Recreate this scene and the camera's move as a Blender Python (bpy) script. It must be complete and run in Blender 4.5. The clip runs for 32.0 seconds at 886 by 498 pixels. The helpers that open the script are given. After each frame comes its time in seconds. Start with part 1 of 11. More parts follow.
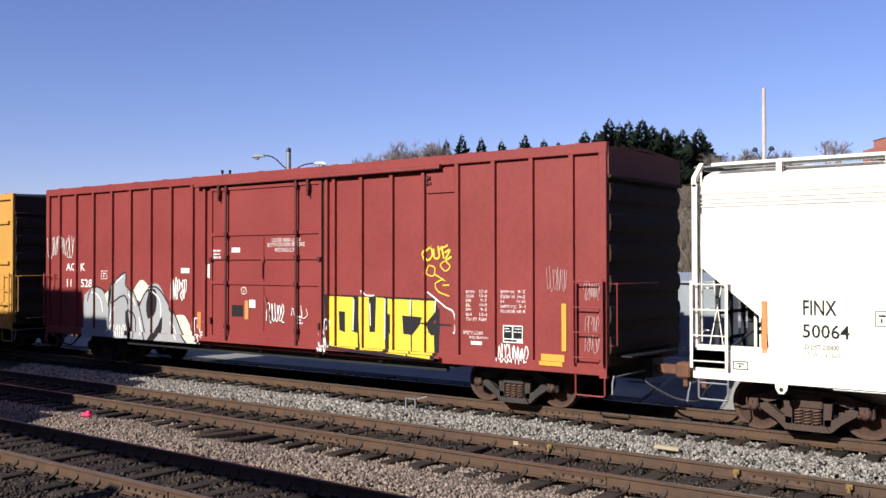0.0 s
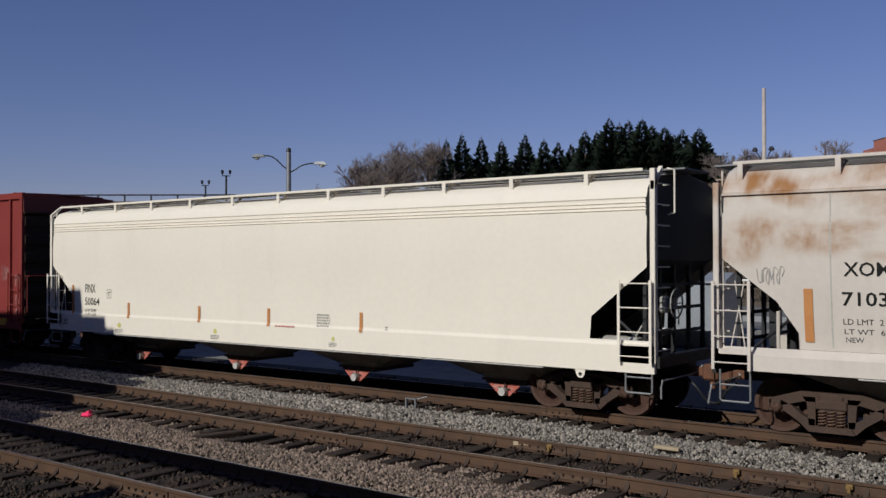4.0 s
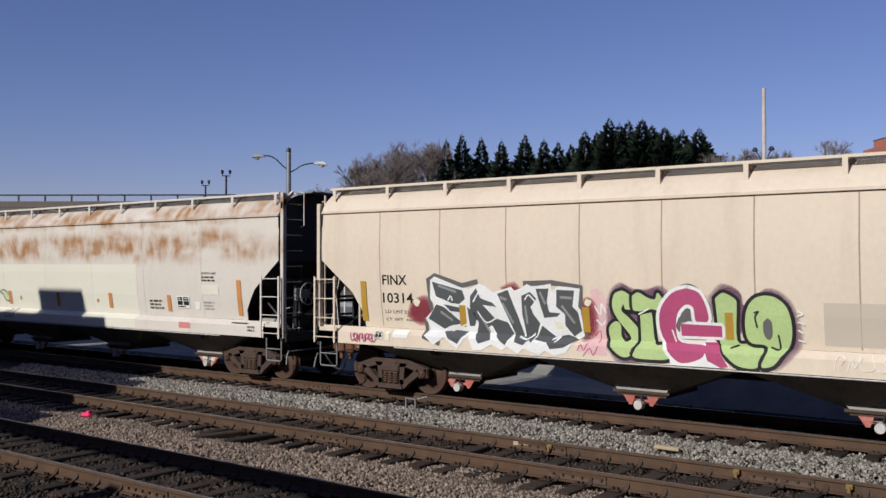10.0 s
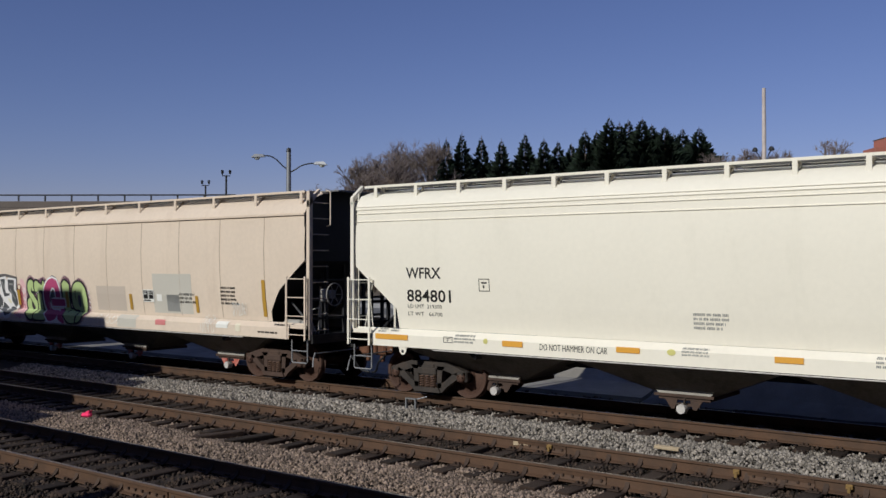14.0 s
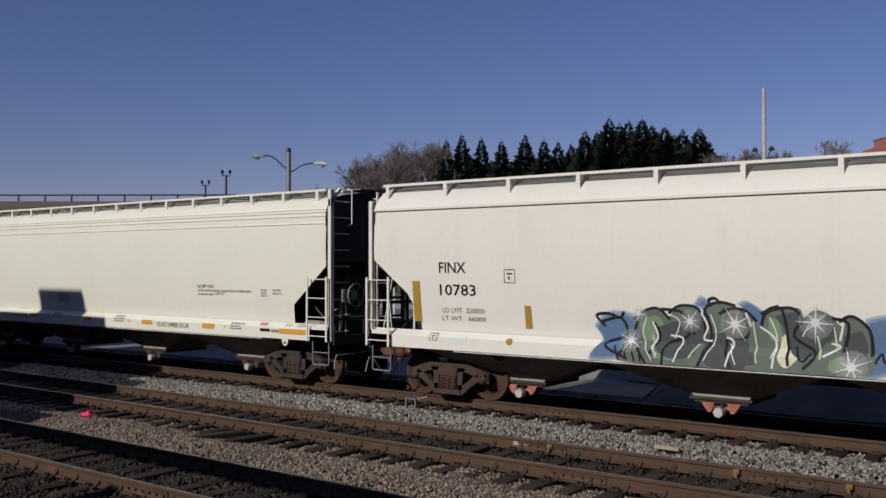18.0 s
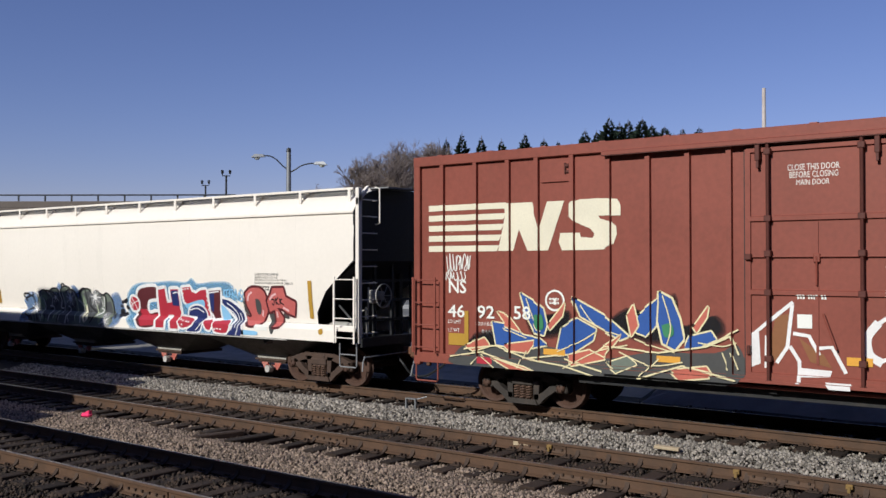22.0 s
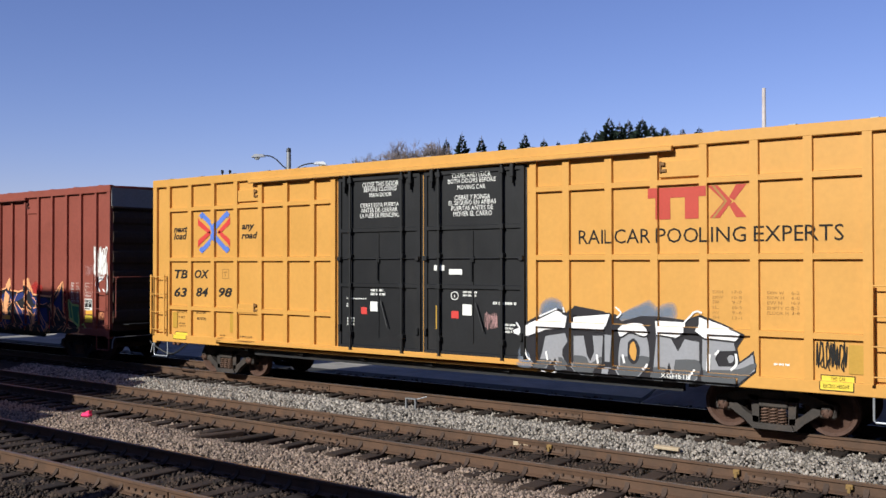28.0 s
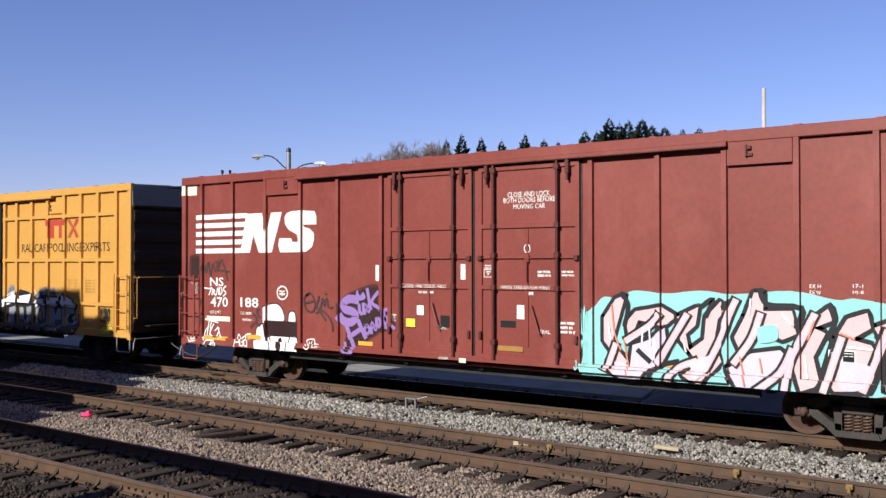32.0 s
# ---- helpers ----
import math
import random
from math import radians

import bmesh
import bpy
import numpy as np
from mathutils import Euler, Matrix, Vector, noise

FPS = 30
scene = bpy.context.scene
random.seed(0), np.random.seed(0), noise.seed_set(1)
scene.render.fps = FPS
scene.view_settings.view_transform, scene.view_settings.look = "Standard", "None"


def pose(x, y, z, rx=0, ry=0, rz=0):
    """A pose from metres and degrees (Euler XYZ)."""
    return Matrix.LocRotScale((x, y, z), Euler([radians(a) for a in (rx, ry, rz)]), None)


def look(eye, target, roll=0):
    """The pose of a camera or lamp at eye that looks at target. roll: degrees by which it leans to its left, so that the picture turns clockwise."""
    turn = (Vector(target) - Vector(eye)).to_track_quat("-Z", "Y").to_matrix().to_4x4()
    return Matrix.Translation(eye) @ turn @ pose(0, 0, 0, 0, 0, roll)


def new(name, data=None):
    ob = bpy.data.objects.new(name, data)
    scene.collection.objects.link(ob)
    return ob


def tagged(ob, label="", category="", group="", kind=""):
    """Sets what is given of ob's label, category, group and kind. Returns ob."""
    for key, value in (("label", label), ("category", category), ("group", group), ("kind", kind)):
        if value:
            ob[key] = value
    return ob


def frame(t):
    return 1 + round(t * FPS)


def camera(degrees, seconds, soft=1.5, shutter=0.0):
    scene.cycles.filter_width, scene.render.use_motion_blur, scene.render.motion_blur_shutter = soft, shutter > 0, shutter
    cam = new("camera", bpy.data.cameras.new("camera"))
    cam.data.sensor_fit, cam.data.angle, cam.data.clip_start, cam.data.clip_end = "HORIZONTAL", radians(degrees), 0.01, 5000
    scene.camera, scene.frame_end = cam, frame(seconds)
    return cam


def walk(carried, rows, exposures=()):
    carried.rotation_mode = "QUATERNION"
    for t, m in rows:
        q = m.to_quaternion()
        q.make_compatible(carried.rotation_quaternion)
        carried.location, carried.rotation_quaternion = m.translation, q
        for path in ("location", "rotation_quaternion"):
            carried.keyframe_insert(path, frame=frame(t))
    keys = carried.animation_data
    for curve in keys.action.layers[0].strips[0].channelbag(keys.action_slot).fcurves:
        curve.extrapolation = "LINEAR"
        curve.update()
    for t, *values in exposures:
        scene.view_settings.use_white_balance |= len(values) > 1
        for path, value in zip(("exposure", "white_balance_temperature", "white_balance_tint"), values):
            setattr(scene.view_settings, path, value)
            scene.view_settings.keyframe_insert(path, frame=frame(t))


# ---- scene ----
EXPOSURES = [(t, e + 0.33, 5700, 18) for t, e in (
    (0, 0.1), (0.5, -0.1), (1, -0.5), (1.5, -0.85), (2, -1.05), (2.5, -1.08), (4.5, -0.95), (8, -0.88), (9, -0.66), (10, -0.65), (11, -0.74), (12, -0.74), (13, -0.76), (13.5, -0.84), (15.5, -1.1), (16, -1.18), (17, -1.12),
    (20.5, -1.1), (21, -0.95), (21.5, -0.75), (22, -0.55), (22.5, -0.35), (23, -0.27), (24, 0.0), (25, 0.1), (28, -0.1), (29, -0.12), (30, -0.2), (31, -0.26), (31.5, -0.1), (32, 0.06))]
SKY_AIR = (1.0, 0.0, 6.0)
SKY_TINT = (1.28, 0.97, 1.01, 1)
SKY_STRENGTH, SUN_STRENGTH = 0.08, 5.0
SUN_COLOUR = (1.0, 0.96, 0.735)
from mathutils.geometry import tessellate_polygon

# ---- camera: it stands still beside the yard ----
cam = camera(49.75, 32.0)
EYE = pose(0, -15.517, 2.851, 90.85, 0.06, 37.5)
walk(cam, [(0, EYE), (32, EYE)], exposures=EXPOSURES)

# ---- sky and sun: a low winter sun behind the camera ----
SUN_ELEV, SUN_SIDE = 31.0, 6.0
world = bpy.data.worlds.new("sky")
scene.world = world
world.use_nodes = True
wn = world.node_tree.nodes
sky = wn.new("ShaderNodeTexSky")
sky.sky_type, sky.sun_disc = "NISHITA", False
sky.sun_elevation, sky.sun_rotation = radians(SUN_ELEV), radians(180 + SUN_SIDE)
sky.air_density, sky.dust_density, sky.ozone_density = SKY_AIR
tint = wn.new("ShaderNodeMix")
tint.data_type, tint.blend_type = "RGBA", "MULTIPLY"
tint.inputs[0].default_value, tint.inputs[7].default_value = 1.0, SKY_TINT
world.node_tree.links.new(sky.outputs[0], tint.inputs[6])
world.node_tree.links.new(tint.outputs[2], wn["Background"].inputs[0])
wn["Background"].inputs[1].default_value = SKY_STRENGTH
sun = new("sun", bpy.data.lights.new("sun", "SUN"))
sun.data.energy, sun.data.angle, sun.data.color = SUN_STRENGTH, radians(0.53), SUN_COLOUR
sun_way = Vector((-math.sin(radians(SUN_SIDE)), -math.cos(radians(SUN_SIDE)), math.tan(radians(SUN_ELEV))))
sun.matrix_world = look(sun_way * 60, (0, 0, 0))


# ---- materials ----
def mat(name, c, rough=0.6, metal=0.0, var=0.15, scale=1.5, fine=25.0, bump=0.1, dirt=None, amount=0.35,
        streak=1.0, dscale=2.0, rnd=0.0, spec=0.4, edge=0.12, island=False):
    """A painted or raw surface: coarse and fine tone, optional patchy dirt (streak < 1 draws it out downwards)."""
    m = bpy.data.materials.new(name)
    m.use_nodes = True
    nt = m.node_tree
    n, l = nt.nodes, nt.links
    b = n["Principled BSDF"]
    b.inputs["Metallic"].default_value = metal
    b.inputs["Specular IOR Level"].default_value = spec
    co = n.new("ShaderNodeTexCoord")
    big = n.new("ShaderNodeTexNoise")
    big.inputs["Scale"].default_value, big.inputs["Detail"].default_value = scale, 4
    small = n.new("ShaderNodeTexNoise")
    small.inputs["Scale"].default_value, small.inputs["Detail"].default_value = fine, 3
    l.new(co.outputs["Object"], big.inputs["Vector"])
    l.new(co.outputs["Object"], small.inputs["Vector"])
    add = n.new("ShaderNodeMath")
    add.operation = "ADD"
    l.new(big.outputs["Fac"], add.inputs[0])
    l.new(small.outputs["Fac"], add.inputs[1])
    mr = n.new("ShaderNodeMapRange")
    mr.inputs[1].default_value, mr.inputs[2].default_value = 0.6, 1.4
    mr.inputs[3].default_value, mr.inputs[4].default_value = 1 - var, 1 + var
    l.new(add.outputs[0], mr.inputs[0])
    tone = mr.outputs[0]
    if rnd:
        oi = n.new("ShaderNodeNewGeometry" if island else "ShaderNodeObjectInfo")
        r2 = n.new("ShaderNodeMapRange")
        r2.inputs[3].default_value, r2.inputs[4].default_value = 1 - rnd, 1 + rnd
        l.new(oi.outputs["Random Per Island" if island else "Random"], r2.inputs[0])
        mul = n.new("ShaderNodeMath")
        mul.operation = "MULTIPLY"
        l.new(tone, mul.inputs[0])
        l.new(r2.outputs[0], mul.inputs[1])
        tone = mul.outputs[0]
    mix = n.new("ShaderNodeVectorMath")
    mix.operation = "SCALE"
    mix.inputs[0].default_value = c
    l.new(tone, mix.inputs["Scale"])
    out = mix.outputs[0]
    if dirt:
        mp = n.new("ShaderNodeMapping")
        mp.inputs["Scale"].default_value = (1, 1, streak)
        l.new(co.outputs["Object"], mp.inputs["Vector"])
        dn = n.new("ShaderNodeTexNoise")
        dn.inputs["Scale"].default_value, dn.inputs["Detail"].default_value = dscale, 6
        dn.inputs["Roughness"].default_value = 0.65
        l.new(mp.outputs[0], dn.inputs["Vector"])
        dr = n.new("ShaderNodeMapRange")
        dr.inputs[1].default_value, dr.inputs[2].default_value = 0.62 - amount * 0.35, 0.62 - amount * 0.35 + edge * 2
        dr.inputs[4].default_value = min(1.0, amount * 1.6)
        l.new(dn.outputs["Fac"], dr.inputs[0])
        mx = n.new("ShaderNodeMix")
        mx.data_type = "RGBA"
        l.new(dr.outputs[0], mx.inputs[0])
        l.new(out, mx.inputs[6])
        mx.inputs[7].default_value = (*dirt, 1)
        out = mx.outputs[2]
    l.new(out, b.inputs["Base Color"])
    rr = n.new("ShaderNodeMapRange")
    rr.inputs[3].default_value, rr.inputs[4].default_value = max(0.05, rough - 0.1), min(1, rough + 0.1)
    l.new(big.outputs["Fac"], rr.inputs[0])
    l.new(rr.outputs[0], b.inputs["Roughness"])
    if bump:
        bp = n.new("ShaderNodeBump")
        bp.inputs["Strength"].default_value, bp.inputs["Distance"].default_value = bump, 0.02
        l.new(small.outputs["Fac"], bp.inputs["Height"])
        l.new(bp.outputs[0], b.inputs["Normal"])
    return m


RUST = (0.16, 0.075, 0.04)
M = dict(
    rail=mat("rusty rail steel", (0.095, 0.051, 0.029), 0.75, 0.0, 0.25, 3, 60, 0.3, (0.05, 0.032, 0.022), 0.45),
    rail_head=mat("worn rail head", (0.22, 0.18, 0.15), 0.38, 0.7, 0.2, 2, 30, 0.1),
    tie=mat("weathered creosote timber", (0.027, 0.016, 0.011), 0.9, 0, 0.35, 4, 40, 0.6, (0.046, 0.030, 0.021), 0.3, 1, 5, 0.4),
    plate=mat("rusty tie plate", (0.06, 0.037, 0.026), 0.8, 0.1, 0.3, 5, 40, 0.3, rnd=0.2),
    stone=mat("ballast stone", (0.25, 0.22, 0.19), 0.8, 0, 0.35, 0.8, 30, 0.4, rnd=0.75, island=True),
    gravel=mat("dirty ballast bed", (0.030, 0.021, 0.016), 0.95, 0, 0.4, 1.2, 45, 1.0, (0.038, 0.028, 0.021), 0.5, 1, 1.5),
    # lot ground behind the train: the train's shade is put into this colour
    asphalt=mat("shade-darkened lot asphalt", (0.021, 0.019, 0.017), 0.9, 0, 0.2, 0.5, 40, 0.4, (0.05, 0.047, 0.044), 0.3),
    hill=mat("dry winter hillside", (0.16, 0.125, 0.085), 0.95, 0, 0.4, 0.15, 3, 0.6, (0.07, 0.065, 0.04), 0.5, 1, 0.3),
    concrete=mat("pale concrete", (0.45, 0.43, 0.39), 0.85, 0, 0.15, 0.7, 20, 0.2, (0.25, 0.23, 0.2), 0.3),
    black=mat("black underframe steel", (0.02, 0.02, 0.022), 0.6, 0.1, 0.3, 3, 30, 0.2, (0.07, 0.055, 0.045), 0.3),
    truck=mat("rusty dusty cast steel", (0.075, 0.046, 0.035), 0.8, 0.1, 0.3, 3, 30, 0.3, (0.05, 0.035, 0.03), 0.4),
    truck_dark=mat("dark greasy cast steel", (0.045, 0.037, 0.033), 0.75, 0.1, 0.3, 3, 30, 0.3, (0.13, 0.085, 0.06), 0.3),
    wheel=mat("rusty wheel steel", (0.085, 0.045, 0.032), 0.7, 0.2, 0.3, 4, 25, 0.2, (0.05, 0.035, 0.03), 0.4),
    tread=mat("polished wheel tread", (0.3, 0.28, 0.27), 0.35, 0.8, 0.1),
    aok=mat("faded red boxcar paint", (0.24, 0.038, 0.033), 0.55, 0, 0.15, 0.8, 12, 0.05, (0.2, 0.05, 0.04), 0.22, 0.25, 1.5),
    aok_roof=mat("rusty red roof", (0.2, 0.06, 0.05), 0.7, 0, 0.2),
    ns1=mat("brown boxcar paint", (0.235, 0.060, 0.040), 0.55, 0, 0.15, 0.8, 12, 0.05, (0.18, 0.06, 0.04), 0.22, 0.25, 1.5),
    ns2=mat("oxide red boxcar paint", (0.205, 0.043, 0.032), 0.5, 0, 0.16, 0.5, 12, 0.05, (0.33, 0.10, 0.08), 0.3, 0.6, 0.8),
    yellow=mat("yellow boxcar paint", (0.56, 0.285, 0.058), 0.5, 0, 0.07, 0.8, 12, 0.04, (0.6, 0.3, 0.08), 0.2, 0.25, 1.5),
    galv=mat("dull galvanised end sheet", (0.24, 0.24, 0.25), 0.55, 0.3, 0.15, 1, 20, 0.1),
    doorblack=mat("black door paint", (0.009, 0.009, 0.0105), 0.55, 0, 0.3, 1, 20, 0.05, (0.03, 0.026, 0.023), 0.25, 0.4, 1.5),
    white=mat("white paint", (0.8, 0.79, 0.75), 0.55, 0, 0.05),
    cream=mat("cream lettering paint", (0.76, 0.70, 0.55), 0.55, 0, 0.08),
    ink=mat("black lettering paint", (0.013, 0.012, 0.011), 0.9, 0, 0.2),
    orange=mat("orange reflective tape", (0.72, 0.36, 0.05), 0.4, 0, 0.08),
    amber=mat("dull ochre reflective tape", (0.44, 0.255, 0.035), 0.45, 0, 0.1),
    rust_tape=mat("faded rust-orange tape", (0.55, 0.24, 0.08), 0.5, 0, 0.12),
)


# ---- building blocks ----
class G:
    """Vertices and faces of one mesh."""

    def __init__(self):
        self.v, self.f = [], []

    def add(self, vs, fs):
        o = len(self.v)
        self.v += [tuple(p) for p in vs]
        self.f += [tuple(o + i for i in q) for q in fs]
        return self

    def box(self, x0, x1, y0, y1, z0, z1, b=0.0):
        if b <= 0:
            vs = [(x, y, z) for x in (x0, x1) for y in (y0, y1) for z in (z0, z1)]
            return self.add(vs, [(0, 1, 3, 2), (4, 6, 7, 5), (0, 4, 5, 1), (2, 3, 7, 6), (0, 2, 6, 4), (1, 5, 7, 3)])
        vs, ix = [], {}
        for i, sx in enumerate((1, -1)):
            for j, sy in enumerate((1, -1)):
                for k, sz in enumerate((1, -1)):
                    c = Vector(((x0, x1)[i], (y0, y1)[j], (z0, z1)[k]))
                    for a in range(3):
                        d = Vector((sx, sy, sz)) * b
                        d[a] = 0
                        ix[i, j, k, a] = len(vs)
                        vs.append(c + d)
        fs = []
        for a in range(3):
            u, w = [q for q in range(3) if q != a]
            for s in (0, 1):
                ring = []
                for p, q in ((0, 0), (1, 0), (1, 1), (0, 1)):
                    key = [0, 0, 0]
                    key[a], key[u], key[w] = s, p, q
                    ring.append(ix[(*key, a)])
                fs.append(tuple(ring))
            for p in (0, 1):
                for q in (0, 1):
                    k0, k1 = [0, 0, 0], [0, 0, 0]
                    k0[a], k1[a] = 0, 1
                    k0[u] = k1[u] = p
                    k0[w] = k1[w] = q
                    fs.append((ix[(*k0, u)], ix[(*k1, u)], ix[(*k1, w)], ix[(*k0, w)]))
        for i in (0, 1):
            for j in (0, 1):
                for k in (0, 1):
                    fs.append((ix[i, j, k, 0], ix[i, j, k, 1], ix[i, j, k, 2]))
        return self.add(vs, fs)

    def prism(self, pts, a0, a1, axis="y"):
        """A flat outline (u, w) pushed from a0 to a1 along an axis."""
        put = {"y": lambda u, w, a: (u, a, w), "x": lambda u, w, a: (a, u, w), "z": lambda u, w, a: (u, w, a)}[axis]
        n = len(pts)
        vs = [put(u, w, a0) for u, w in pts] + [put(u, w, a1) for u, w in pts]
        fs = [tuple(range(n)), tuple(range(2 * n - 1, n - 1, -1))]
        fs += [(i, (i + 1) % n, n + (i + 1) % n, n + i) for i in range(n)]
        return self.add(vs, fs)

    def tube(self, pts, r, n=6, r1=None):
        pts = [Vector(p) for p in pts]
        rings, vs = [], []
        for i, p in enumerate(pts):
            d = (pts[min(i + 1, len(pts) - 1)] - pts[max(i - 1, 0)]).normalized()
            u = d.cross(Vector((0, 0, 1)) if abs(d.z) < 0.9 else Vector((1, 0, 0))).normalized()
            w = d.cross(u)
            rr = r if r1 is None else r + (r1 - r) * i / (len(pts) - 1)
            vs += [p + (u * math.cos(k * math.tau / n) + w * math.sin(k * math.tau / n)) * rr for k in range(n)]
        fs = [tuple(range(n)), tuple(range(len(vs) - 1, len(vs) - n - 1, -1))]
        for i in range(len(pts) - 1):
            fs += [(i * n + k, i * n + (k + 1) % n, (i + 1) * n + (k + 1) % n, (i + 1) * n + k) for k in range(n)]
        return self.add(vs, fs)

    def lathe(self, prof, c, axis="y", n=28):
        """A profile of (radius, along) turned round an axis through c."""
        vs, c = [], Vector(c)
        for r, a in prof:
            for k in range(n):
                s, t = r * math.sin(k * math.tau / n), r * math.cos(k * math.tau / n)
                vs.append(c + Vector({"y": (s, a, t), "z": (s, t, a), "x": (a, s, t)}[axis]))
        m = len(prof)
        fs = [(i * n + k, i * n + (k + 1) % n, (i + 1) * n + (k + 1) % n, (i + 1) * n + k) for i in range(m - 1) for k in range(n)]
        if prof[0][0] > 0:
            fs.append(tuple(range(n)))
        if prof[-1][0] > 0:
            fs.append(tuple(range(m * n - 1, m * n - n - 1, -1)))
        return self.add(vs, fs)

    def move(self, m):
        self.v = [tuple(m @ Vector(p)) for p in self.v]
        return self

    def join(self, other):
        return self.add(other.v, other.f)


def mesh_of(name, g, material, smooth=False, fix=True):
    me = bpy.data.meshes.new(name)
    me.from_pydata(g.v, [], g.f)
    if fix:
        bm = bmesh.new()
        bm.from_mesh(me)
        bmesh.ops.recalc_face_normals(bm, faces=bm.faces)
        bm.to_mesh(me)
        bm.free()
    if smooth:
        me.shade_smooth()
        me.set_sharp_from_angle(angle=radians(35))
    me.materials.append(material)
    return me


def part(name, g, material, parent, label="", smooth=False, fix=True):
    ob = new(name, mesh_of(name, g, material, smooth, fix) if isinstance(g, G) else g)
    ob.parent = parent
    return tagged(ob, label)


def thing(name, label, category, group="", kind="", m=None):
    ob = new(name)
    ob.matrix_basis = m or Matrix()
    return tagged(ob, label, category, group, kind)


def solo(name, g, material, label, category, group="", kind="", smooth=False, m=None, fix=True):
    ob = new(name, mesh_of(name, g, material, smooth, fix))
    if m:
        ob.matrix_basis = m
    return tagged(ob, label, category, group, kind)


# ---- paint laid on the side of a car, over ribs and panels alike ----
SIDE = -1.62
FACE = {}
FLAT_FACE = ((0.90, 0.0), (1.38, 0.0), (1.44, 0.022), (2.0, 0.025), (2.6, 0.015), (3.2, 0.0), (4.02, 0.03))
HOPPER_FACE = ((1.08, 0.0), (1.34, 0.0), (1.46, 0.15), (2.0, 0.07), (2.6, 0.02), (3.2, 0.0), (4.02, 0.03))


def hopper_y(z, face=HOPPER_FACE):
    """How far the curved side of a hopper car stands, at a height."""
    return SIDE + float(np.interp(z, [p[0] for p in face], [p[1] for p in face]))



def clip_split(polys, axis, c):
    out = []
    for p in polys:
        lo, hi = min(q[axis] for q in p), max(q[axis] for q in p)
        if hi <= c + 1e-5 or lo >= c - 1e-5:
            out.append(p)
            continue
        for s in (1, -1):
            q = []
            for i, a in enumerate(p):
                b = p[(i + 1) % len(p)]
                da, db = s * (a[axis] - c), s * (b[axis] - c)
                if da >= 0:
                    q.append(a)
                if (da > 0 > db) or (da < 0 < db):
                    k = da / (da - db)
                    q.append((a[0] + (b[0] - a[0]) * k, a[1] + (b[1] - a[1]) * k))
            if len(q) > 2:
                out.append(q)
    return out


def decal(car, name, polys, material, lift=0.004, label="", lifts=None, stagger=0.0):
    """Convex outlines (x, z) laid on the car's side; FACE[car] holds its flat or curved face and its raised strips (x0, x1, z0, z1, y)."""
    base, strips = FACE[car.name]
    curved = isinstance(base, tuple)
    floor = base[0][0] + 0.005 if curved else 0.80
    g, seen = G(), {}
    for i, p in enumerate(polys):
        x0, x1 = min(q[0] for q in p), max(q[0] for q in p)
        z0, z1 = min(q[1] for q in p), max(q[1] for q in p)
        bits = [p]
        if curved:
            for z, _ in base:
                if z0 < z < z1:
                    bits = clip_split(bits, 1, z)
        for s in strips:
            if s[0] < x1 and s[1] > x0 and s[2] < z1 and s[3] > z0:
                for axis, c in ((0, s[0]), (0, s[1]), (1, s[2]), (1, s[3])):
                    bits = clip_split(bits, axis, c)
        if z0 < floor:
            bits = [q for q in clip_split(bits, 1, floor) if sum(c[1] for c in q) / len(q) > floor]
        up = lifts[i] if lifts else lift + stagger * (i % 40)
        for b in bits:
            cx, cz = sum(q[0] for q in b) / len(b), sum(q[1] for q in b) / len(b)
            y = [hopper_y(q[1], base) if curved else base for q in b]
            for s in strips:
                if s[0] < cx < s[1] and s[2] < cz < s[3]:
                    y = [min(v, s[4]) for v in y]
            face = []
            for q, v in zip(b, y):
                key = (round(q[0], 4), round(v - up, 5), round(q[1], 4))
                if key not in seen:
                    seen[key] = len(g.v)
                    g.v.append(key)
                if seen[key] not in face:
                    face.append(seen[key])
            if len(face) > 2:
                g.f.append(tuple(face))
    return part(name, g, material, car, label, fix=False)


def rect(x0, z0, x1, z1):
    return [(x0, z0), (x1, z0), (x1, z1), (x0, z1)]


def fill(pts):
    tris = tessellate_polygon([[Vector((p[0], p[1], 0)) for p in pts]])
    return [[pts[i] for i in t] for t in tris]


def letters(s, shear=0.0, bold=0.0):
    cu = bpy.data.curves.new("lettering", "FONT")
    cu.body, cu.shear, cu.offset, cu.resolution_u = s, shear, bold, 2
    ob = bpy.data.objects.new("lettering", cu)
    scene.collection.objects.link(ob)
    me = bpy.data.meshes.new_from_object(ob)
    me.calc_loop_triangles()
    tris = [[tuple(me.vertices[i].co[:2]) for i in t.vertices] for t in me.loop_triangles]
    bpy.data.objects.remove(ob)
    bpy.data.curves.remove(cu)
    bpy.data.meshes.remove(me)
    return tris


def text(car, s, x0, z0, x1, z1, material, shear=0.0, bold=None, lift=0.005):
    """Words that fill the box x0..x1, z0..z1."""
    tris = letters(s, shear, (0.014 if z1 - z0 > 0.15 else 0.0) if bold is None else bold)
    us, ws = [p[0] for t in tris for p in t], [p[1] for t in tris for p in t]
    a, b = (x1 - x0) / (max(us) - min(us)), (z1 - z0) / (max(ws) - min(ws))
    return decal(car, "lettering", [[(x0 + (u - min(us)) * a, z0 + (w - min(ws)) * b) for u, w in t] for t in tris], material, lift)


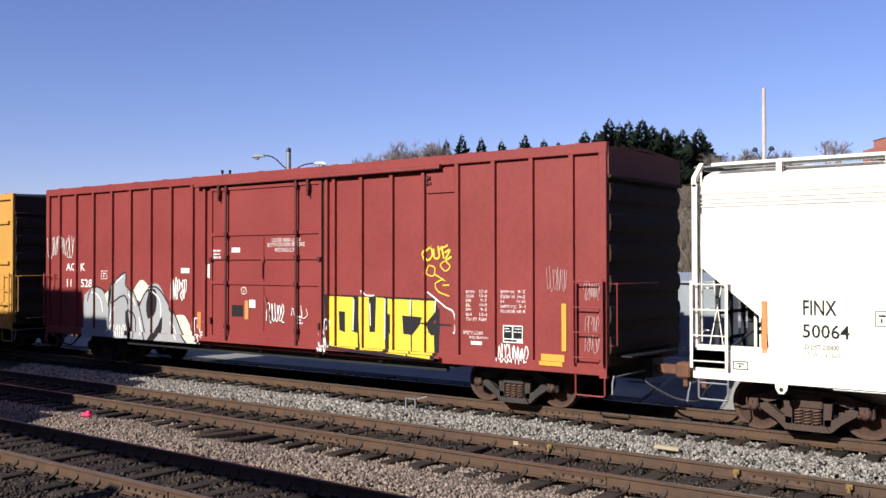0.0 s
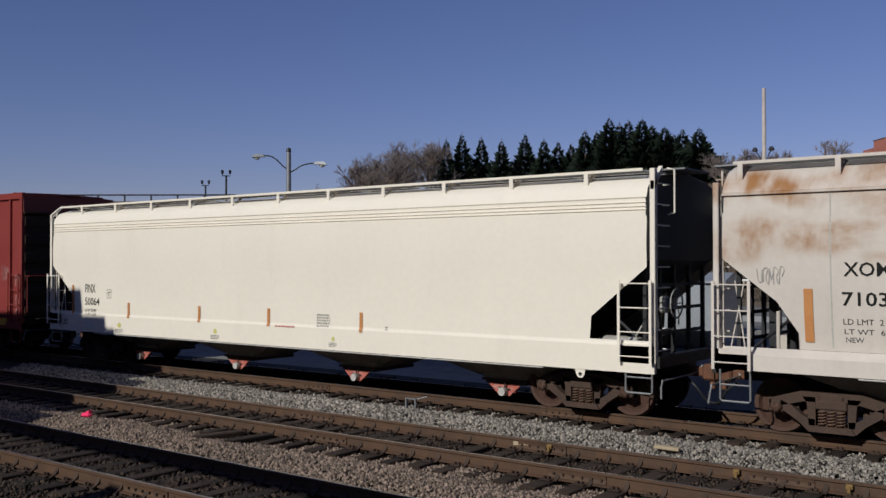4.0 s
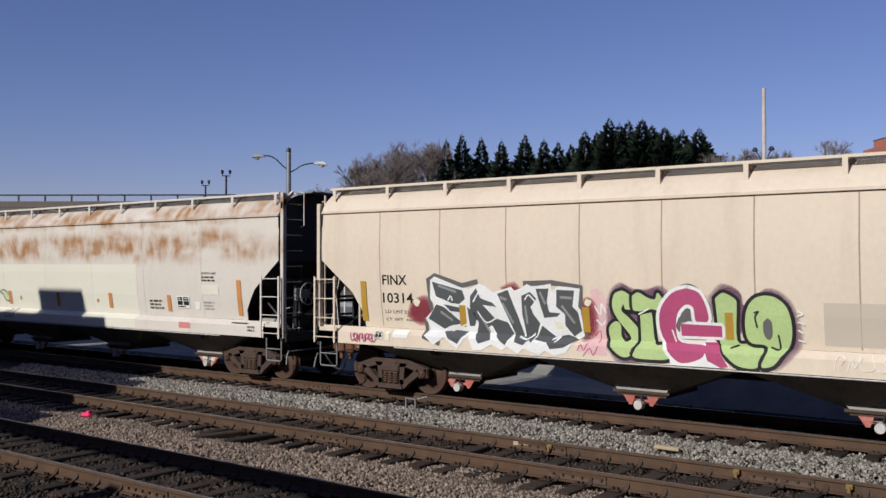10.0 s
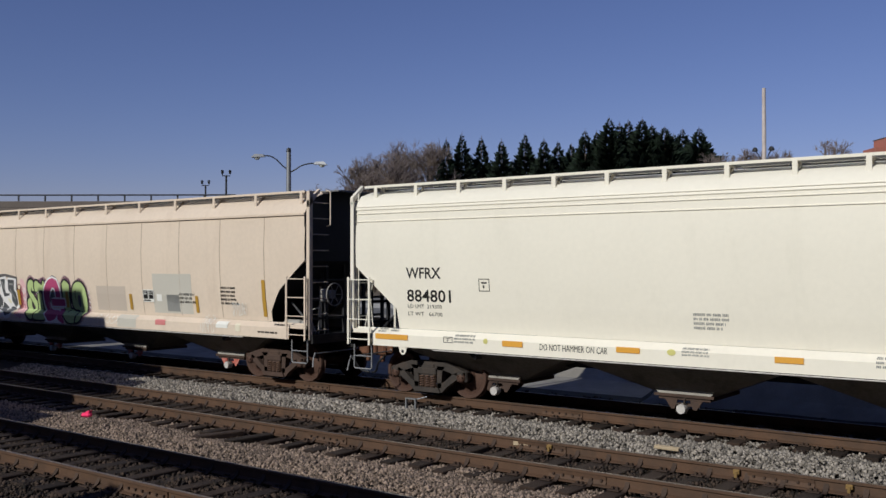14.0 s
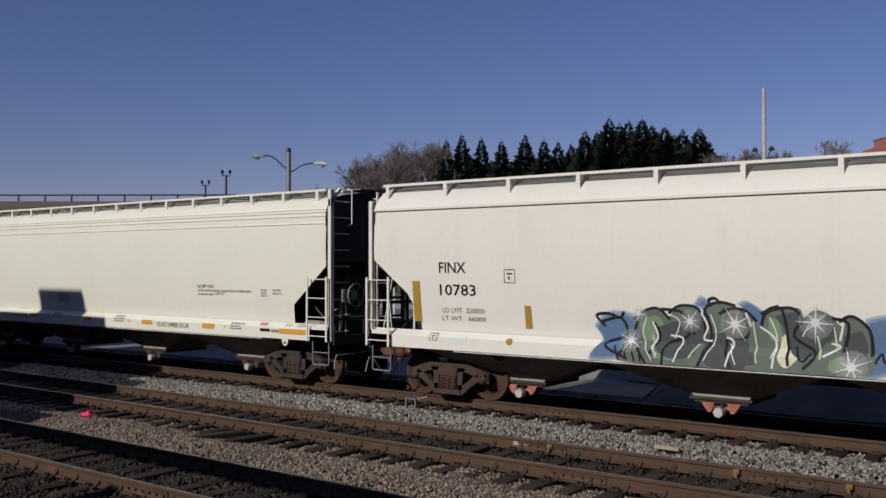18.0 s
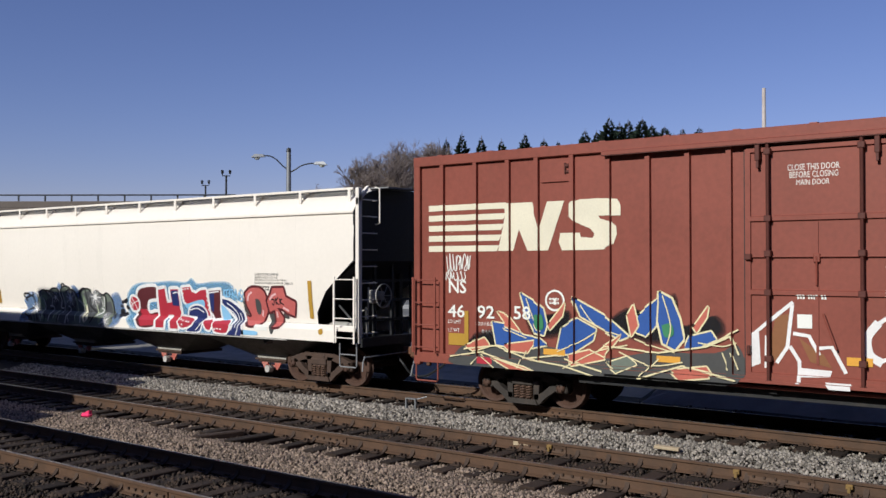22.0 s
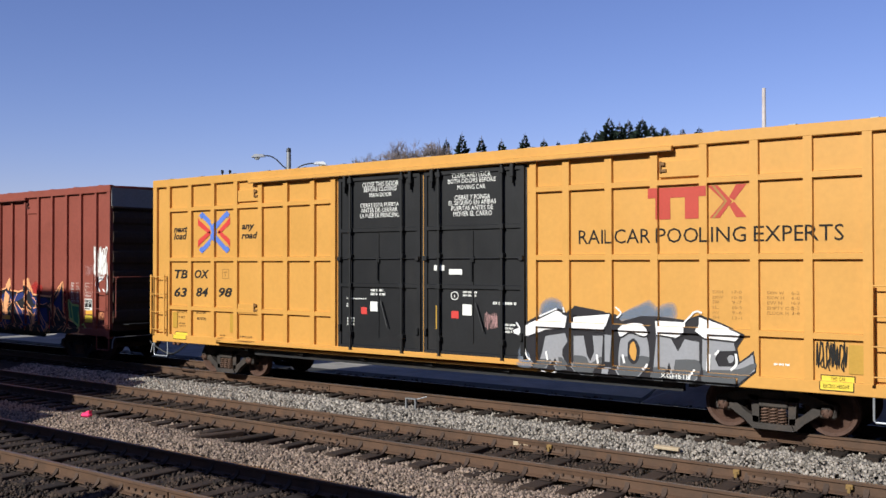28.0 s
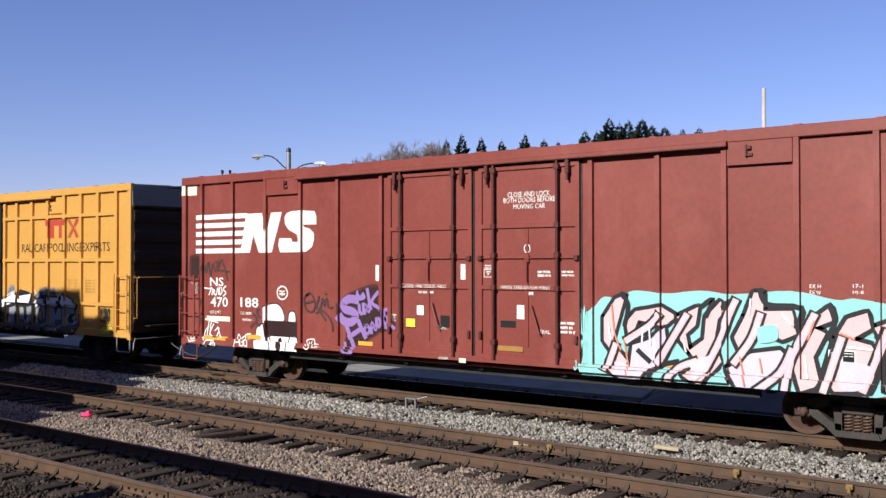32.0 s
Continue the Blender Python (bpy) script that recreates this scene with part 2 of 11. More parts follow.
def bars(car, x0, z0, x1, z1, rows, material, lift=0.005, words=3, seed=1):
    """Small print too fine to read: rows of short upright bars in groups."""
    rng = random.Random(seed + rows)
    h = (z1 - z0) / rows
    out = []
    for r in range(rows):
        z, tall = z1 - (r + 1) * h + h * 0.2, h * 0.58
        x, left = x0, rng.randint(3, 7)
        end = x1 - (x1 - x0) * rng.uniform(0, 0.25) * (rows > 1)
        while x < end:
            w = tall * rng.uniform(0.35, 0.55)
            out.append(rect(x, z, min(x + w, end), z + tall))
            x += w + tall * 0.2
            left -= 1
            if not left:
                left = rng.randint(2, 7)
                x += tall * 0.5
    return decal(car, "small_print", out, material, lift)


def ribbon(pts, w, close=False):
    """Quads along a bent line of width w."""
    pts = [Vector(p) for p in pts]
    if close:
        pts = pts + [pts[0], pts[1]]
    left, right = [], []
    for i, p in enumerate(pts):
        a, b = pts[max(i - 1, 0)], pts[min(i + 1, len(pts) - 1)]
        d = (b - a).normalized()
        nrm = Vector((-d.y, d.x)) * (w / 2)
        left.append(tuple(p + nrm))
        right.append(tuple(p - nrm))
    return [[left[i], right[i], right[i + 1], left[i + 1]] for i in range(len(pts) - 1)]


def smooth_line(pts, n=5):
    """A Catmull-Rom line through pts."""
    pts = [Vector(p) for p in pts]
    out = []
    for i in range(len(pts) - 1):
        p0, p1, p2, p3 = pts[max(i - 1, 0)], pts[i], pts[i + 1], pts[min(i + 2, len(pts) - 1)]
        for k in range(n):
            t = k / n
            out.append(0.5 * (2 * p1 + (p2 - p0) * t + (2 * p0 - 5 * p1 + 4 * p2 - p3) * t * t + (3 * p1 - p0 - 3 * p2 + p3) * t ** 3))
    return [tuple(p) for p in out + [pts[-1]]]


# ---- the ground: one sheet from the yard to the horizon ----
def smoothstep(a, b, x):
    t = min(1.0, max(0.0, (x - a) / (b - a)))
    return t * t * (3 - 2 * t)


def ground_z(x, y):
    z = -0.27
    z -= 0.25 * smoothstep(3.6, 4.6, y)
    z += 1.42 * smoothstep(8.8, 11.4, y) + 0.3 * smoothstep(11.5, 24, y)
    mound = smoothstep(-10.4, -8.8, x) * smoothstep(1.5, -2.0, x)
    if mound > 0 and 3.4 < y < 12:
        z = max(z, z * (1 - mound) + mound * (-0.27 + 1.3 * smoothstep(3.6, 6.6, y) + 0.05 * noise.noise((x * 0.9, y * 0.9, 2))))
    near = smoothstep(-75, -35, x)
    hill = 8.4 * smoothstep(22, 74, y) * (0.45 + 0.55 * near) + 4.5 * smoothstep(66, 120, y)
    if y > 24:
        hill += 0.5 * noise.noise((x * 0.08, y * 0.08, 0))
    return z + hill


xs = sorted(set([-2500, -1500, -900, -500, -300, -220, -170] + list(np.arange(-140, 45, 2.5)) + list(np.arange(-12, 3, 0.5)) + [60, 90, 140, 220, 400, 900, 2000]))
ys = sorted(set([-1500, -700, -300, -120, -60, -40, -25, -17, -12, -9.6] + list(np.arange(-8, 11, 0.5)) + list(np.arange(11, 24, 1.0)) + list(np.arange(24, 30, 1.5))
                + list(np.arange(30, 124, 3.0)) + [130, 150, 190, 260, 400, 800, 1600, 3000]))
g = G()
g.v = [(x, y, ground_z(x, y)) for y in ys for x in xs]
nx = len(xs)
zone = []
for j in range(len(ys) - 1):
    for i in range(nx - 1):
        g.f.append((j * nx + i, j * nx + i + 1, (j + 1) * nx + i + 1, (j + 1) * nx + i))
        ym = (ys[j] + ys[j + 1]) / 2
        xm = (xs[i] + xs[i + 1]) / 2
        # zone 1, next to the train, is coloured dark for the train's shade
        zone.append(0 if -60 < ym < 3.9 else 1 if ym < 6.6 and not -9.6 < xm < 1 else 4 if ym < 12 else 5 if ym < 15 else 3 if ym < 17 else 5 if ym < 21 else 2)
ground = solo("ground", g, M["gravel"], "dirty ballast, grey lot asphalt and dry winter hillside", "ground", kind="structure", fix=False)
M["road"] = mat("pale worn street asphalt", (0.17, 0.165, 0.16), 0.9, 0, 0.15, 0.5, 40, 0.3, (0.11, 0.105, 0.10), 0.3)
M["lot"] = mat("pale lot gravel", (0.27, 0.25, 0.225), 0.95, 0, 0.3, 1.5, 50, 0.6, (0.17, 0.155, 0.13), 0.4, 1, 0.8)
for k in ("asphalt", "hill", "concrete", "lot", "road"):
    ground.data.materials.append(M[k])
ground.data.polygons.foreach_set("material_index", zone)

# ---- tracks ----
TRACK_1, TRACK_2, TRACK_3 = 1.62, -3.10, -7.235
RAIL_X = (-260.0, 90.0)
rail_prof = [(-0.07, -0.185), (0.07, -0.185), (0.07, -0.172), (0.012, -0.150), (0.009, -0.05), (0.036, -0.036), (0.036, -0.008),
             (0.026, -0.0015), (-0.026, -0.0015), (-0.036, -0.008), (-0.036, -0.036), (-0.009, -0.05), (-0.012, -0.150), (-0.07, -0.172)]
tie_rng = random.Random(4)
tie_g = G().box(-0.115, 0.115, -1.3, 1.3, -0.36, -0.186, 0.012)
tie_mesh = [mesh_of("tie", G().box(-0.115 + a, 0.115 + b, -1.3, 1.3, -0.36, -0.186 - c, 0.012), M["tie"]) for a, b, c in
            ((0, 0, 0), (0.01, -0.008, 0.006), (-0.012, 0.01, 0.01))]
plate_mesh = mesh_of("tie_plate", G().box(-0.09, 0.09, -0.17, 0.17, -0.188, -0.172, 0.004).box(-0.05, -0.02, -0.115, -0.075, -0.175, -0.14)
                     .box(0.02, 0.05, -0.115, -0.075, -0.175, -0.14).box(0.02, 0.05, 0.075, 0.115, -0.175, -0.14), M["plate"])
anchor_mesh = mesh_of("rail_anchor", G().prism([(-0.135, -0.187), (-0.09, -0.187), (-0.03, -0.11), (-0.012, -0.07), (-0.012, -0.12), (-0.06, -0.165)], -0.035, 0.035, "x")
                      .box(-0.02, 0.02, -0.11, 0.09, -0.2, -0.186), M["plate"])
tracks = []
for number, yc in enumerate((TRACK_1, TRACK_2, TRACK_3)):
    tr = thing("railway_track", ("rusty rails on ties and pale ballast, carrying the train", "unused rusty track beside the train",
                                 "rusty track partly in shade, nearest the platform")[number], "railway track", "yard tracks", "structure")
    tracks.append(tr)
    half = 0.755
    for s in (-1, 1):
        rail = part("rail", G().prism([(yc + s * half + u, w) for u, w in rail_prof], *RAIL_X, "x"), M["rail"], tr)
        part("rail_head", G().prism([(yc + s * half + u, w) for u, w in ((-0.027, -0.003), (0.027, -0.003), (0.022, 0.0015), (-0.022, 0.0015))], *RAIL_X, "x"),
             M["rail_head"], rail, "worn brown running surface")
    n0, n1 = (-27.0, 0.5) if number == 0 else (-24.5, 0.5) if number == 1 else (-18.5, -3.0)
    rest = G()
    x = -130.0
    while x < 40:
        dx, skew, off = tie_rng.uniform(-0.03, 0.03), tie_rng.uniform(-1.5, 1.5), tie_rng.uniform(-0.07, 0.07)
        if n0 < x < n1:
            tie = part("tie", tie_rng.choice(tie_mesh), None, tr)
            tie.matrix_basis = pose(x + dx, yc + off, tie_rng.uniform(-0.008, 0.004), 0, 0, skew)
            for s in (-1, 1):
                p = part("tie_plate", plate_mesh, None, tr)
                p.matrix_basis = pose(x + dx, yc + s * half, 0)
                if number > 0:
                    a = part("rail_anchor", anchor_mesh, None, tr)
                    a.matrix_basis = pose(x + dx + 0.14, yc + s * half, 0)
        else:
            rest.join(G().box(x + dx - 0.115, x + dx + 0.115, yc - 1.3 + off, yc + 1.3 + off, -0.36, -0.188))
        x += 0.53
    tagged(part("ties", rest, M["tie"], tr, fix=False), kind="stuff")


# joint bars with their bolts
for tr, yr, jx in ((tracks[1], TRACK_2 + 0.755, (-8.1, -4.3, -13.2)), (tracks[1], TRACK_2 - 0.755, (-6.6, -11.4)), (tracks[2], TRACK_3 - 0.755, (-10.6,)), (tracks[0], TRACK_1 - 0.755, (-9.6, -16.4))):
    for x in jx:
        jb = part("joint_bar", G().prism([(yr - 0.045, -0.155), (yr - 0.012, -0.150), (yr - 0.012, -0.045), (yr - 0.034, -0.042), (yr - 0.026, -0.10)], x - 0.45, x + 0.45, "x"), M["rail"], tr, "bolted rusty joint bar")
        for k in range(6):
            part("bolt", G().box(x - 0.38 + k * 0.15, x - 0.35 + k * 0.15, yr - 0.055, yr - 0.02, -0.115, -0.085), M["plate"], jb)


# ---- loose stones ----
def stones(name, n, x0, x1, y0, y1, size, material, label, bed, seed):
    rng = np.random.default_rng(seed)
    px, py = rng.uniform(x0, x1, n), rng.uniform(y0, y1, n)
    r = size * (0.42 + 0.75 * rng.random(n) ** 1.6)
    base = np.array([(1, 0, 0), (-1, 0, 0), (0, 1, 0), (0, -1, 0), (0, 0, 1), (0, 0, -1)], float)
    v = base[None] * (r[:, None, None] * rng.uniform(0.45, 1.4, (n, 6, 1)))
    a, b = rng.uniform(0, math.tau, n), rng.uniform(-0.7, 0.7, n)
    ca, sa, cb, sb = np.cos(a), np.sin(a), np.cos(b), np.sin(b)
    X, Y, Z = v[..., 0].copy(), v[..., 1].copy(), v[..., 2].copy()
    X, Z = X * cb[:, None] - Z * sb[:, None], X * sb[:, None] + Z * cb[:, None]
    X, Y = X * ca[:, None] - Y * sa[:, None], X * sa[:, None] + Y * ca[:, None]
    h = np.array([bed(p, q) for p, q in zip(px, py)]) + rng.uniform(-0.3, 0.5, n) * r
    V = np.stack([X + px[:, None], Y + py[:, None], Z + h[:, None]], -1).reshape(-1, 3)
    F = np.array([(0, 2, 4), (2, 1, 4), (1, 3, 4), (3, 0, 4), (2, 0, 5), (1, 2, 5), (3, 1, 5), (0, 3, 5)])
    F = (F[None] + 6 * np.arange(n)[:, None, None]).reshape(-1, 3)
    me = bpy.data.meshes.new(name)
    me.vertices.add(len(V))
    me.vertices.foreach_set("co", V.ravel())
    me.loops.add(F.size)
    me.loops.foreach_set("vertex_index", F.ravel().astype(np.int32))
    me.polygons.add(len(F))
    me.polygons.foreach_set("loop_start", np.arange(0, F.size, 3, dtype=np.int32))
    me.update(calc_edges=True)
    me.materials.append(material)
    return tagged(new(name, me), label, "ballast", kind="stuff")


def bed_1(x, y):
    return max(-0.27 + 0.13 * math.exp(-((y + 0.65) / 0.62) ** 2), -0.262 if y > 0.3 else -0.3) + 0.03 * noise.noise((x * 1.3, y * 1.3, 3))


def bed_2(x, y):
    return max(-0.27 + 0.11 * math.exp(-((y + 5.3) / 0.62) ** 2), -0.262 if y > -4.4 else -0.3) + 0.05 * noise.noise((x * 0.9, y * 0.9, 7))


def bed_low(x, y):
    return -0.234 + 0.05 * noise.noise((x * 1.4, y * 1.4, 9))


M["stone_tan"] = mat("tan dusty ballast stone", (0.21, 0.155, 0.12), 0.85, 0, 0.35, 0.8, 30, 0.4, rnd=0.75, island=True)
# dirt brown, taken darker to deepen the shade on the near track
M["stone_dark"] = mat("dirty ballast stone, darkened for shade", (0.038, 0.025, 0.018), 0.9, 0, 0.3, 0.8, 30, 0.4, rnd=0.85, island=True)
stones("ballast", 64000, -27, 2, -1.9, 0.79, 0.038, M["stone"], "pale grey crushed stone between two tracks", bed_1, 1)
stones("ballast", 56000, -21, 0, -6.35, -3.93, 0.032, M["stone_tan"], "tan-grey crushed stone between two tracks", bed_2, 2)
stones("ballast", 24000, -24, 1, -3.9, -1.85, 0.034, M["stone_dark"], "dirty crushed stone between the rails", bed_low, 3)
stones("ballast", 26000, -19, -2, -9.5, -6.3, 0.038, M["stone_dark"], "dirty crushed stone of the near track, darkened for shade", bed_low, 4)
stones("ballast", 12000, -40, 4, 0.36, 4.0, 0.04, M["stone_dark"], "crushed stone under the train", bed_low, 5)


# ---- behind the train: lamps, bridge, fence, cabinets, trees, hill ----
M["alu"] = mat("weathered aluminium", (0.30, 0.305, 0.32), 0.5, 0.6, 0.12, 2, 20, 0.1)
M["dark_metal"] = mat("dark painted metal", (0.03, 0.03, 0.032), 0.5, 0.2, 0.2)
M["pole_wood"] = mat("pale weathered pole timber", (0.58, 0.51, 0.48), 0.9, 0, 0.25, 3, 30, 0.4, (0.3, 0.24, 0.21), 0.4, 0.1, 4)
M["bark"] = mat("grey bark", (0.17, 0.13, 0.105), 0.95, 0, 0.25, 2, 15, 0.3)
M["twig"] = mat("bare twigs", (0.21, 0.17, 0.16), 0.95, 0, 0.25, 2, 15, 0.0)
M["needle"] = mat("dark conifer needles", (0.014, 0.026, 0.014), 0.9, 0, 0.4, 1.5, 9, 0.0, rnd=0.5, island=True)
M["brush"] = mat("dry brush", (0.115, 0.088, 0.066), 0.95, 0, 0.35, 1, 8, 0.0, rnd=0.4, island=True)
M["brick"] = mat("red brick wall", (0.40, 0.15, 0.11), 0.9, 0, 0.15, 0.6, 9, 0.3)
# the concrete is darkened in its colour so that the bridge looks shaded
M["beam"] = mat("weathered, shade-darkened bridge concrete", (0.15, 0.125, 0.11), 0.9, 0, 0.15, 0.4, 6, 0.2, (0.15, 0.12, 0.10), 0.3, 0.3, 0.6)
M["cabinet"] = mat("galvanised cabinet steel", (0.42, 0.44, 0.47), 0.4, 0.5, 0.10, 1.5, 15, 0.05, (0.3, 0.31, 0.33), 0.25, 0.3, 2)
M["lamp_lens"] = mat("milky lamp lens", (0.55, 0.55, 0.5), 0.3, 0, 0.05)


def lamp_head(g, x, z, s):
    g.add([(x - s * 0.05, -0.13, z + 0.05), (x - s * 0.05, 0.13, z + 0.05), (x + s * 0.75, 0.19, z + 0.02), (x + s * 0.75, -0.19, z + 0.02),
           (x + s * 0.05, -0.09, z + 0.17), (x + s * 0.05, 0.09, z + 0.17), (x + s * 0.55, 0.12, z + 0.19), (x + s * 0.55, -0.12, z + 0.19)],
          [(0, 1, 2, 3), (4, 5, 6, 7), (0, 1, 5, 4), (1, 2, 6, 5), (2, 3, 7, 6), (3, 0, 4, 7)])


zb = ground_z(-34.65, 17.16)
lamp = thing("street_lamp", "grey metal street lamp with two curved arms", "street lamp", m=pose(-34.65, 17.16, zb, 0, 0, 37))
part("pole", G().tube([(0, 0, 0), (0, 0, 8.35 - zb)], 0.16, 12, 0.11), M["alu"], lamp, smooth=True)
part("photocell", G().lathe([(0.0, -0.15), (0.09, -0.15), (0.12, 0.02), (0.10, 0.16), (0.0, 0.2)], (0, 0, 8.36 - zb), "z", 10), M["dark_metal"], lamp)
for s, base, rise, reach in ((-1, 7.42, 0.72, 0.95), (1, 7.30, 0.46, 1.02)):
    zt = base - zb
    arm = part("arm", G().tube(smooth_line([(0, 0, zt), (s * 0.3, 0, zt + rise * 0.34), (s * 0.65, 0, zt + rise * 0.8), (s * reach, 0, zt + rise), (s * (reach + 0.35), 0, zt + rise + 0.02)], 4), 0.035, 6), M["dark_metal"], lamp, smooth=True)
    h = G()
    lamp_head(h, s * (reach + 0.25), zt + rise - 0.09, s * 0.85)
    part("lamp_head", h, M["alu"], arm)
    part("lens", G().lathe([(0.0, -0.12), (0.10, -0.10), (0.15, 0.0), (0.0, 0.02)], (s * (reach + 0.62), 0, zt + rise - 0.07), "z", 10), M["lamp_lens"], arm)

for px, py, top in ((-45.1, 20.4, 7.70), (-39.4, 17.2, 7.71), (-38.3, 33.1, 8.54)):
    zb = ground_z(px, py)
    tl = thing("street_lamp", "dark twin-globe lamp post above the bridge", "street lamp", "twin-globe lamps", m=pose(px, py, zb, 0, 0, 37))
    part("pole", G().tube([(0, 0, 0), (0, 0, top - zb - 0.25)], 0.08, 8, 0.05), M["dark_metal"], tl)
    part("crossarm", G().tube([(-0.20, 0, top - zb - 0.12), (-0.20, 0, top - zb - 0.28), (0.20, 0, top - zb - 0.28), (0.20, 0, top - zb - 0.12)], 0.03, 6), M["dark_metal"], tl)
    for sx in (-1, 1):
        part("globe", G().lathe([(0.03, -0.18), (0.06, -0.14), (0.07, -0.02), (0.09, 0.0), (0.03, 0.05)], (sx * 0.20, 0, top - zb - 0.02), "z", 10), M["dark_metal"], tl, smooth=True)

# road bridge on the left, far off
br = thing("road_bridge", "weathered concrete road bridge with a steel railing", "bridge", kind="structure", m=pose(-64.5, 25.8, 0, 0, 0, 37.5))
part("girder", G().box(-60, 10.2, 0, 9, 5.2, 6.7, 0.05).box(-60, 10.2, -0.25, 0.25, 6.7, 7.05, 0.03), M["beam"], br)
part("parapet", G().box(-60, 10.4, -0.12, 0.1, 7.05, 7.55, 0.03), M["beam"], br)
post_mesh = mesh_of("railing_post", G().box(-0.05, 0.05, -0.05, 0.05, 0, 0.5), M["dark_metal"])
for k in range(24):
    part("railing_post", post_mesh, None, br).matrix_basis = pose(10 - k * 2.0, 0, 7.5)
part("railing", G().tube([(-60, 0, 8.02), (10.4, 0, 8.02)], 0.06, 6), M["dark_metal"], br)
for k in range(4):
    part("pier", G().box(4 - k * 16 - 0.5, 4 - k * 16 + 0.5, 1, 8, -1.5, 5.2, 0.05), M["beam"], br)

# utility pole with lamps
zb = ground_z(-20.5, 44.4)
up = thing("utility_pole", "tall bare weathered wooden pole with two floodlights", "utility pole", m=pose(-20.5, 44.4, zb))
part("pole", G().tube([(0, 0, 0), (0, 0, 13.85 - zb)], 0.16, 10, 0.11), M["pole_wood"], up, smooth=True)
for s in (-1, 1):
    part("floodlight_arm", G().tube([(0, 0, 8.9 - zb), (s * 0.35, -0.1, 9.7 - zb), (s * 0.5, -0.15, 9.9 - zb)], 0.04, 6), M["dark_metal"], up)
    part("floodlight", G().lathe([(0.03, 0.16), (0.12, 0.1), (0.2, -0.08), (0.19, -0.1), (0.0, -0.06)], (s * 0.52, -0.18, 9.98 - zb), "z", 10), M["dark_metal"], up)


# trees
def conifer(x, y, top, r, seed):
    rng = random.Random(seed)
    zb = ground_z(x, y) - 0.3
    H = top - zb
    t = thing("conifer", "dark green spruce on the hill", "tree", "spruces on the hill", m=pose(x, y, zb))
    part("trunk", G().tube([(0, 0, 0), (0, 0, H)], 0.2, 6, 0.02), M["bark"], t)
    g = G()
    ph = rng.uniform(0, 6)
    for k in range(int(170 * H)):
        f = rng.random() ** 0.62
        z = H * (0.99 - f * 0.95)
        a = rng.uniform(0, math.tau)
        tier = (z * 1.25 + ph + 0.25 * math.sin(a * 2 + ph)) % 1.0
        q = 1.5 * r * (f ** 0.8) * (1.08 - 0.42 * tier + 0.10 * math.sin(a * 5 + z * 1.7)) * rng.uniform(0.72, 1.12) + 0.08
        c, s_ = math.cos(a), math.sin(a)
        u0, rise = q * rng.uniform(0.2, 0.45), q * rng.uniform(-0.02, 0.24) + 0.08
        w = 0.07 + 0.085 * q
        um, zm = u0 * 0.4 + q * 0.6, z + rise * 0.15
        for dw, dz in ((w, -0.05), (w * 0.2, -w * 1.4)):
            g.add([(c * u0, s_ * u0, z), (c * um + s_ * dw, s_ * um - c * dw, zm + dz), (c * q, s_ * q, z + rise), (c * um - s_ * dw, s_ * um + c * dw, zm + (dz if dz > -0.06 else 0.05))], [(0, 1, 2, 3)])
    g.add([(-0.06, 0, H - 0.7), (0.06, 0, H - 0.7), (0, 0, H + 0.25)], [(0, 1, 2)])
    part("crown", g, M["needle"], t, fix=False)


def bare_tree(x, y, top, spread, seed, depth=5, zbase=None, trunk=0.22, group="bare trees on the hill", label="leafless grey-brown tree on the winter hill"):
    rng = random.Random(seed)
    zb = ground_z(x, y) - 0.2 if zbase is None else zbase
    H = top - zb
    t = thing("bare_tree", label, "tree", group, m=pose(x, y, zb))
    wood, twig = G(), G()

    def grow(p, d, ln, r, k):
        q = p + d * ln
        mid = p + d * ln * 0.5 + Vector((rng.uniform(-1, 1), rng.uniform(-1, 1), 0)) * ln * 0.05
        if k <= 1:
            side = d.cross(Vector((rng.uniform(-1, 1), rng.uniform(-1, 1), 0.3))).normalized() * max(r * 0.6, 0.011)
            twig.add([p - side, p + side, mid + side * 0.7, q, mid - side * 0.7], [(0, 1, 2, 3, 4)])
        else:
            wood.tube([p, mid, q], r, 5 if k > 3 else 4, r * 0.65)
        if k == 0:
            return
        for j in range(rng.choice((3, 4, 4)) if k > 1 else 6):
            e = (d + Vector((rng.gauss(0, spread), rng.gauss(0, spread), rng.gauss(0.12, 0.22)))).normalized()
            grow(p + d * ln * rng.uniform(0.55, 1.0), e, ln * rng.uniform(0.6, 0.82), r * 0.58, k - 1)

    grow(Vector((0, 0, 0)), Vector((0, 0, 1)), H * 0.27, trunk, depth)
    zmax = max(v[2] for v in twig.v)
    k = H / zmax
    for gg in (wood, twig):
        gg.v = [(a * k, b * k, c * k) for a, b, c in gg.v]
    part("trunk", wood, M["bark"], t, fix=False)
    part("crown", twig, M["twig"], t, fix=False)


tree_rng = random.Random(11)
conifer(-62.9, 67.1, 16.4, 2.0, 20)
conifer(-62.5, 69.4, 17.3, 2.2, 21)
conifer(-61.7, 72.0, 17.1, 2.1, 22)
conifer(-58.6, 71.4, 16.5, 2.0, 23)
conifer(-57.4, 74.3, 17.3, 2.3, 24)
conifer(-54.5, 73.6, 16.4, 2.1, 25)
conifer(-54.1, 75.9, 16.3, 2.0, 26)
conifer(-53.7, 78.2, 16.3, 2.1, 27)
conifer(-51.3, 77.0, 17.5, 2.3, 28)
conifer(-51.1, 79.2, 17.5, 2.4, 29)
conifer(-48.8, 77.8, 18.7, 2.7, 30)
conifer(-48.7, 80.0, 18.4, 2.7, 31)
conifer(-48.6, 82.0, 18.9, 2.8, 32)
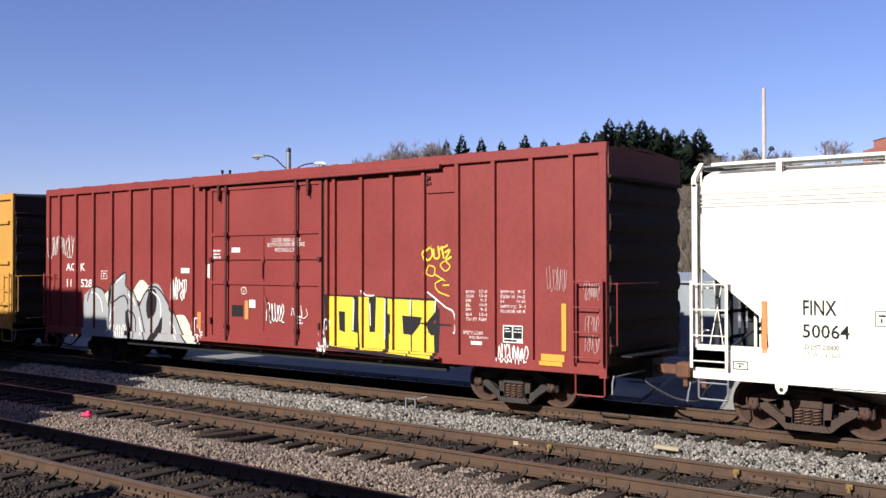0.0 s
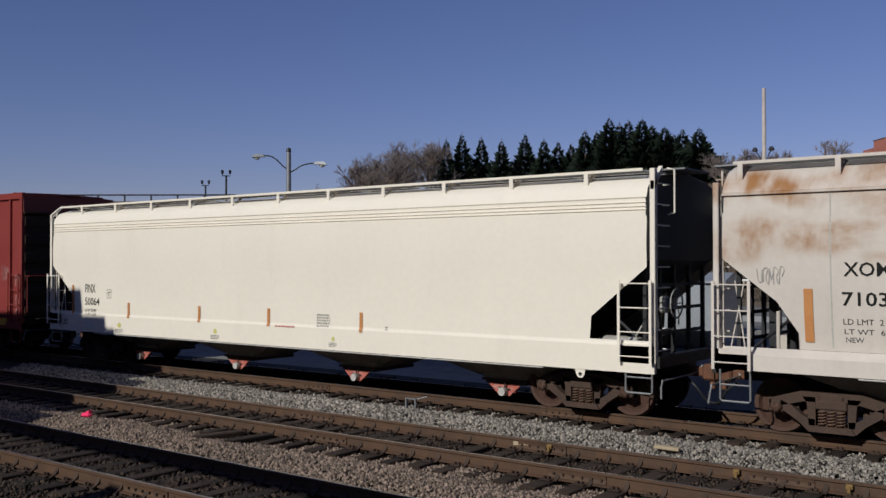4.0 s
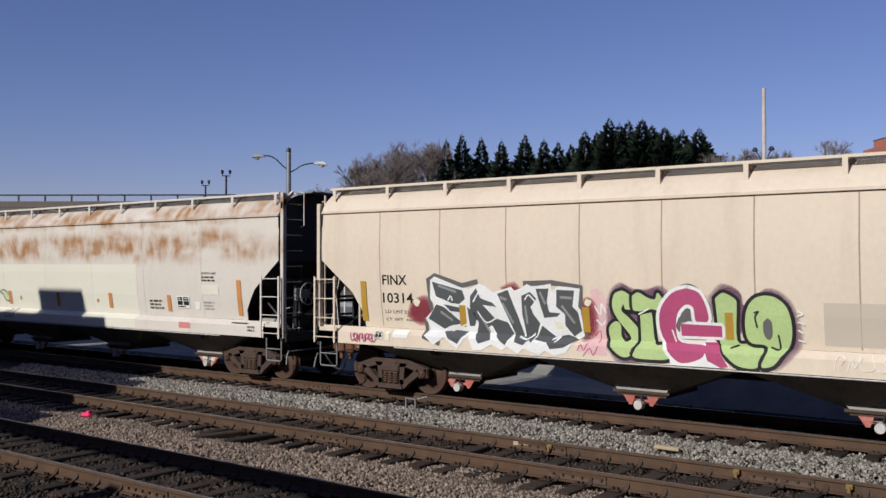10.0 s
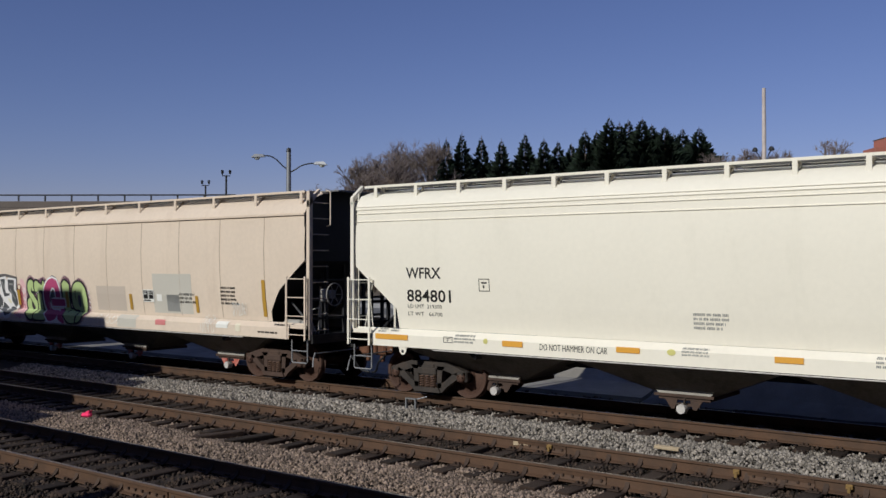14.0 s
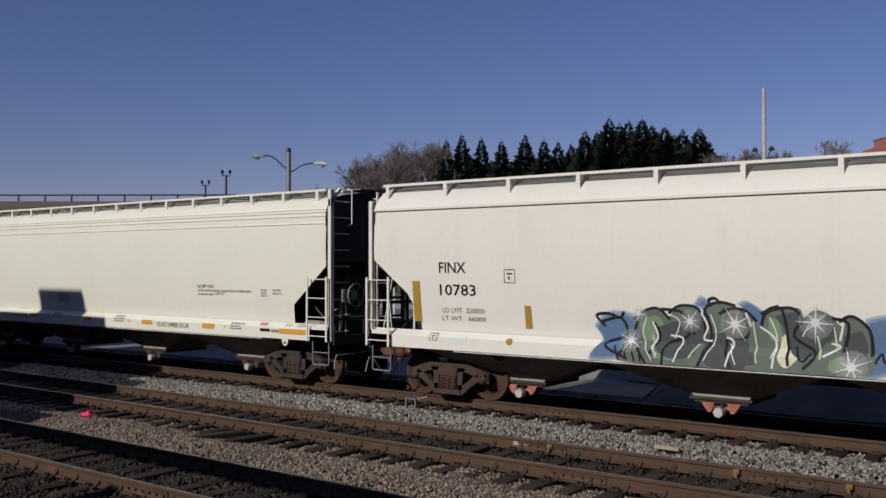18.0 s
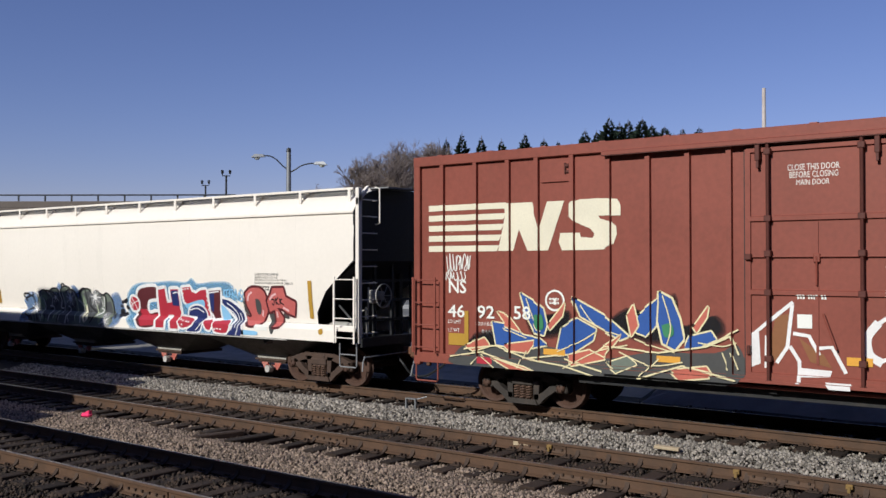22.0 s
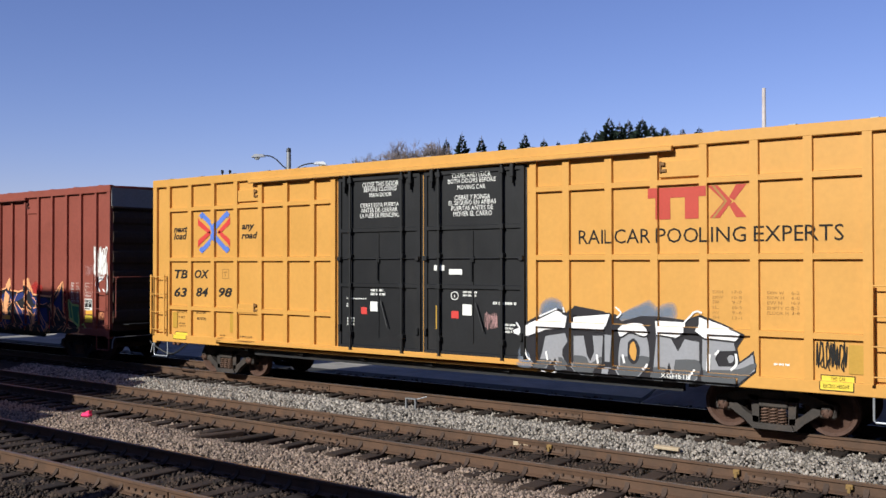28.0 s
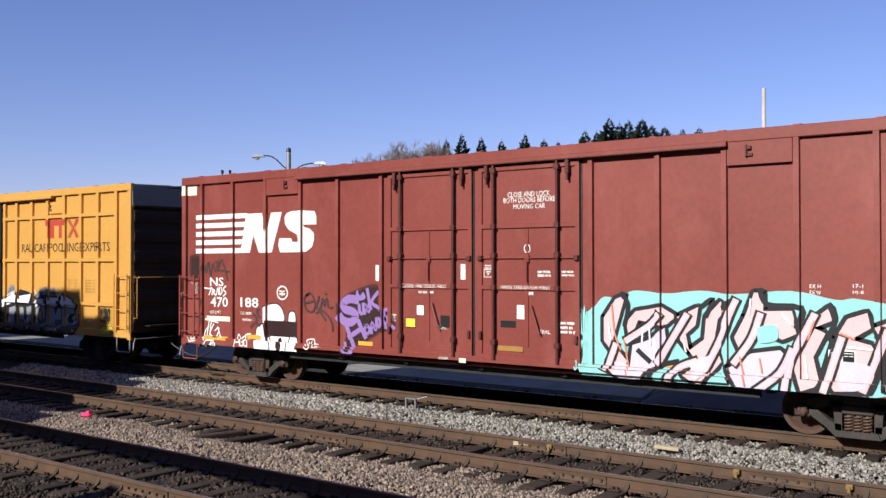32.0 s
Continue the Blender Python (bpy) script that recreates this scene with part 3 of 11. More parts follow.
conifer(-46.3, 80.7, 18.7, 2.8, 33)
conifer(-46.2, 82.9, 18.3, 2.7, 34)
conifer(-44.0, 81.5, 17.7, 2.7, 35)
conifer(-43.9, 83.6, 17.1, 2.4, 36)
conifer(-43.8, 85.7, 17.9, 2.4, 37)
conifer(-41.4, 84.6, 17.7, 2.5, 38)
conifer(-41.3, 86.7, 15.5, 1.6, 39)
conifer(-66.5, 73.2, 14.9, 2.2, 40)
conifer(-66.6, 76.9, 15.1, 2.2, 41)
conifer(-64.0, 77.6, 14.9, 2.2, 42)
conifer(-61.6, 78.2, 14.9, 2.2, 43)
conifer(-58.9, 79.0, 15.1, 2.4, 44)
conifer(-58.9, 82.8, 15.7, 2.4, 45)
conifer(-55.9, 83.8, 16.5, 2.6, 46)
conifer(-53.2, 84.6, 17.1, 2.8, 47)
conifer(-50.8, 85.2, 17.7, 3.0, 48)
conifer(-50.0, 89.5, 17.9, 3.0, 49)
conifer(-47.4, 90.3, 16.9, 2.8, 50)
conifer(-45.0, 90.9, 16.3, 2.6, 51)
bare_tree(-57.1, 56.5, 14.8, 0.42, 3, 6)
bare_tree(-59.8, 56.9, 15.3, 0.42, 4, 6)
bare_tree(-59.3, 53.5, 13.8, 0.42, 5, 6)
bare_tree(-61.5, 53.1, 13.4, 0.42, 6, 6)
bare_tree(-63.4, 52.9, 13.2, 0.42, 7, 6)
bare_tree(-56.7, 51.7, 12.1, 0.42, 8, 6)
bare_tree(-80, 64.1, 12.4, 0.42, 9, 6)
bare_tree(-77.7, 63.3, 11.7, 0.42, 10, 6)
bare_tree(-59.4, 49.6, 11.5, 0.42, 11, 6)
bare_tree(-29.7, 62.5, 12.3, 0.45, 33, 5, None, 0.12)
bare_tree(-29.3, 65.3, 12.8, 0.45, 34, 5, None, 0.12)
bare_tree(-20.7, 44.2, 10.3, 0.45, 35, 5, None, 0.12)
bare_tree(-25.2, 59.7, 11.4, 0.45, 36, 5, None, 0.12)
bare_tree(-25.1, 63.5, 11.6, 0.40, 37, 5, None, 0.12)
bare_tree(-25.9, 77.5, 14.7, 0.40, 38, 4, None, 0.12)
bare_tree(-25.6, 80.3, 15.0, 0.40, 39, 4, None, 0.12)
bare_tree(-26.5, 52.4, 10.8, 0.40, 40, 5, None, 0.12)
bare_tree(-21.4, 56.3, 9.6, 0.40, 41, 5, None, 0.12)
bare_tree(-20.6, 59.0, 9.8, 0.40, 42, 5, None, 0.12)

# brick building on the hill
bb = thing("brick_building", "red brick building with a white roof edge on the hill", "building", m=pose(-57.8, 59.87, 8.0, 0, 0, 37.5))
part("wing_wall", G().box(31.0, 41.6, 0, 2.5, 0, 4.45), M["brick"], bb)
part("main_wall", G().box(44.0, 62, -0.5, 2.5, 0, 7.25), M["brick"], bb)
part("roof_edge", G().box(30.8, 41.85, -0.2, 2.7, 4.46, 4.62, 0.02), M["white"], bb, "white roof edge")
part("stair_tower", G().box(42.9, 43.99, -0.3, 2.5, 0, 6.3), M["brick"], bb)
part("coping", G().box(43.95, 62.1, -0.6, 2.6, 7.26, 7.36, 0.02), M["beam"], bb)
for wx, wz in ((44.9, 6.0), (47.0, 5.9), (49.0, 5.9), (34, 2.4), (37.5, 2.4)):
    wy = -0.5 if wx > 41.7 else 0.0
    win = part("window", G().box(wx, wx + 0.9, wy - 0.05, wy + 0.1, wz - 0.7, wz + 0.5, 0.02), M["lamp_lens"], bb)
    part("sill", G().box(wx - 0.1, wx + 1.0, wy - 0.12, wy, wz - 0.82, wz - 0.7), M["concrete"], win)

# grey metal cabinets beside the lot
for cx, w, hgt in ((-10.85, 2.7, 2.15),):
    cb = thing("equipment_cabinet", "grey galvanised signal shelter with a double door", "cabinet", m=pose(cx, 9.6, 0.28))
    part("plinth", G().box(-w / 2 - 0.1, w / 2 + 0.1, -0.62, 0.62, -0.75, 0.0, 0.02), M["concrete"], cb)
    part("body", G().box(-w / 2, w / 2, -0.5, 0.5, 0.0, hgt - 0.12, 0.015), M["cabinet"], cb)
    part("roof", G().prism([(-0.6, hgt - 0.12), (0.6, hgt - 0.12), (0.6, hgt - 0.06), (0, hgt + 0.16), (-0.6, hgt - 0.06)], -w / 2 - 0.07, w / 2 + 0.07, "x"), M["cabinet"], cb)
    for s in (-1, 1):
        dr = part("door", G().box(min(s * 0.02, s * (w / 2 - 0.06)), max(s * 0.02, s * (w / 2 - 0.06)), -0.525, -0.502, 0.08, hgt - 0.2, 0.006), M["cabinet"], cb)
        part("handle", G().box(s * 0.08 - 0.015, s * 0.08 + 0.015, -0.56, -0.525, 0.9, 1.15, 0.005), M["dark_metal"], dr)

# white pipe rail along the street
fence = thing("pipe_fence", "white pipe railing along the street", "fence", kind="structure")
fy = 10.9
part("top_rail", G().tube([(-60, fy, 2.36), (6, fy, 2.36)], 0.032, 8), M["white"], fence)
for k in range(27):
    px_ = -59.4 + k * 2.46
    part("post", G().tube([(px_, fy, ground_z(px_, fy) - 0.1), (px_, fy, 2.36)], 0.028, 8), M["white"], fence)

# chain-link fence up the slope
cf = thing("chain_fence", "grey wire fence on the slope", "fence", kind="structure")
for k in range(16):
    px_ = -46 + k * 3.0
    zg = ground_z(px_, 46)
    part("post", G().tube([(px_, 46, zg - 0.1), (px_, 46, zg + 1.8)], 0.035, 6), M["dark_metal"], cf)
    if k:
        zp = ground_z(px_ - 3.0, 46)
        for hz in (0.1, 0.95, 1.78):
            part("wire", G().tube([(px_ - 3.0, 46, zp + hz), (px_, 46, zg + hz)], 0.016, 5), M["dark_metal"], cf)
part("notice", G().box(-29.0, -28.6, 45.9, 45.94, ground_z(-28.8, 46) + 0.9, ground_z(-28.8, 46) + 1.5), M["white"], cf, "white notice board")

# lantern by the street
zb = ground_z(-13.6, 24.4)
ln = thing("lamp_post", "dark fluted lamp post with a glass lantern", "street lamp", m=pose(-13.6, 24.4, zb))
part("pole", G().lathe([(0.28, 0), (0.28, 0.12), (0.14, 0.5), (0.10, 0.7), (0.075, 3.0), (0.11, 3.05), (0.06, 3.15)], (0, 0, 0), "z", 10), M["dark_metal"], ln, smooth=True)
part("lantern", G().lathe([(0.09, 3.1), (0.19, 3.2), (0.24, 3.62), (0.05, 3.66)], (0, 0, 0), "z", 8), M["lamp_lens"], ln)
part("cap", G().lathe([(0.27, 3.62), (0.2, 3.75), (0.05, 3.86), (0.02, 4.0)], (0, 0, 0), "z", 8), M["dark_metal"], ln)

# white buckets and a sign board at the edge of the lot
for bx in (-7.12, -6.88):
    zb = ground_z(bx, 5.3)
    bk = thing("bucket", "white plastic bucket on the gravel bank", "bucket", "white buckets", m=pose(bx, 5.3, zb - 0.01))
    part("body", G().lathe([(0.075, 0.0), (0.095, 0.27), (0.105, 0.29), (0.085, 0.29), (0.07, 0.02)], (0, 0, 0), "z", 14), M["white"], bk, smooth=True)
    part("handle", G().tube([(-0.1, 0, 0.27), (-0.07, -0.06, 0.20), (0.07, -0.06, 0.20), (0.1, 0, 0.27)], 0.006, 5), M["alu"], bk)
zb = ground_z(-5.86, 5.2)
sb = thing("marker_board", "narrow white marker board on the gravel bank", "sign", m=pose(-5.86, 5.2, zb - 0.1))
part("board", G().box(-0.06, 0.06, -0.02, 0.02, 0.0, 0.85, 0.01), M["white"], sb)

# dry brush on the slope
brng = np.random.default_rng(5)
bv, bf = [], []
for k in range(16000):
    x, y = brng.uniform(-85, 12), 23 + 62 * brng.random() ** 0.9
    z, h = ground_z(x, y), brng.uniform(0.4, 2.0) * (1.0 if y < 42 else 0.5)
    for j in range(4):
        a, r = brng.uniform(0, math.tau), brng.uniform(0.2, 0.9)
        o = len(bv)
        c, s_ = math.cos(a), math.sin(a)
        bv += [(x - s_ * 0.016, y + c * 0.016, z - 0.1), (x + s_ * 0.016, y - c * 0.016, z - 0.1), (x + c * r * 0.6 + s_ * 0.014, y + s_ * r * 0.6, z + h * 0.6), (x + c * r, y + s_ * r, z + h * brng.uniform(0.7, 1))]
        bf.append((o, o + 1, o + 2, o + 3))
g = G()
g.v, g.f = bv, bf
solo("dry_brush", g, M["brush"], "dry brown brush over the winter hillside", "brush", kind="stuff", fix=False)

# small things by the tracks
M["clip"] = mat("worn yellow clip paint", (0.21, 0.13, 0.04), 0.6, 0, 0.3, 8, 40, 0.2)
M["label"] = mat("dusty pale paint", (0.42, 0.33, 0.22), 0.8, 0, 0.2)
M["pink"] = mat("fluorescent pink marking", (0.95, 0.04, 0.16), 0.6, 0, 0.1)
pm = solo("marker_flag", G().box(-0.11, 0.10, -0.07, 0.07, -0.22, -0.14, 0.03).prism([(-0.05, -0.15), (0.06, -0.15), (0.09, -0.08), (0.01, -0.11)], -0.05, 0.05), M["pink"], "crumpled pink marker flag lying on the ballast", "flag", m=pose(-17.0, -4.85, 0.06, 0, 0, 20))
solo("steel_staple", G().box(-0.14, -0.11, -0.03, 0.03, -0.22, 0.0).box(0.11, 0.14, -0.03, 0.03, -0.22, 0.0).box(-0.14, 0.14, -0.03, 0.03, 0.0, 0.025).tube([(0.14, 0, 0.01), (0.34, 0.1, 0.07)], 0.012, 5), M["alu"],
     "grey steel staple standing in the ballast", "bracket", m=pose(-12.75, 0.0, 0.0))
for bx, by in ((-7.93, -2.41), (-4.9, -2.41), (-3.4, -2.41)):
    solo("rail_tag", G().box(-0.045, 0.045, -0.02, 0.03, -0.10, -0.035, 0.008).box(-0.02, 0.02, -0.04, -0.01, -0.14, -0.06), M["clip"], "small yellow steel clip on the rail", "rail clip", "yellow rail clips", m=pose(bx, by, 0.0))
solo("wood_scrap", G().box(-0.2, 0.2, -0.06, 0.06, -0.16, -0.11, 0.01), M["label"], "pale scrap of timber on the ballast", "timber", m=pose(-6.5, -1.15, 0.02, 4, 3, 12))
solo("rail_label", G().box(-0.14, 0.14, -0.012, 0.0, -0.125, -0.06, 0.003), M["label"], "pale paint patch label on the rail web", "label", m=pose(-8.5, -2.36, 0.0))
st_rng = random.Random(9)
for k in range(2):
    solo("timber_block", G().box(-0.45, 0.45, -0.11, 0.11, -0.3, -0.13, 0.015), M["tie"], "dark timber block lying in the ballast", "timber", "timber blocks", m=pose(-13.4 + k * 0.7, -4.55 + k * 0.1, 0.0, 0, 0, 78 + 6 * k))

# unseen stepped shape, added beside the camera to throw shade over the tracks
M["caster"] = mat("grey surface of the shade caster", (0.22, 0.22, 0.22), 0.7, 0.2, 0.2)
fb = thing("footbridge", "unseen stepped grey shape added to cast shade", "footbridge", kind="structure", m=pose(0, -14, 0))
part("deck", G().box(-75, -25.35, -1.0, 0.0, 3.0, 9.82), M["caster"], fb)
part("lift_housing", G().box(-28.95, -26.6, -1.0, 0.0, 9.7, 10.58), M["caster"], fb)
for k, (xa, xb, zt) in enumerate(((-25.36, -24.9, 9.5), (-24.9, -24.0, 9.0), (-24.0, -23.0, 8.5), (-23.0, -22.0, 7.8), (-22.0, -21.0, 7.2), (-21.0, -20.2, 6.5), (-20.2, -19.3, 5.9), (-19.3, -18.4, 5.2))):
    part("stair_flight", G().box(xa, xb, -1.0, 0.0, max(3.0, zt - 4.5), zt), M["caster"], fb)
part("beam", G().box(-24, -4.0, -0.1, 0.0, 4.30, 4.64), M["caster"], fb)
part("beam", G().box(-30, -13.2, -0.4, 0.0, 2.2, 2.95), M["caster"], fb)
for px_ in (-60, -45, -30, -19, -12):
    part("column", G().box(px_ - 0.15, px_ + 0.15, -0.8, -0.5, -0.3, 3.8), M["caster"], fb)

# unseen dark ridge, added around and behind the camera to cut sky light
M["ridge_dark"] = mat("dark sky-blocking surface", (0.045, 0.038, 0.030), 1.0, 0, 0.35, 0.03, 0.3, 0.0, (0.02, 0.025, 0.016), 0.4, 1, 0.05)
ridge = G()
steps = 44
for k in range(steps + 1):
    a = radians(78 - 264 * k / steps)
    hgt = 66 + 8 * noise.noise((k * 0.7, 0, 0)) + 4 * noise.noise((k * 2.3, 4, 0))
    for r, z in ((90, -1), (120, hgt * 0.65), (150, hgt), (260, hgt * 1.1)):
        ridge.v.append((math.cos(a) * r, -15 + math.sin(a) * r, z))
ridge.f = [(4 * k + j, 4 * k + j + 1, 4 * k + j + 5, 4 * k + j + 4) for k in range(steps) for j in range(3)]
solo("ridge", ridge, M["ridge_dark"], "unseen dark ridge added to block sky light", "hill", kind="structure", fix=False)


# ---- the train ----
CARS, AXLES = [], []
WHEEL_R = 0.457


def frame_side(s):
    """One cast side frame of a truck: arched top chord, columns, steep lower members, a spring seat and bearing boxes."""
    g, y0, y1 = G(), s * 1.0 - 0.07, s * 1.0 + 0.07
    g.prism([(-1.02, 0.58), (-0.74, 0.67), (-0.44, 0.76), (0.44, 0.76), (0.74, 0.67), (1.02, 0.58), (1.02, 0.46), (0.74, 0.50), (0.44, 0.58), (-0.44, 0.58), (-0.74, 0.50), (-1.02, 0.46)], y0, y1)
    for k in (-1, 1):
        g.prism([(k * 0.26, 0.10), (k * 0.38, 0.11), (k * 0.52, 0.24), (k * 0.82, 0.44), (k * 0.78, 0.56), (k * 0.64, 0.50), (k * 0.47, 0.36), (k * 0.38, 0.31), (k * 0.26, 0.30)], y0, y1)
        g.prism([(k * 0.25, 0.66), (k * 0.46, 0.66), (k * 0.39, 0.56), (k * 0.36, 0.20), (k * 0.25, 0.20)], y0, y1)
        g.box(min(k * 0.75, k * 1.03), max(k * 0.75, k * 1.03), y0, y1, 0.36, 0.60, 0.03)
        g.box(min(k * 0.80, k * 0.96), max(k * 0.80, k * 0.96), min(s * 1.05, s * 1.12), max(s * 1.05, s * 1.12), 0.50, 0.57, 0.015)
    g.prism([(-0.36, 0.10), (0.36, 0.10), (0.31, 0.20), (-0.31, 0.20)], y0 - 0.04, y1 + 0.04)
    g.box(-0.25, 0.25, y0 - 0.05, y1 + 0.03, 0.47, 0.62, 0.02)
    return g


def spring_set(s):
    """Three coil springs side by side under the bolster."""
    g = G()
    for k in (-0.145, 0.0, 0.145):
        g.tube([(k + 0.062 * math.cos(a), s * 1.06 + 0.062 * math.sin(a), 0.205 + 0.27 * i / 60) for i, a in ((i, i * math.tau * 5.5 / 60) for i in range(61))], 0.0155, 5)
        g.lathe([(0.0, 0.20), (0.03, 0.20), (0.03, 0.47), (0.0, 0.47)], (k, s * 1.06, 0), "z", 8)
    return g


WHEELSET = G()
for s in (-1, 1):
    yo = s * 0.755
    WHEELSET.lathe([(0.09, yo - s * 0.09), (0.13, yo + s * 0.07), (0.15, yo + s * 0.075), (0.17, yo + s * 0.03), (0.34, yo - s * 0.01),
                    (0.385, yo + s * 0.055), (0.45, yo + s * 0.06), (0.457, yo + s * 0.05), (0.462, yo - s * 0.04), (0.485, yo - s * 0.055),
                    (0.48, yo - s * 0.075), (0.39, yo - s * 0.08), (0.36, yo - s * 0.03), (0.09, yo - s * 0.05)], (0, 0, 0), "y", 32)
    WHEELSET.lathe([(0.0, s * 1.13), (0.055, s * 1.13), (0.09, s * 1.11), (0.105, s * 1.08), (0.105, s * 0.92), (0.0, s * 0.92)], (0, 0, 0), "y", 14)
    for k in range(3):
        a = k * math.tau / 3
        WHEELSET.box(math.sin(a) * 0.06 - 0.015, math.sin(a) * 0.06 + 0.015, min(s * 1.12, s * 1.15), max(s * 1.12, s * 1.15), math.cos(a) * 0.06 - 0.015, math.cos(a) * 0.06 + 0.015)
WHEELSET.tube([(0, -1.0, 0), (0, 1.0, 0)], 0.085, 10)
MESH = {}


def shared(key, make, material, smooth=False):
    if key not in MESH:
        MESH[key] = mesh_of(key.split(":")[0], make(), material, smooth)
    return MESH[key]


def truck(car, x, look_of="truck", r=WHEEL_R, base=1.78):
    m = M[look_of]
    tr = part("truck", shared("truck:" + look_of, lambda: G().box(-0.2, 0.2, -1.1, 1.1, 0.42, 0.72, 0.03).box(-0.12, 0.12, -0.2, 0.2, 0.7, 0.85, 0.02)
              .box(-0.62, -0.55, -0.95, 0.95, 0.38, 0.5, 0.01).box(0.55, 0.62, -0.95, 0.95, 0.38, 0.5, 0.01), m), None, car)
    tr.matrix_basis = pose(x, 0, 0)
    for s in (-1, 1):
        frame_ = part("side_frame", shared("side_frame:%s%d" % (look_of, s), lambda: frame_side(s), m), None, tr)
        coil = part("spring_set", shared("spring_set:%d" % s, lambda: spring_set(s), M["spring"], True), None, tr, "rusty coil springs")
        for ob in (frame_, coil):
            ob.matrix_basis = pose(0, 0, r - WHEEL_R) @ Matrix.Diagonal((base / 1.78, 1, 1, 1))
        part("brake_shoe", shared("brake_shoe:%d" % s, lambda: G().prism([(0.40, 0.35), (0.46, 0.28), (0.50, 0.46), (0.46, 0.58), (0.41, 0.52)], s * 0.755 - 0.05, s * 0.755 + 0.05)
             .prism([(-0.40, 0.35), (-0.46, 0.28), (-0.50, 0.46), (-0.46, 0.58), (-0.41, 0.52)], s * 0.755 - 0.05, s * 0.755 + 0.05), M["truck_dark"]), None, tr)
    for dx in (-base / 2, base / 2):
        k = r / WHEEL_R
        ax = part("wheelset", shared("wheelset:%.2f" % r, lambda: G().join(WHEELSET).move(Matrix.Diagonal((k, 1, k, 1))), M["wheel"], True), None, tr)
        ax.matrix_basis = pose(dx, 0, r)
        AXLES.append((ax, dx, r, r))


def ladder(car, x0, x1, z0, z1, n, material, y=SIDE - 0.09, rails=True, name="ladder"):
    g = G()
    for i in range(n):
        z = z0 + (z1 - z0) * i / max(1, n - 1)
        g.tube([(x0, y + 0.09, z), (x0, y, z), (x1, y, z), (x1, y + 0.09, z)], 0.013, 6)
    if rails:
        for x in (x0, x1):
            g.box(x - 0.025, x + 0.025, y - 0.012, y + 0.012, z0 - 0.12, z1 + 0.06)
    return part(name, g, material, car)


def stirrup(car, x0, x1, z0, z1, material, mid=False):
    g = G().tube([(x0, SIDE + 0.02, z1), (x0, SIDE + 0.02, z0 + 0.03), (x0 + 0.03, SIDE + 0.02, z0), (x1 - 0.03, SIDE + 0.02, z0), (x1, SIDE + 0.02, z0 + 0.03), (x1, SIDE + 0.02, z1)], 0.018, 6)
    if mid:
        g.tube([(x0, SIDE + 0.02, (z0 + z1) / 2), (x1, SIDE + 0.02, (z0 + z1) / 2)], 0.015, 6)
    part("step", g, material, car)


def coupler(car, x, s, reach, material):
    """A knuckle coupler on its shank, s the way it points, with its hose hanging below."""
    g = G()
    g.box(min(x - s * 0.4, x + s * (reach - 0.30)), max(x - s * 0.4, x + s * (reach - 0.30)), -0.09, 0.09, 0.74, 0.92, 0.02)
    xh = x + s * (reach - 0.16)
    g.box(xh - 0.17, xh + 0.17, -0.17, 0.16, 0.68, 0.98, 0.04)
    g.box(xh - 0.05 + s * 0.1, xh + 0.05 + s * 0.1, -0.24, -0.02, 0.70, 0.96, 0.03)
    g.box(xh - 0.05, xh + 0.05, -0.1, 0.0, 0.52, 0.72, 0.02)
    part("coupler", g, M["coupler"], car, "rusty knuckle coupler", True)
    hose = smooth_hose([(x + s * 0.05, -0.35, 0.72), (x + s * 0.25, -0.38, 0.55), (x + s * reach * 0.7, -0.3, 0.33), (x + s * (reach + 0.02), -0.22, 0.28)])
    part("air_hose", G().tube(hose, 0.025, 6), M["black"], car)
    lift = G().tube([(x + s * 0.08, SIDE + 0.1, 0.78), (x + s * 0.1, -0.1, 0.8), (x + s * 0.22, -0.05, 0.95)], 0.016, 6)
    lift.tube([(x + s * 0.08, SIDE + 0.12, 0.8), (x + s * 0.08, SIDE + 0.06, 0.68), (x + s * 0.1, SIDE + 0.02, 0.48)], 0.018, 6)
    part("uncoupling_lever", lift, M["galv"], car)


def smooth_hose(pts, n=5):
    pts = [Vector(p) for p in pts]
    out = []
    for i in range(len(pts) - 1):
        p0, p1, p2, p3 = pts[max(i - 1, 0)], pts[i], pts[i + 1], pts[min(i + 2, len(pts) - 1)]
        for k in range(n):
            t = k / n
            out.append(0.5 * (2 * p1 + (p2 - p0) * t + (2 * p0 - 5 * p1 + 4 * p2 - p3) * t * t + (3 * p1 - p0 - 3 * p2 + p3) * t ** 3))
    return out + [pts[-1]]


DEPTH = 0.07


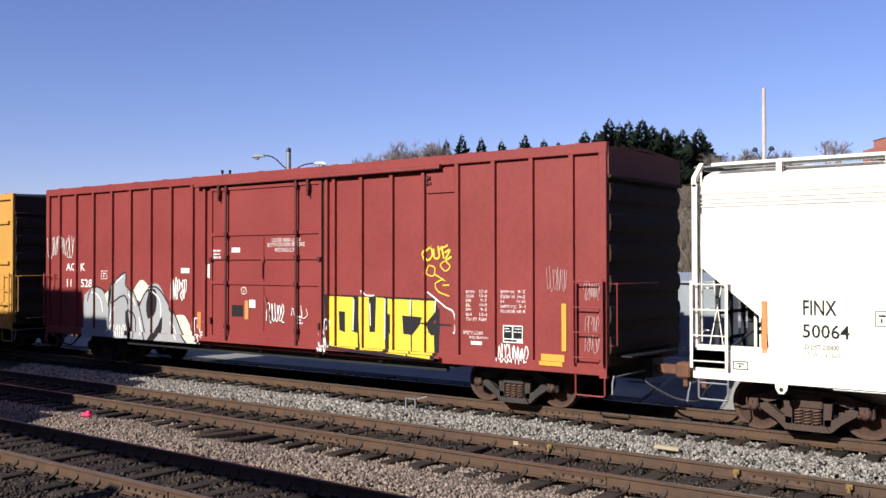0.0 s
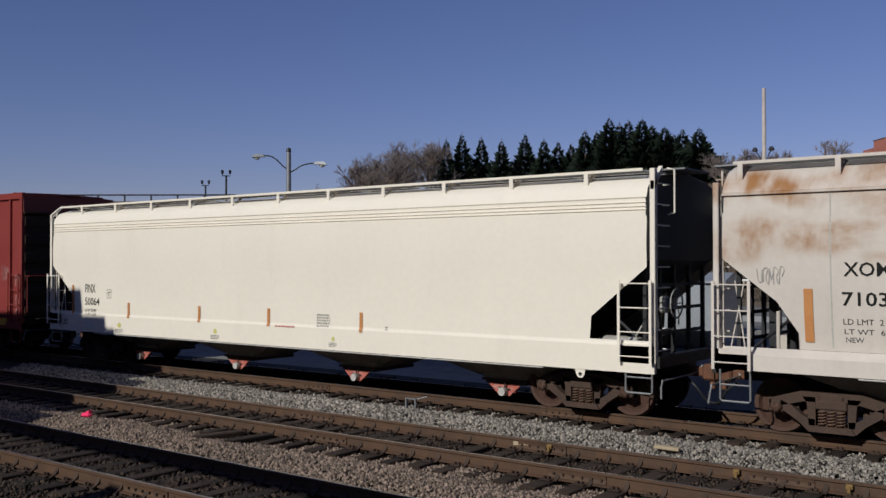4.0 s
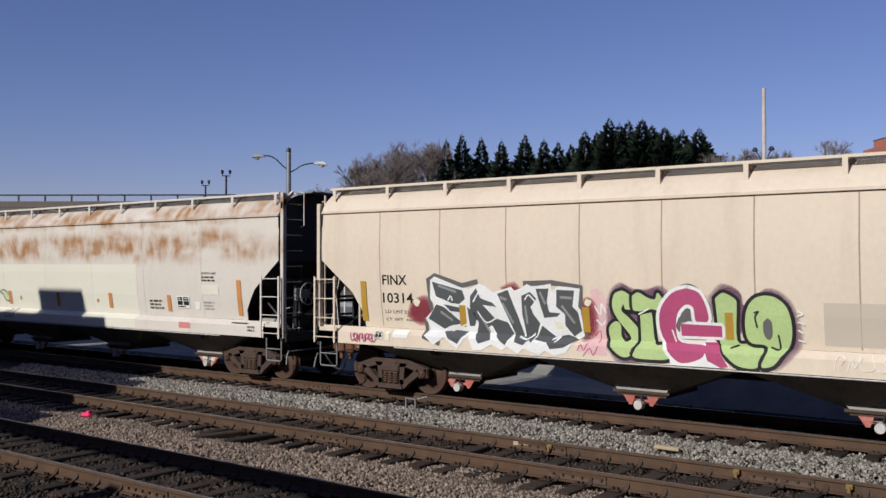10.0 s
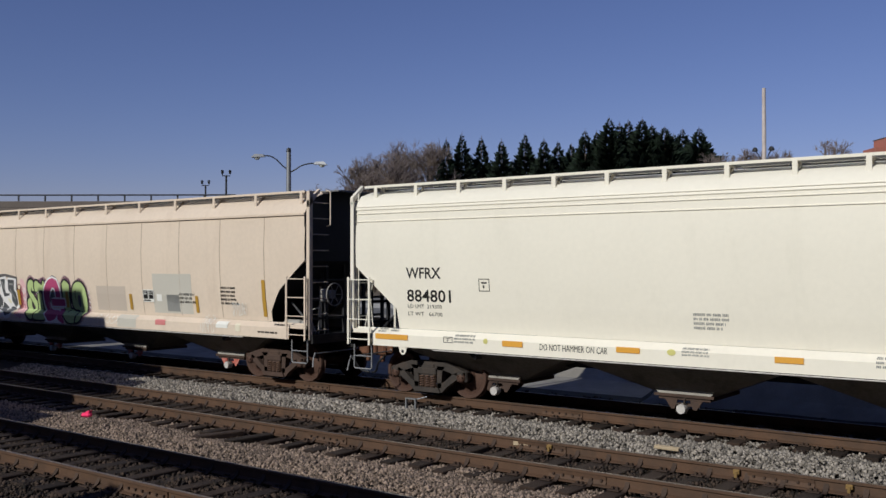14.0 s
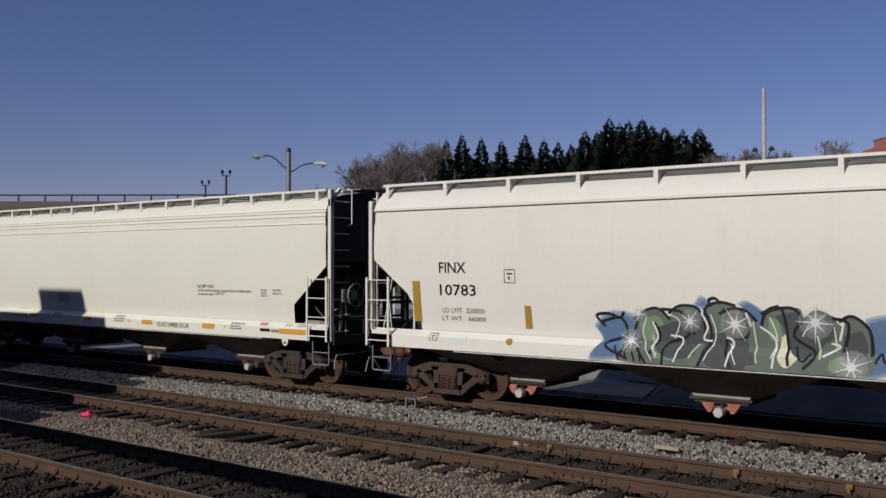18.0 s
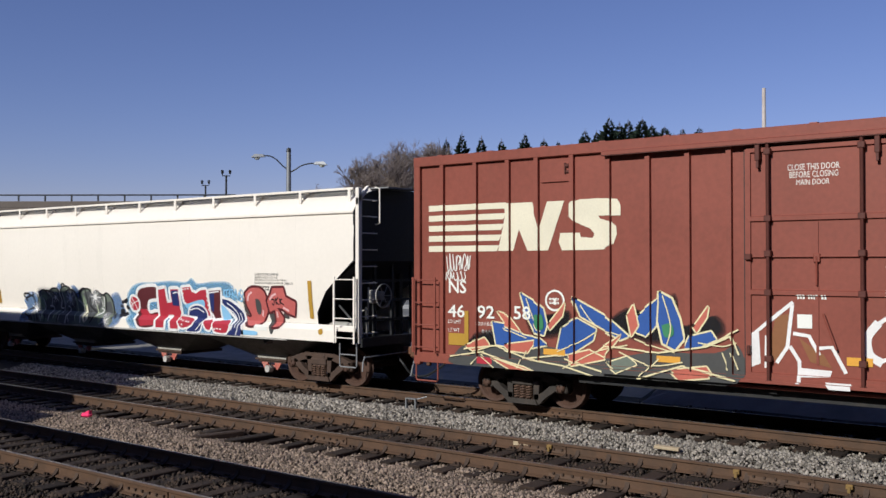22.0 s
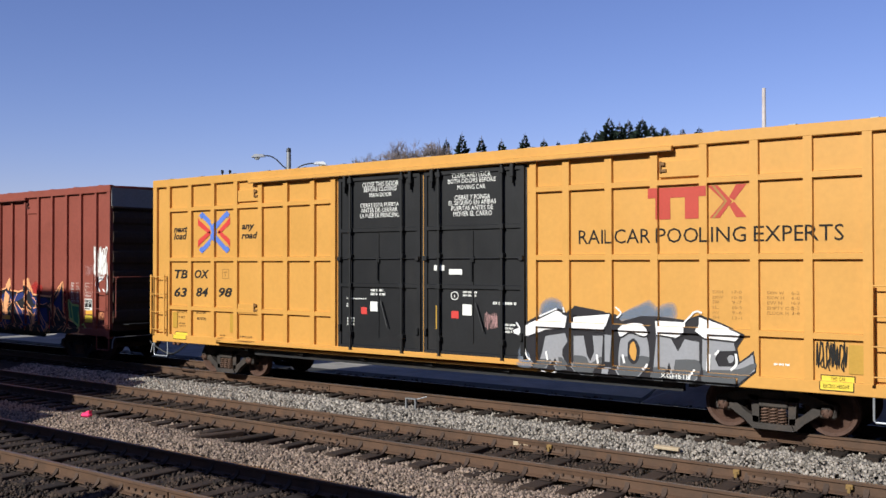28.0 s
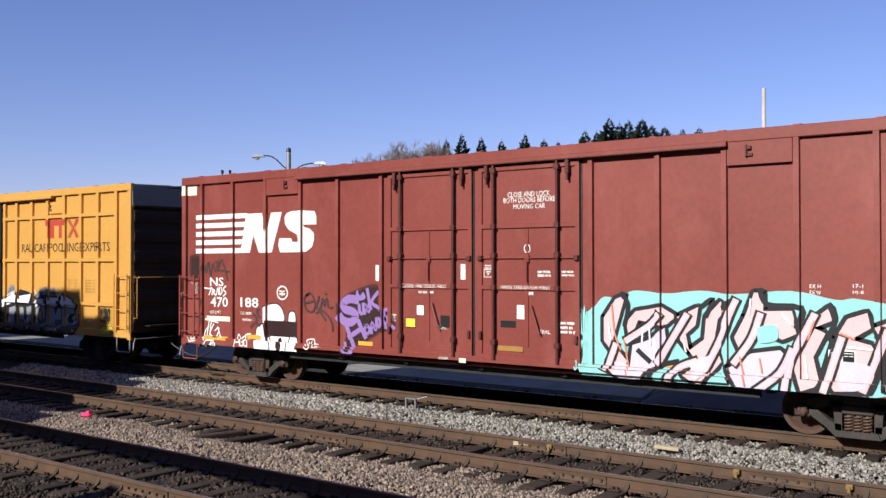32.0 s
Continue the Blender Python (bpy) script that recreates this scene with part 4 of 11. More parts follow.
def boxcar(label, x0, paint, roof, ribs, doors, rib_w=0.11, belts=(), door_paint=None, sill=0.80, end_top=None, L=18.76, reach=1.0, plates=(), ladder_ends=(0, 1),
           track=None, hood="shaded_end", cap=False, steps=None, low_rail=None, belt_ends=None, plate_out=0.035):
    car = thing("boxcar", label, "boxcar", "freight cars of the train")
    CARS.append((car, x0))
    p, yi, yo = M[paint], SIDE + DEPTH, SIDE
    strips = []
    side = G().box(0.02, L - 0.02, yi, yi + 0.03, 0.97, 4.95)
    side.box(0.02, L - 0.02, -yi - 0.03, -yi, 0.97, 4.95)
    part("side_wall", side, p, car)
    part("floor", G().box(0.05, L - 0.05, yi + 0.03, -yi - 0.03, 0.97, 1.1), M["black"], car)
    # roof: shallow peak with raised cross seams
    rf = G().prism([(yo + 0.03, 4.98), (0, 5.07), (-yo - 0.03, 4.98), (-yo - 0.03, 4.93), (0, 5.02), (yo + 0.03, 4.93)], 0, L, "x")
    part("roof", rf, M[roof], car)
    n = 15
    for i in range(n):
        xm = L * (i + 0.5) / n
        part("roof_seam", shared("roof_seam:" + roof, lambda: G().prism([(yo + 0.04, 4.99), (yo + 0.07, 5.085), (0, 5.12), (-yo - 0.07, 5.085), (-yo - 0.04, 4.99)], -0.06, 0.06, "x"), M[roof]), None, car).matrix_basis = pose(xm, 0, 0)
    part("top_chord", G().box(-0.01, L + 0.01, yo - 0.005, yi + 0.05, 4.86, 5.06, 0.012), p, car)
    part("side_sill", G().box(0, L, yo - 0.004, yi + 0.05, sill, 1.0, 0.01), p, car)
    strips += [(0, L, 4.86, 5.06, yo - 0.005), (0, L, sill, 1.0, yo - 0.004)]
    for k, x in enumerate(ribs):
        w = rib_w
        part("side_post", shared("side_post:%s%.2f" % (paint, w), lambda: G().prism([(-w, yi + 0.01), (-w + 0.01, yo), (-0.01, yo), (0, yi + 0.01)], 0.99, 4.87, "z"), p), None, car).matrix_basis = pose(x, 0, 0)
        strips.append((x - w + 0.01, x - 0.01, 1.0, 4.86, yo))
    for x in (0.0, L):
        g = G().box(min(x, x + (0.16 if x == 0 else -0.16)), max(x, x + (0.16 if x == 0 else -0.16)), yo - 0.002, yi + 0.05, sill - 0.05, 4.9, 0.01)
        part("corner_post", g, p, car)
    strips += [(0, 0.16, sill, 4.9, yo - 0.002), (L - 0.16, L, sill, 4.9, yo - 0.002)]
    for z in belts:
        last, stop = belt_ends or (0.3, L - 0.3)
        for a, b in [*doors, (stop + 0.1, L)]:
            if a - 0.1 > last + 0.1:
                part("belt_rail", G().prism([(yi + 0.01, z - 0.06), (yo + 0.003, z - 0.045), (yo + 0.003, z + 0.045), (yi + 0.01, z + 0.06)], last, a - 0.1, "x"), p, car)
                strips.append((last, a - 0.1, z - 0.05, z + 0.05, yo + 0.003))
            last = b + 0.1
    for a, z0, b, z1 in plates:
        part("raised_plate", G().box(a, b, yi - plate_out, yi + 0.01, z0, z1, 0.006), p, car)
        strips.append((a, b, z0, z1, yi - plate_out))
        u = (b - 0.12 if a < L / 2 else a + 0.02) if plate_out < 0.06 else a + (b - a) * 0.58 if a < L / 2 else a + (b - a) * 0.30
        w, yl = z0 + (z1 - z0) * 0.4, yi - plate_out
        part("latch", G().box(u, u + 0.03, yl - 0.04, yl + 0.01, w - 0.03, w + 0.17, 0.006).box(u + 0.03, u + 0.10, yl - 0.05, yl + 0.01, w + 0.09, w + 0.15, 0.006).box(u + 0.03, u + 0.12, yl - 0.03, yl + 0.01, w - 0.02, w + 0.03, 0.005), M["rod_" + paint], car, "dark steel latch")
    # ends: corrugated steel under a flat top sheet
    for x, s in ((0.0, -1), (L, 1)):
        e = G().box(min(x - s * 0.05, x - s * 0.02), max(x - s * 0.05, x - s * 0.02), yo + 0.06, -yo - 0.06, 0.95, 4.95)
        ridges = []
        for k in range(6):
            z = 1.35 + k * 0.56
            ridges.append(G().prism([(x - s * 0.05, z - 0.23), (x + s * 0.03, z - 0.14), (x + s * 0.05, z), (x + s * 0.03, z + 0.14), (x - s * 0.05, z + 0.23)], yo + 0.10, -yo - 0.10))
        # the end's deep shade is put into its dark colour
        end = part("end_wall", e, M["shaded_end"], car, "corrugated end, coloured dark for shade")
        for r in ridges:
            part("end_ridge", r, M["shaded_end"], end)
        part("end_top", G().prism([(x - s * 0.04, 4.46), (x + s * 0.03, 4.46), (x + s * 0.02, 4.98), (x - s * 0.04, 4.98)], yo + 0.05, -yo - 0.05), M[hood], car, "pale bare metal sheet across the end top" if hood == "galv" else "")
        part("end_lip", G().box(min(x, x + s * 0.07), max(x, x + s * 0.07), yo + 0.05, -yo - 0.05, 4.40, 4.46, 0.01), M["shaded_end"], car)
        if cap:
            far = G().prism([(x - s * 0.02, 4.44), (x + s * 0.06, 4.44), (x + s * 0.035, 5.0), (x - s * 0.02, 5.0)], -yo - 0.16, -yo - 0.04)
            part("corner_cap", far, M["white"], car, "white corner cap")
        if cap and s > 0:
            w = G().tube([(0, math.cos(k * math.tau / 20) * 0.265, math.sin(k * math.tau / 20) * 0.265) for k in range(21)], 0.016, 6)
            for k in range(3):
                w.tube([(0, math.cos(k * math.pi / 3) * 0.26, math.sin(k * math.pi / 3) * 0.26), (0, -math.cos(k * math.pi / 3) * 0.26, -math.sin(k * math.pi / 3) * 0.26)], 0.012, 5)
            w.move(pose(x + 0.16, 0.25, 2.0))
            part("brake_wheel", w, M["rod_" + paint], car, "dark brake wheel")
            part("brake_housing", G().box(x - 0.02, x + 0.12, 0.17, 0.33, 1.86, 2.14, 0.03), M["truck_dark"], car)
        if s > 0:
            g = G().tube([(x, yo + 0.1, 2.47), (x + s * 0.16, yo + 0.1, 2.47), (x + s * 0.16, yo + 0.1, 1.35), (x, yo + 0.1, 1.35)], 0.013, 5)
            g.tube([(x, yo + 0.2, 2.47), (x + s * 0.12, yo + 0.2, 2.47), (x + s * 0.12, 0.3, 2.47), (x, 0.3, 2.47)], 0.013, 5)
            part("grab_iron", g, p, car)
        part("crossover_step", G().box(min(x, x + s * 0.3), max(x, x + s * 0.3), -1.2, 1.2, 1.12, 1.15).box(min(x, x + s * 0.25), max(x, x + s * 0.25), -0.25, 0.25, 0.66, 1.05, 0.02), M["black"], car)
        a, b = (0.02, 0.62) if s < 0 else (L - 0.68, L - 0.05)
        if x in (0.0,) and 0 in ladder_ends or x > 0 and 1 in ladder_ends:
            ladder(car, a + 0.03, b, 1.12, 2.50, 4, p)
        stirrup(car, a + 0.03, b, 0.42, 0.95, M[steps or paint])
        coupler(car, x, s, reach, M["truck"])
    # underframe
    u = G().box(0.0, L, -0.2, 0.2, 0.62, 0.97).box(3.8, L - 3.8, -1.4, -1.3, 0.62, 0.98).box(3.8, L - 3.8, 1.3, 1.4, 0.62, 0.98)
    for k in range(7):
        xm = 3.6 + k * (L - 7.2) / 6
        u.box(xm - 0.06, xm + 0.06, -1.5, 1.5, 0.72, 0.97)
    u.lathe([(0, -0.5), (0.19, -0.45), (0.21, 0), (0.19, 0.45), (0, 0.5)], (L * 0.4, 0.7, 0.62), "x", 12)
    part("underframe", u, M["black"], car)
    # doors
    dp = M[door_paint or paint]
    for k, (a, b) in enumerate(doors):
        yd = yi - 0.03
        d = G().box(a, b, yd, yi + 0.02, 0.98, 4.72, 0.008)
        d.box(a, a + 0.09, yo + 0.005, yd, 0.98, 4.72).box(b - 0.09, b, yo + 0.005, yd, 0.98, 4.72)
        door = part("plug_door", d, dp, car)
        strips.append((a, b, 0.98, 4.72, yd))
        for z in (4.70, 3.57, 2.37, 1.02):
            h = G()
            h.prism([(yd + 0.005, z - 0.05), (yo + 0.004, z - 0.035), (yo + 0.004, z + 0.035), (yd + 0.005, z + 0.05)], a + 0.02, b - 0.02, "x")
            strips.append((a + 0.02, b - 0.02, z - 0.04, z + 0.04, yo + 0.004))
            part("door_stiffener", h, dp, door)
        # black strips around the door stand for the shadow in its gap
        for u0, u1, w0, w1 in ((a - 0.035, a, 0.96, 4.76), (b, b + 0.035, 0.96, 4.76), (a, b, 4.72, 4.76)):
            part("door_seal", G().box(u0, u1, yi - 0.012, yi + 0.01, w0, w1), M["black"], door, "black strip for the shaded door gap")
        for x in (a + 0.17 * (b - a), b - 0.2 * (b - a)):
            r = G().tube([(x, yo - 0.04, 0.86), (x, yo - 0.04, 4.86)], 0.03, 8)
            for z in (0.9, 1.3, 2.37, 3.0, 3.57, 4.66):
                r.box(x - 0.055, x + 0.055, yo - 0.075, yd + 0.01, z - 0.05, z + 0.05, 0.008)
            part("lock_rod", r, M["rod_" + ("black" if door_paint else paint)], door, smooth=True)
        xm = (a + b) / 2
        part("operating_lever", G().box(xm - 0.05, xm + 0.05, yd - 0.05, yd, 2.86, 3.0, 0.01).tube([(xm, yd - 0.05, 2.5), (xm, yd - 0.05, 2.95)], 0.016, 6)
             .tube([(a + 0.05, yd - 0.03, 2.95), (b - 0.05, yd - 0.03, 2.95)], 0.012, 6)
             .tube([(xm + 0.1, yd - 0.06, 2.05), (xm + 0.3, yd - 0.08, 1.5)], 0.02, 6)
             .box(xm - 0.02, xm + 0.02, yd - 0.02, yd + 0.01, 1.25, 3.5), dp, door)
        for xh in (a + 0.10 * (b - a), b - 0.10 * (b - a)):
            part("door_hanger", G().box(xh - 0.04, xh + 0.04, yo - 0.07, yd, 4.52, 4.80, 0.01).box(xh - 0.02, xh + 0.02, yo - 0.06, yd, 4.40, 4.53), M["rod_" + ("black" if door_paint else paint)], door)
        for xh in (a + 0.06, b - 0.06):
            part("corner_latch", G().box(xh - 0.05, xh + 0.05, yo - 0.05, yd, 2.90, 3.0, 0.01).box(xh - 0.03, xh + 0.03, yo - 0.045, yd, 1.35, 1.5, 0.01), M["rod_" + ("black" if door_paint else paint)], door)
    if doors:
        a, b = doors[0][0], doors[-1][1]
        tr = G()
        span = b - a
        left, right = track or (a - 2.6, b + 2.6)
        tr.prism([(yo - 0.09, 4.80), (yo - 0.09, 4.86), (yo - 0.02, 4.885), (yo + 0.02, 4.885), (yo + 0.02, 4.80)], left, right, "x")
        part("door_track", tr, p, car)
        # thin dark strip put where the door track's shade falls
        part("door_track_lip", G().box(left, right, yo - 0.085, yo - 0.0, 4.785, 4.80), M["rod_" + paint], car, "dark strip drawing the shade under the door track")
        lo, hi = low_rail or (left, right)
        part("door_rail", G().box(lo, hi, yo - 0.09, yo + 0.02, 0.86, 0.90).box(lo, hi, yo - 0.09, yo - 0.075, 0.86, 0.95), p, car)
        strips.append((lo, hi, 0.86, 0.95, yo - 0.09))
    FACE[car.name] = (yi, strips)
    for x in (2.35, L - 2.35):
        truck(car, x, "truck_dark", 0.42, 1.73)
    return car


def walk_grate(L, yw):
    """Open grating: bearing bars along the car, thin bars across."""
    g = G()
    for k in range(5):
        g.box(0.3, L - 0.3, yw + 0.05 + k * 0.11, yw + 0.056 + k * 0.11, 4.505, 4.53)
    for k in range(int((L - 0.6) / 0.06)):
        g.box(0.31 + k * 0.06, 0.345 + k * 0.06, yw + 0.016, yw + 0.55, 4.512, 4.526)
    return g


def hopper(label, x0, L, paint, kind="curved", tape="amber", brackets=10, gates=(0.173, 0.385, 0.597, 0.808), truck_look="truck", gate_mat="gate_red", face=HOPPER_FACE, seams=(3.99,)):
    """A covered hopper car: smooth sides on a deep sill, sloped ends, roof walk on brackets, funnels below."""
    car = thing("hopper_car", label, "hopper car", "freight cars of the train")
    CARS.append((car, x0))
    p, y0, sill = M[paint], SIDE + 0.012, face[0][0]
    cut = [(0.16, 2.92), (1.05, 2.22), (1.38, 1.72), (1.38, 1.46)] if kind == "curved" else [(0.16, 2.78), (1.27, 1.88), (1.30, 1.46)]
    e0 = 0.16
    side = [(e0, 2.92 if kind == "curved" else 2.78), (e0 + (0.03 if kind == "curved" else 0.10), 4.0)]
    outline = cut + [(L - x, z) for x, z in reversed(cut)] + [(L - e0, 4.02), (e0, 4.02)]
    bits = [outline]
    for z in (1.46, 1.6, 1.8, 2.0, 2.3, 2.6, 2.9, 3.2, 3.6):
        bits = clip_split(bits, 1, z)
    for s in (1, -1):
        g = G()
        seen = {}
        for q in bits:
            for u, w in q:
                seen.setdefault((round(u, 3), round(w, 3)), len(seen))
        g.v = [(u, s * hopper_y(w, face), w) for u, w in seen]
        g.f = [tuple(dict.fromkeys(seen[round(u, 3), round(w, 3)] for u, w in q)) for q in bits]
        g.f = [q for q in g.f if len(q) > 2]
        part("side_sheet", g, p, car, smooth=True)
    # rounded roof, swept along the car
    if kind == "curved":
        prof = [(y0 + 0.0, 4.02), (y0 + 0.10, 4.20), (y0 + 0.30, 4.38), (y0 + 0.62, 4.50), (0, 4.60)]
    else:
        prof = [(y0 + 0.0, 4.02), (y0 + 0.05, 4.18), (y0 + 0.18, 4.33), (y0 + 0.55, 4.44), (0, 4.56)]
    full = prof + [(-u, w) for u, w in reversed(prof[:-1])]
    roof = G().prism(full + [(-y0 - 0.03, 3.98), (y0 + 0.03, 3.98)], e0, L - e0, "x")
    part("roof", roof, p, car, smooth=True)
    for z in seams:
        d, hh = (0.045, 0.022) if kind == "curved" else (0.018, 0.010)
        for sg in (1, -1):
            lo, hi = sorted((sg * (hopper_y(z, face) - d), sg * (hopper_y(z, face) + 0.02)))
            part("roof_seam", G().box(e0, L - e0, lo, hi, z - hh, z + hh, 0.004), p, car)
    # end walls and slope sheets
    for x, s in ((0.0, 1), (L, -1)):
        top = [(y0 + 0.02, 2.9)] + [(u, w - 0.01) for u, w in full] + [(-y0 - 0.02, 2.9)]
        # near-black colour stands in for the shade on the hopper's ends
        part("end_wall", G().prism(top, min(x + s * (e0 - 0.015), x + s * (e0 + 0.02)), max(x + s * (e0 - 0.015), x + s * (e0 + 0.02)), "x"), M["hopper_end"], car, "end wall coloured near black for shade")
        part("slope_sheet", G().prism([(x + s * (e0 + 0.02), 2.9), (x + s * (e0 + 0.08), 2.94), (x + s * 3.3, 0.98), (x + s * 3.25, 0.9)], y0 + 0.19, -y0 - 0.19), M["hopper_end"], car, "slope sheet coloured near black for shade")
        post = G().box(min(x, x + s * 0.10), max(x, x + s * 0.10), SIDE, SIDE + 0.12, 1.08, 4.20 if s > 0 else 4.52, 0.01)
        part("end_post", G().box(min(x, x + s * 0.10), max(x, x + s * 0.10), -SIDE - 0.12, -SIDE, 1.08, 4.2, 0.01), p, car)
        if s > 0 and kind != "curved" or s < 0:
            post.prism([(SIDE + 0.0, 4.15), (SIDE + 0.34, 4.50), (SIDE + 0.34, 4.58), (SIDE + 0.0, 4.3)], min(x, x + s * 0.08), max(x, x + s * 0.08), "x")
        part("end_post", post, p, car)
        z = G().box(min(x, x + s * 1.5), max(x, x + s * 1.5), -1.5, 1.5, 1.08, 1.14).box(min(x - s * 0.05, x + s * 0.12), max(x - s * 0.05, x + s * 0.12), -1.55, 1.55, 1.0, 1.2)
        part("end_platform", z, M["black"], car)
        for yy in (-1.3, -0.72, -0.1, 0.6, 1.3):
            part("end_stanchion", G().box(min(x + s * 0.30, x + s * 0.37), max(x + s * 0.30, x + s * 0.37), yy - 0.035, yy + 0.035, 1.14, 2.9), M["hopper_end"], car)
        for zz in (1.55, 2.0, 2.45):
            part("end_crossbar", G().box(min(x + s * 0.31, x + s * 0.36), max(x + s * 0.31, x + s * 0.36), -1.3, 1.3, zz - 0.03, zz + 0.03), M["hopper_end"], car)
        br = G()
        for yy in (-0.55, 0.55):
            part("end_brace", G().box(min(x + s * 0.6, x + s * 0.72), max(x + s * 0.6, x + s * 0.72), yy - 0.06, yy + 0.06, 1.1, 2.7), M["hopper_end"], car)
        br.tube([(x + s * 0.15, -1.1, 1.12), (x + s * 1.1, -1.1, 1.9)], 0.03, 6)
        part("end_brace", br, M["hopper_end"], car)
        if s < 0:
            w = G().tube([(0, math.cos(k * math.tau / 20) * 0.265, math.sin(k * math.tau / 20) * 0.265) for k in range(21)], 0.016, 6)
            for k in range(3):
                aa = k * math.tau / 6
                w.tube([(0, math.cos(aa) * 0.26, math.sin(aa) * 0.26), (0, -math.cos(aa) * 0.26, -math.sin(aa) * 0.26)], 0.01, 5)
            w.box(-0.16, -0.02, -0.07, 0.07, -0.1, 0.1, 0.02)
            w.move(pose(L + 0.06, -0.85, 2.12))
            part("brake_wheel", w, M["equipment"], car, "pale spoked brake wheel", smooth=False)
            part("air_reservoir", G().lathe([(0, -0.34), (0.12, -0.30), (0.15, -0.2), (0.15, 0.2), (0.12, 0.30), (0, 0.34)], (L - 1.0, -1.12, 1.36), "x", 14), M["equipment"], car, "pale air reservoir", True)
            part("brake_valve", G().box(L - 0.72, L - 0.5, -1.3, -1.05, 1.22, 1.5, 0.03).box(L - 0.66, L - 0.56, -1.36, -1.28, 1.3, 1.42, 0.01).box(L - 0.45, L - 0.3, -1.25, -1.1, 1.18, 1.36, 0.02), M["equipment"], car, "pale brake valve", True)
            part("brake_lever", G().tube([(L - 0.35, -0.95, 1.2), (L - 0.3, -0.95, 2.3)], 0.022, 6).tube([(L - 0.62, -1.2, 1.45), (L - 0.45, -1.15, 1.75), (L - 0.3, -1.0, 1.8)], 0.018, 6)
                 .tube([(L - 1.3, -1.3, 1.2), (L - 0.8, -1.34, 1.26), (L - 0.25, -1.3, 1.2)], 0.016, 6), M["equipment"], car)
            part("brake_housing", G().box(L - 0.16, L - 0.02, -1.12, -0.92, 1.95, 2.25, 0.03), M["equipment"], car)
        else:
            part("brace_rod", G().tube([(0.16, -1.38, 1.15), (0.42, -1.30, 2.55)], 0.012, 6), p, car)
            part("brace_rod", G().tube([(0.50, -1.38, 1.15), (0.26, -1.30, 2.55)], 0.012, 6), p, car)
            part("brace_rod", G().tube([(0.95, -1.2, 1.15), (0.95, -1.2, 2.05)], 0.03, 6), p, car)
        a, b = (0.03, 0.64) if s > 0 else (L - 0.66, L - 0.05)
        ladder(car, a, b, 1.20, 2.49, 4, p, rails=True)
        part("ladder_gusset", G().box(a, b, SIDE + 0.0, SIDE + 0.02, 1.08, 1.42), p, car)
        stirrup(car, a + 0.08, b - 0.02, 0.55, 1.1, M["galv"], True)
        el = part("end_ladder", G().box(min(x + s * 0.1, x + s * 0.13), max(x + s * 0.1, x + s * 0.13), -1.48, -1.44, 1.14, 4.4), p, car)
        for k in range(9):
            zz = 1.3 + k * 0.37
            part("rung", G().tube([(x + s * 0.14, -1.45, zz), (x, -1.45, zz), (x, -1.0, zz), (x + s * 0.14, -1.0, zz)], 0.012, 5), p, el)
        coupler(car, x, -s, 0.58 if L < 20 else 0.6, M["truck"])
    # side sill
    sg = G()
    for s in (1, -1):
        if face is FLAT_FACE:
            sg.prism([(s * SIDE, sill), (s * (SIDE + 0.09), sill), (s * (SIDE + 0.09), 1.47), (s * (SIDE + 0.0235), 1.47), (s * (SIDE + 0.02), 1.44), (s * SIDE, 1.38)], 0.02, L - 0.02, "x")
            continue
        sg.prism([(s * SIDE, 1.08), (s * (SIDE + 0.09), 1.08), (s * (SIDE + 0.16), 1.455), (s * (SIDE + 0.151), 1.455), (s * SIDE, 1.335)], 0.02, L - 0.02, "x")
    part("side_sill", sg, p, car)
    if kind != "curved":
        for xt in (1.5, L - 1.5):
            tab = part("pull_tab", G().prism([(xt - 0.11, sill + 0.02), (xt + 0.11, sill + 0.02), (xt + 0.09, sill - 0.09), (xt + 0.04, sill - 0.16), (xt - 0.04, sill - 0.16), (xt - 0.09, sill - 0.09)], SIDE + 0.015, SIDE + 0.04), p, car, "white pull tab with a hole")
            part("pull_hole", G().lathe([(0, -0.004), (0.035, -0.004), (0.035, 0.004), (0, 0.004)], (xt, SIDE + 0.012, sill - 0.09), "y", 10), M["black"], tab)
    # roof walk
    yw = SIDE + 0.16
    for k in range(brackets + 1):
        x = 0.42 + (L - 0.84) * k / brackets if kind == "curved" else 1.44 + (L - 2.88) * k / brackets if face is FLAT_FACE else 0.62 + (L - 1.2) * k / brackets
        part("walk_bracket", shared("walk_bracket:" + paint, lambda: G().box(-0.045, 0.045, yw - 0.02, yw, 4.20, 4.52, 0.004)
             .prism([(yw - 0.01, 4.49), (yw + 0.55, 4.49), (yw + 0.55, 4.51), (yw - 0.01, 4.51)], -0.03, 0.03, "x")
             .prism([(yw - 0.005, 4.22), (yw + 0.02, 4.22), (yw + 0.32, 4.49), (yw + 0.24, 4.49)], -0.025, 0.025, "x"), p), None, car).matrix_basis = pose(x, 0, 0)
    wk = G().box(0.3, L - 0.3, yw - 0.015, yw + 0.015, 4.50, 4.55).box(0.3, L - 0.3, yw + 0.55, yw + 0.575, 4.50, 4.55)
    part("walk_edge", wk, p, car)
    part("roof_walk", shared("roof_walk:%.2f" % L, lambda: walk_grate(L, yw), M["grating"]), None, car, "open steel grating")
    for k in range(3):
        x = L * (0.2 + 0.3 * k)
        part("roof_hatch", G().box(x - 1.4, x + 1.4, -0.3, 0.3, 4.58, 4.66, 0.02), p, car)
    for xe in (-0.25, L - 0.4):
        part("end_walk", G().box(xe, xe + 0.65, -0.9, 0.2, 4.54, 4.57), M["galv"], car)
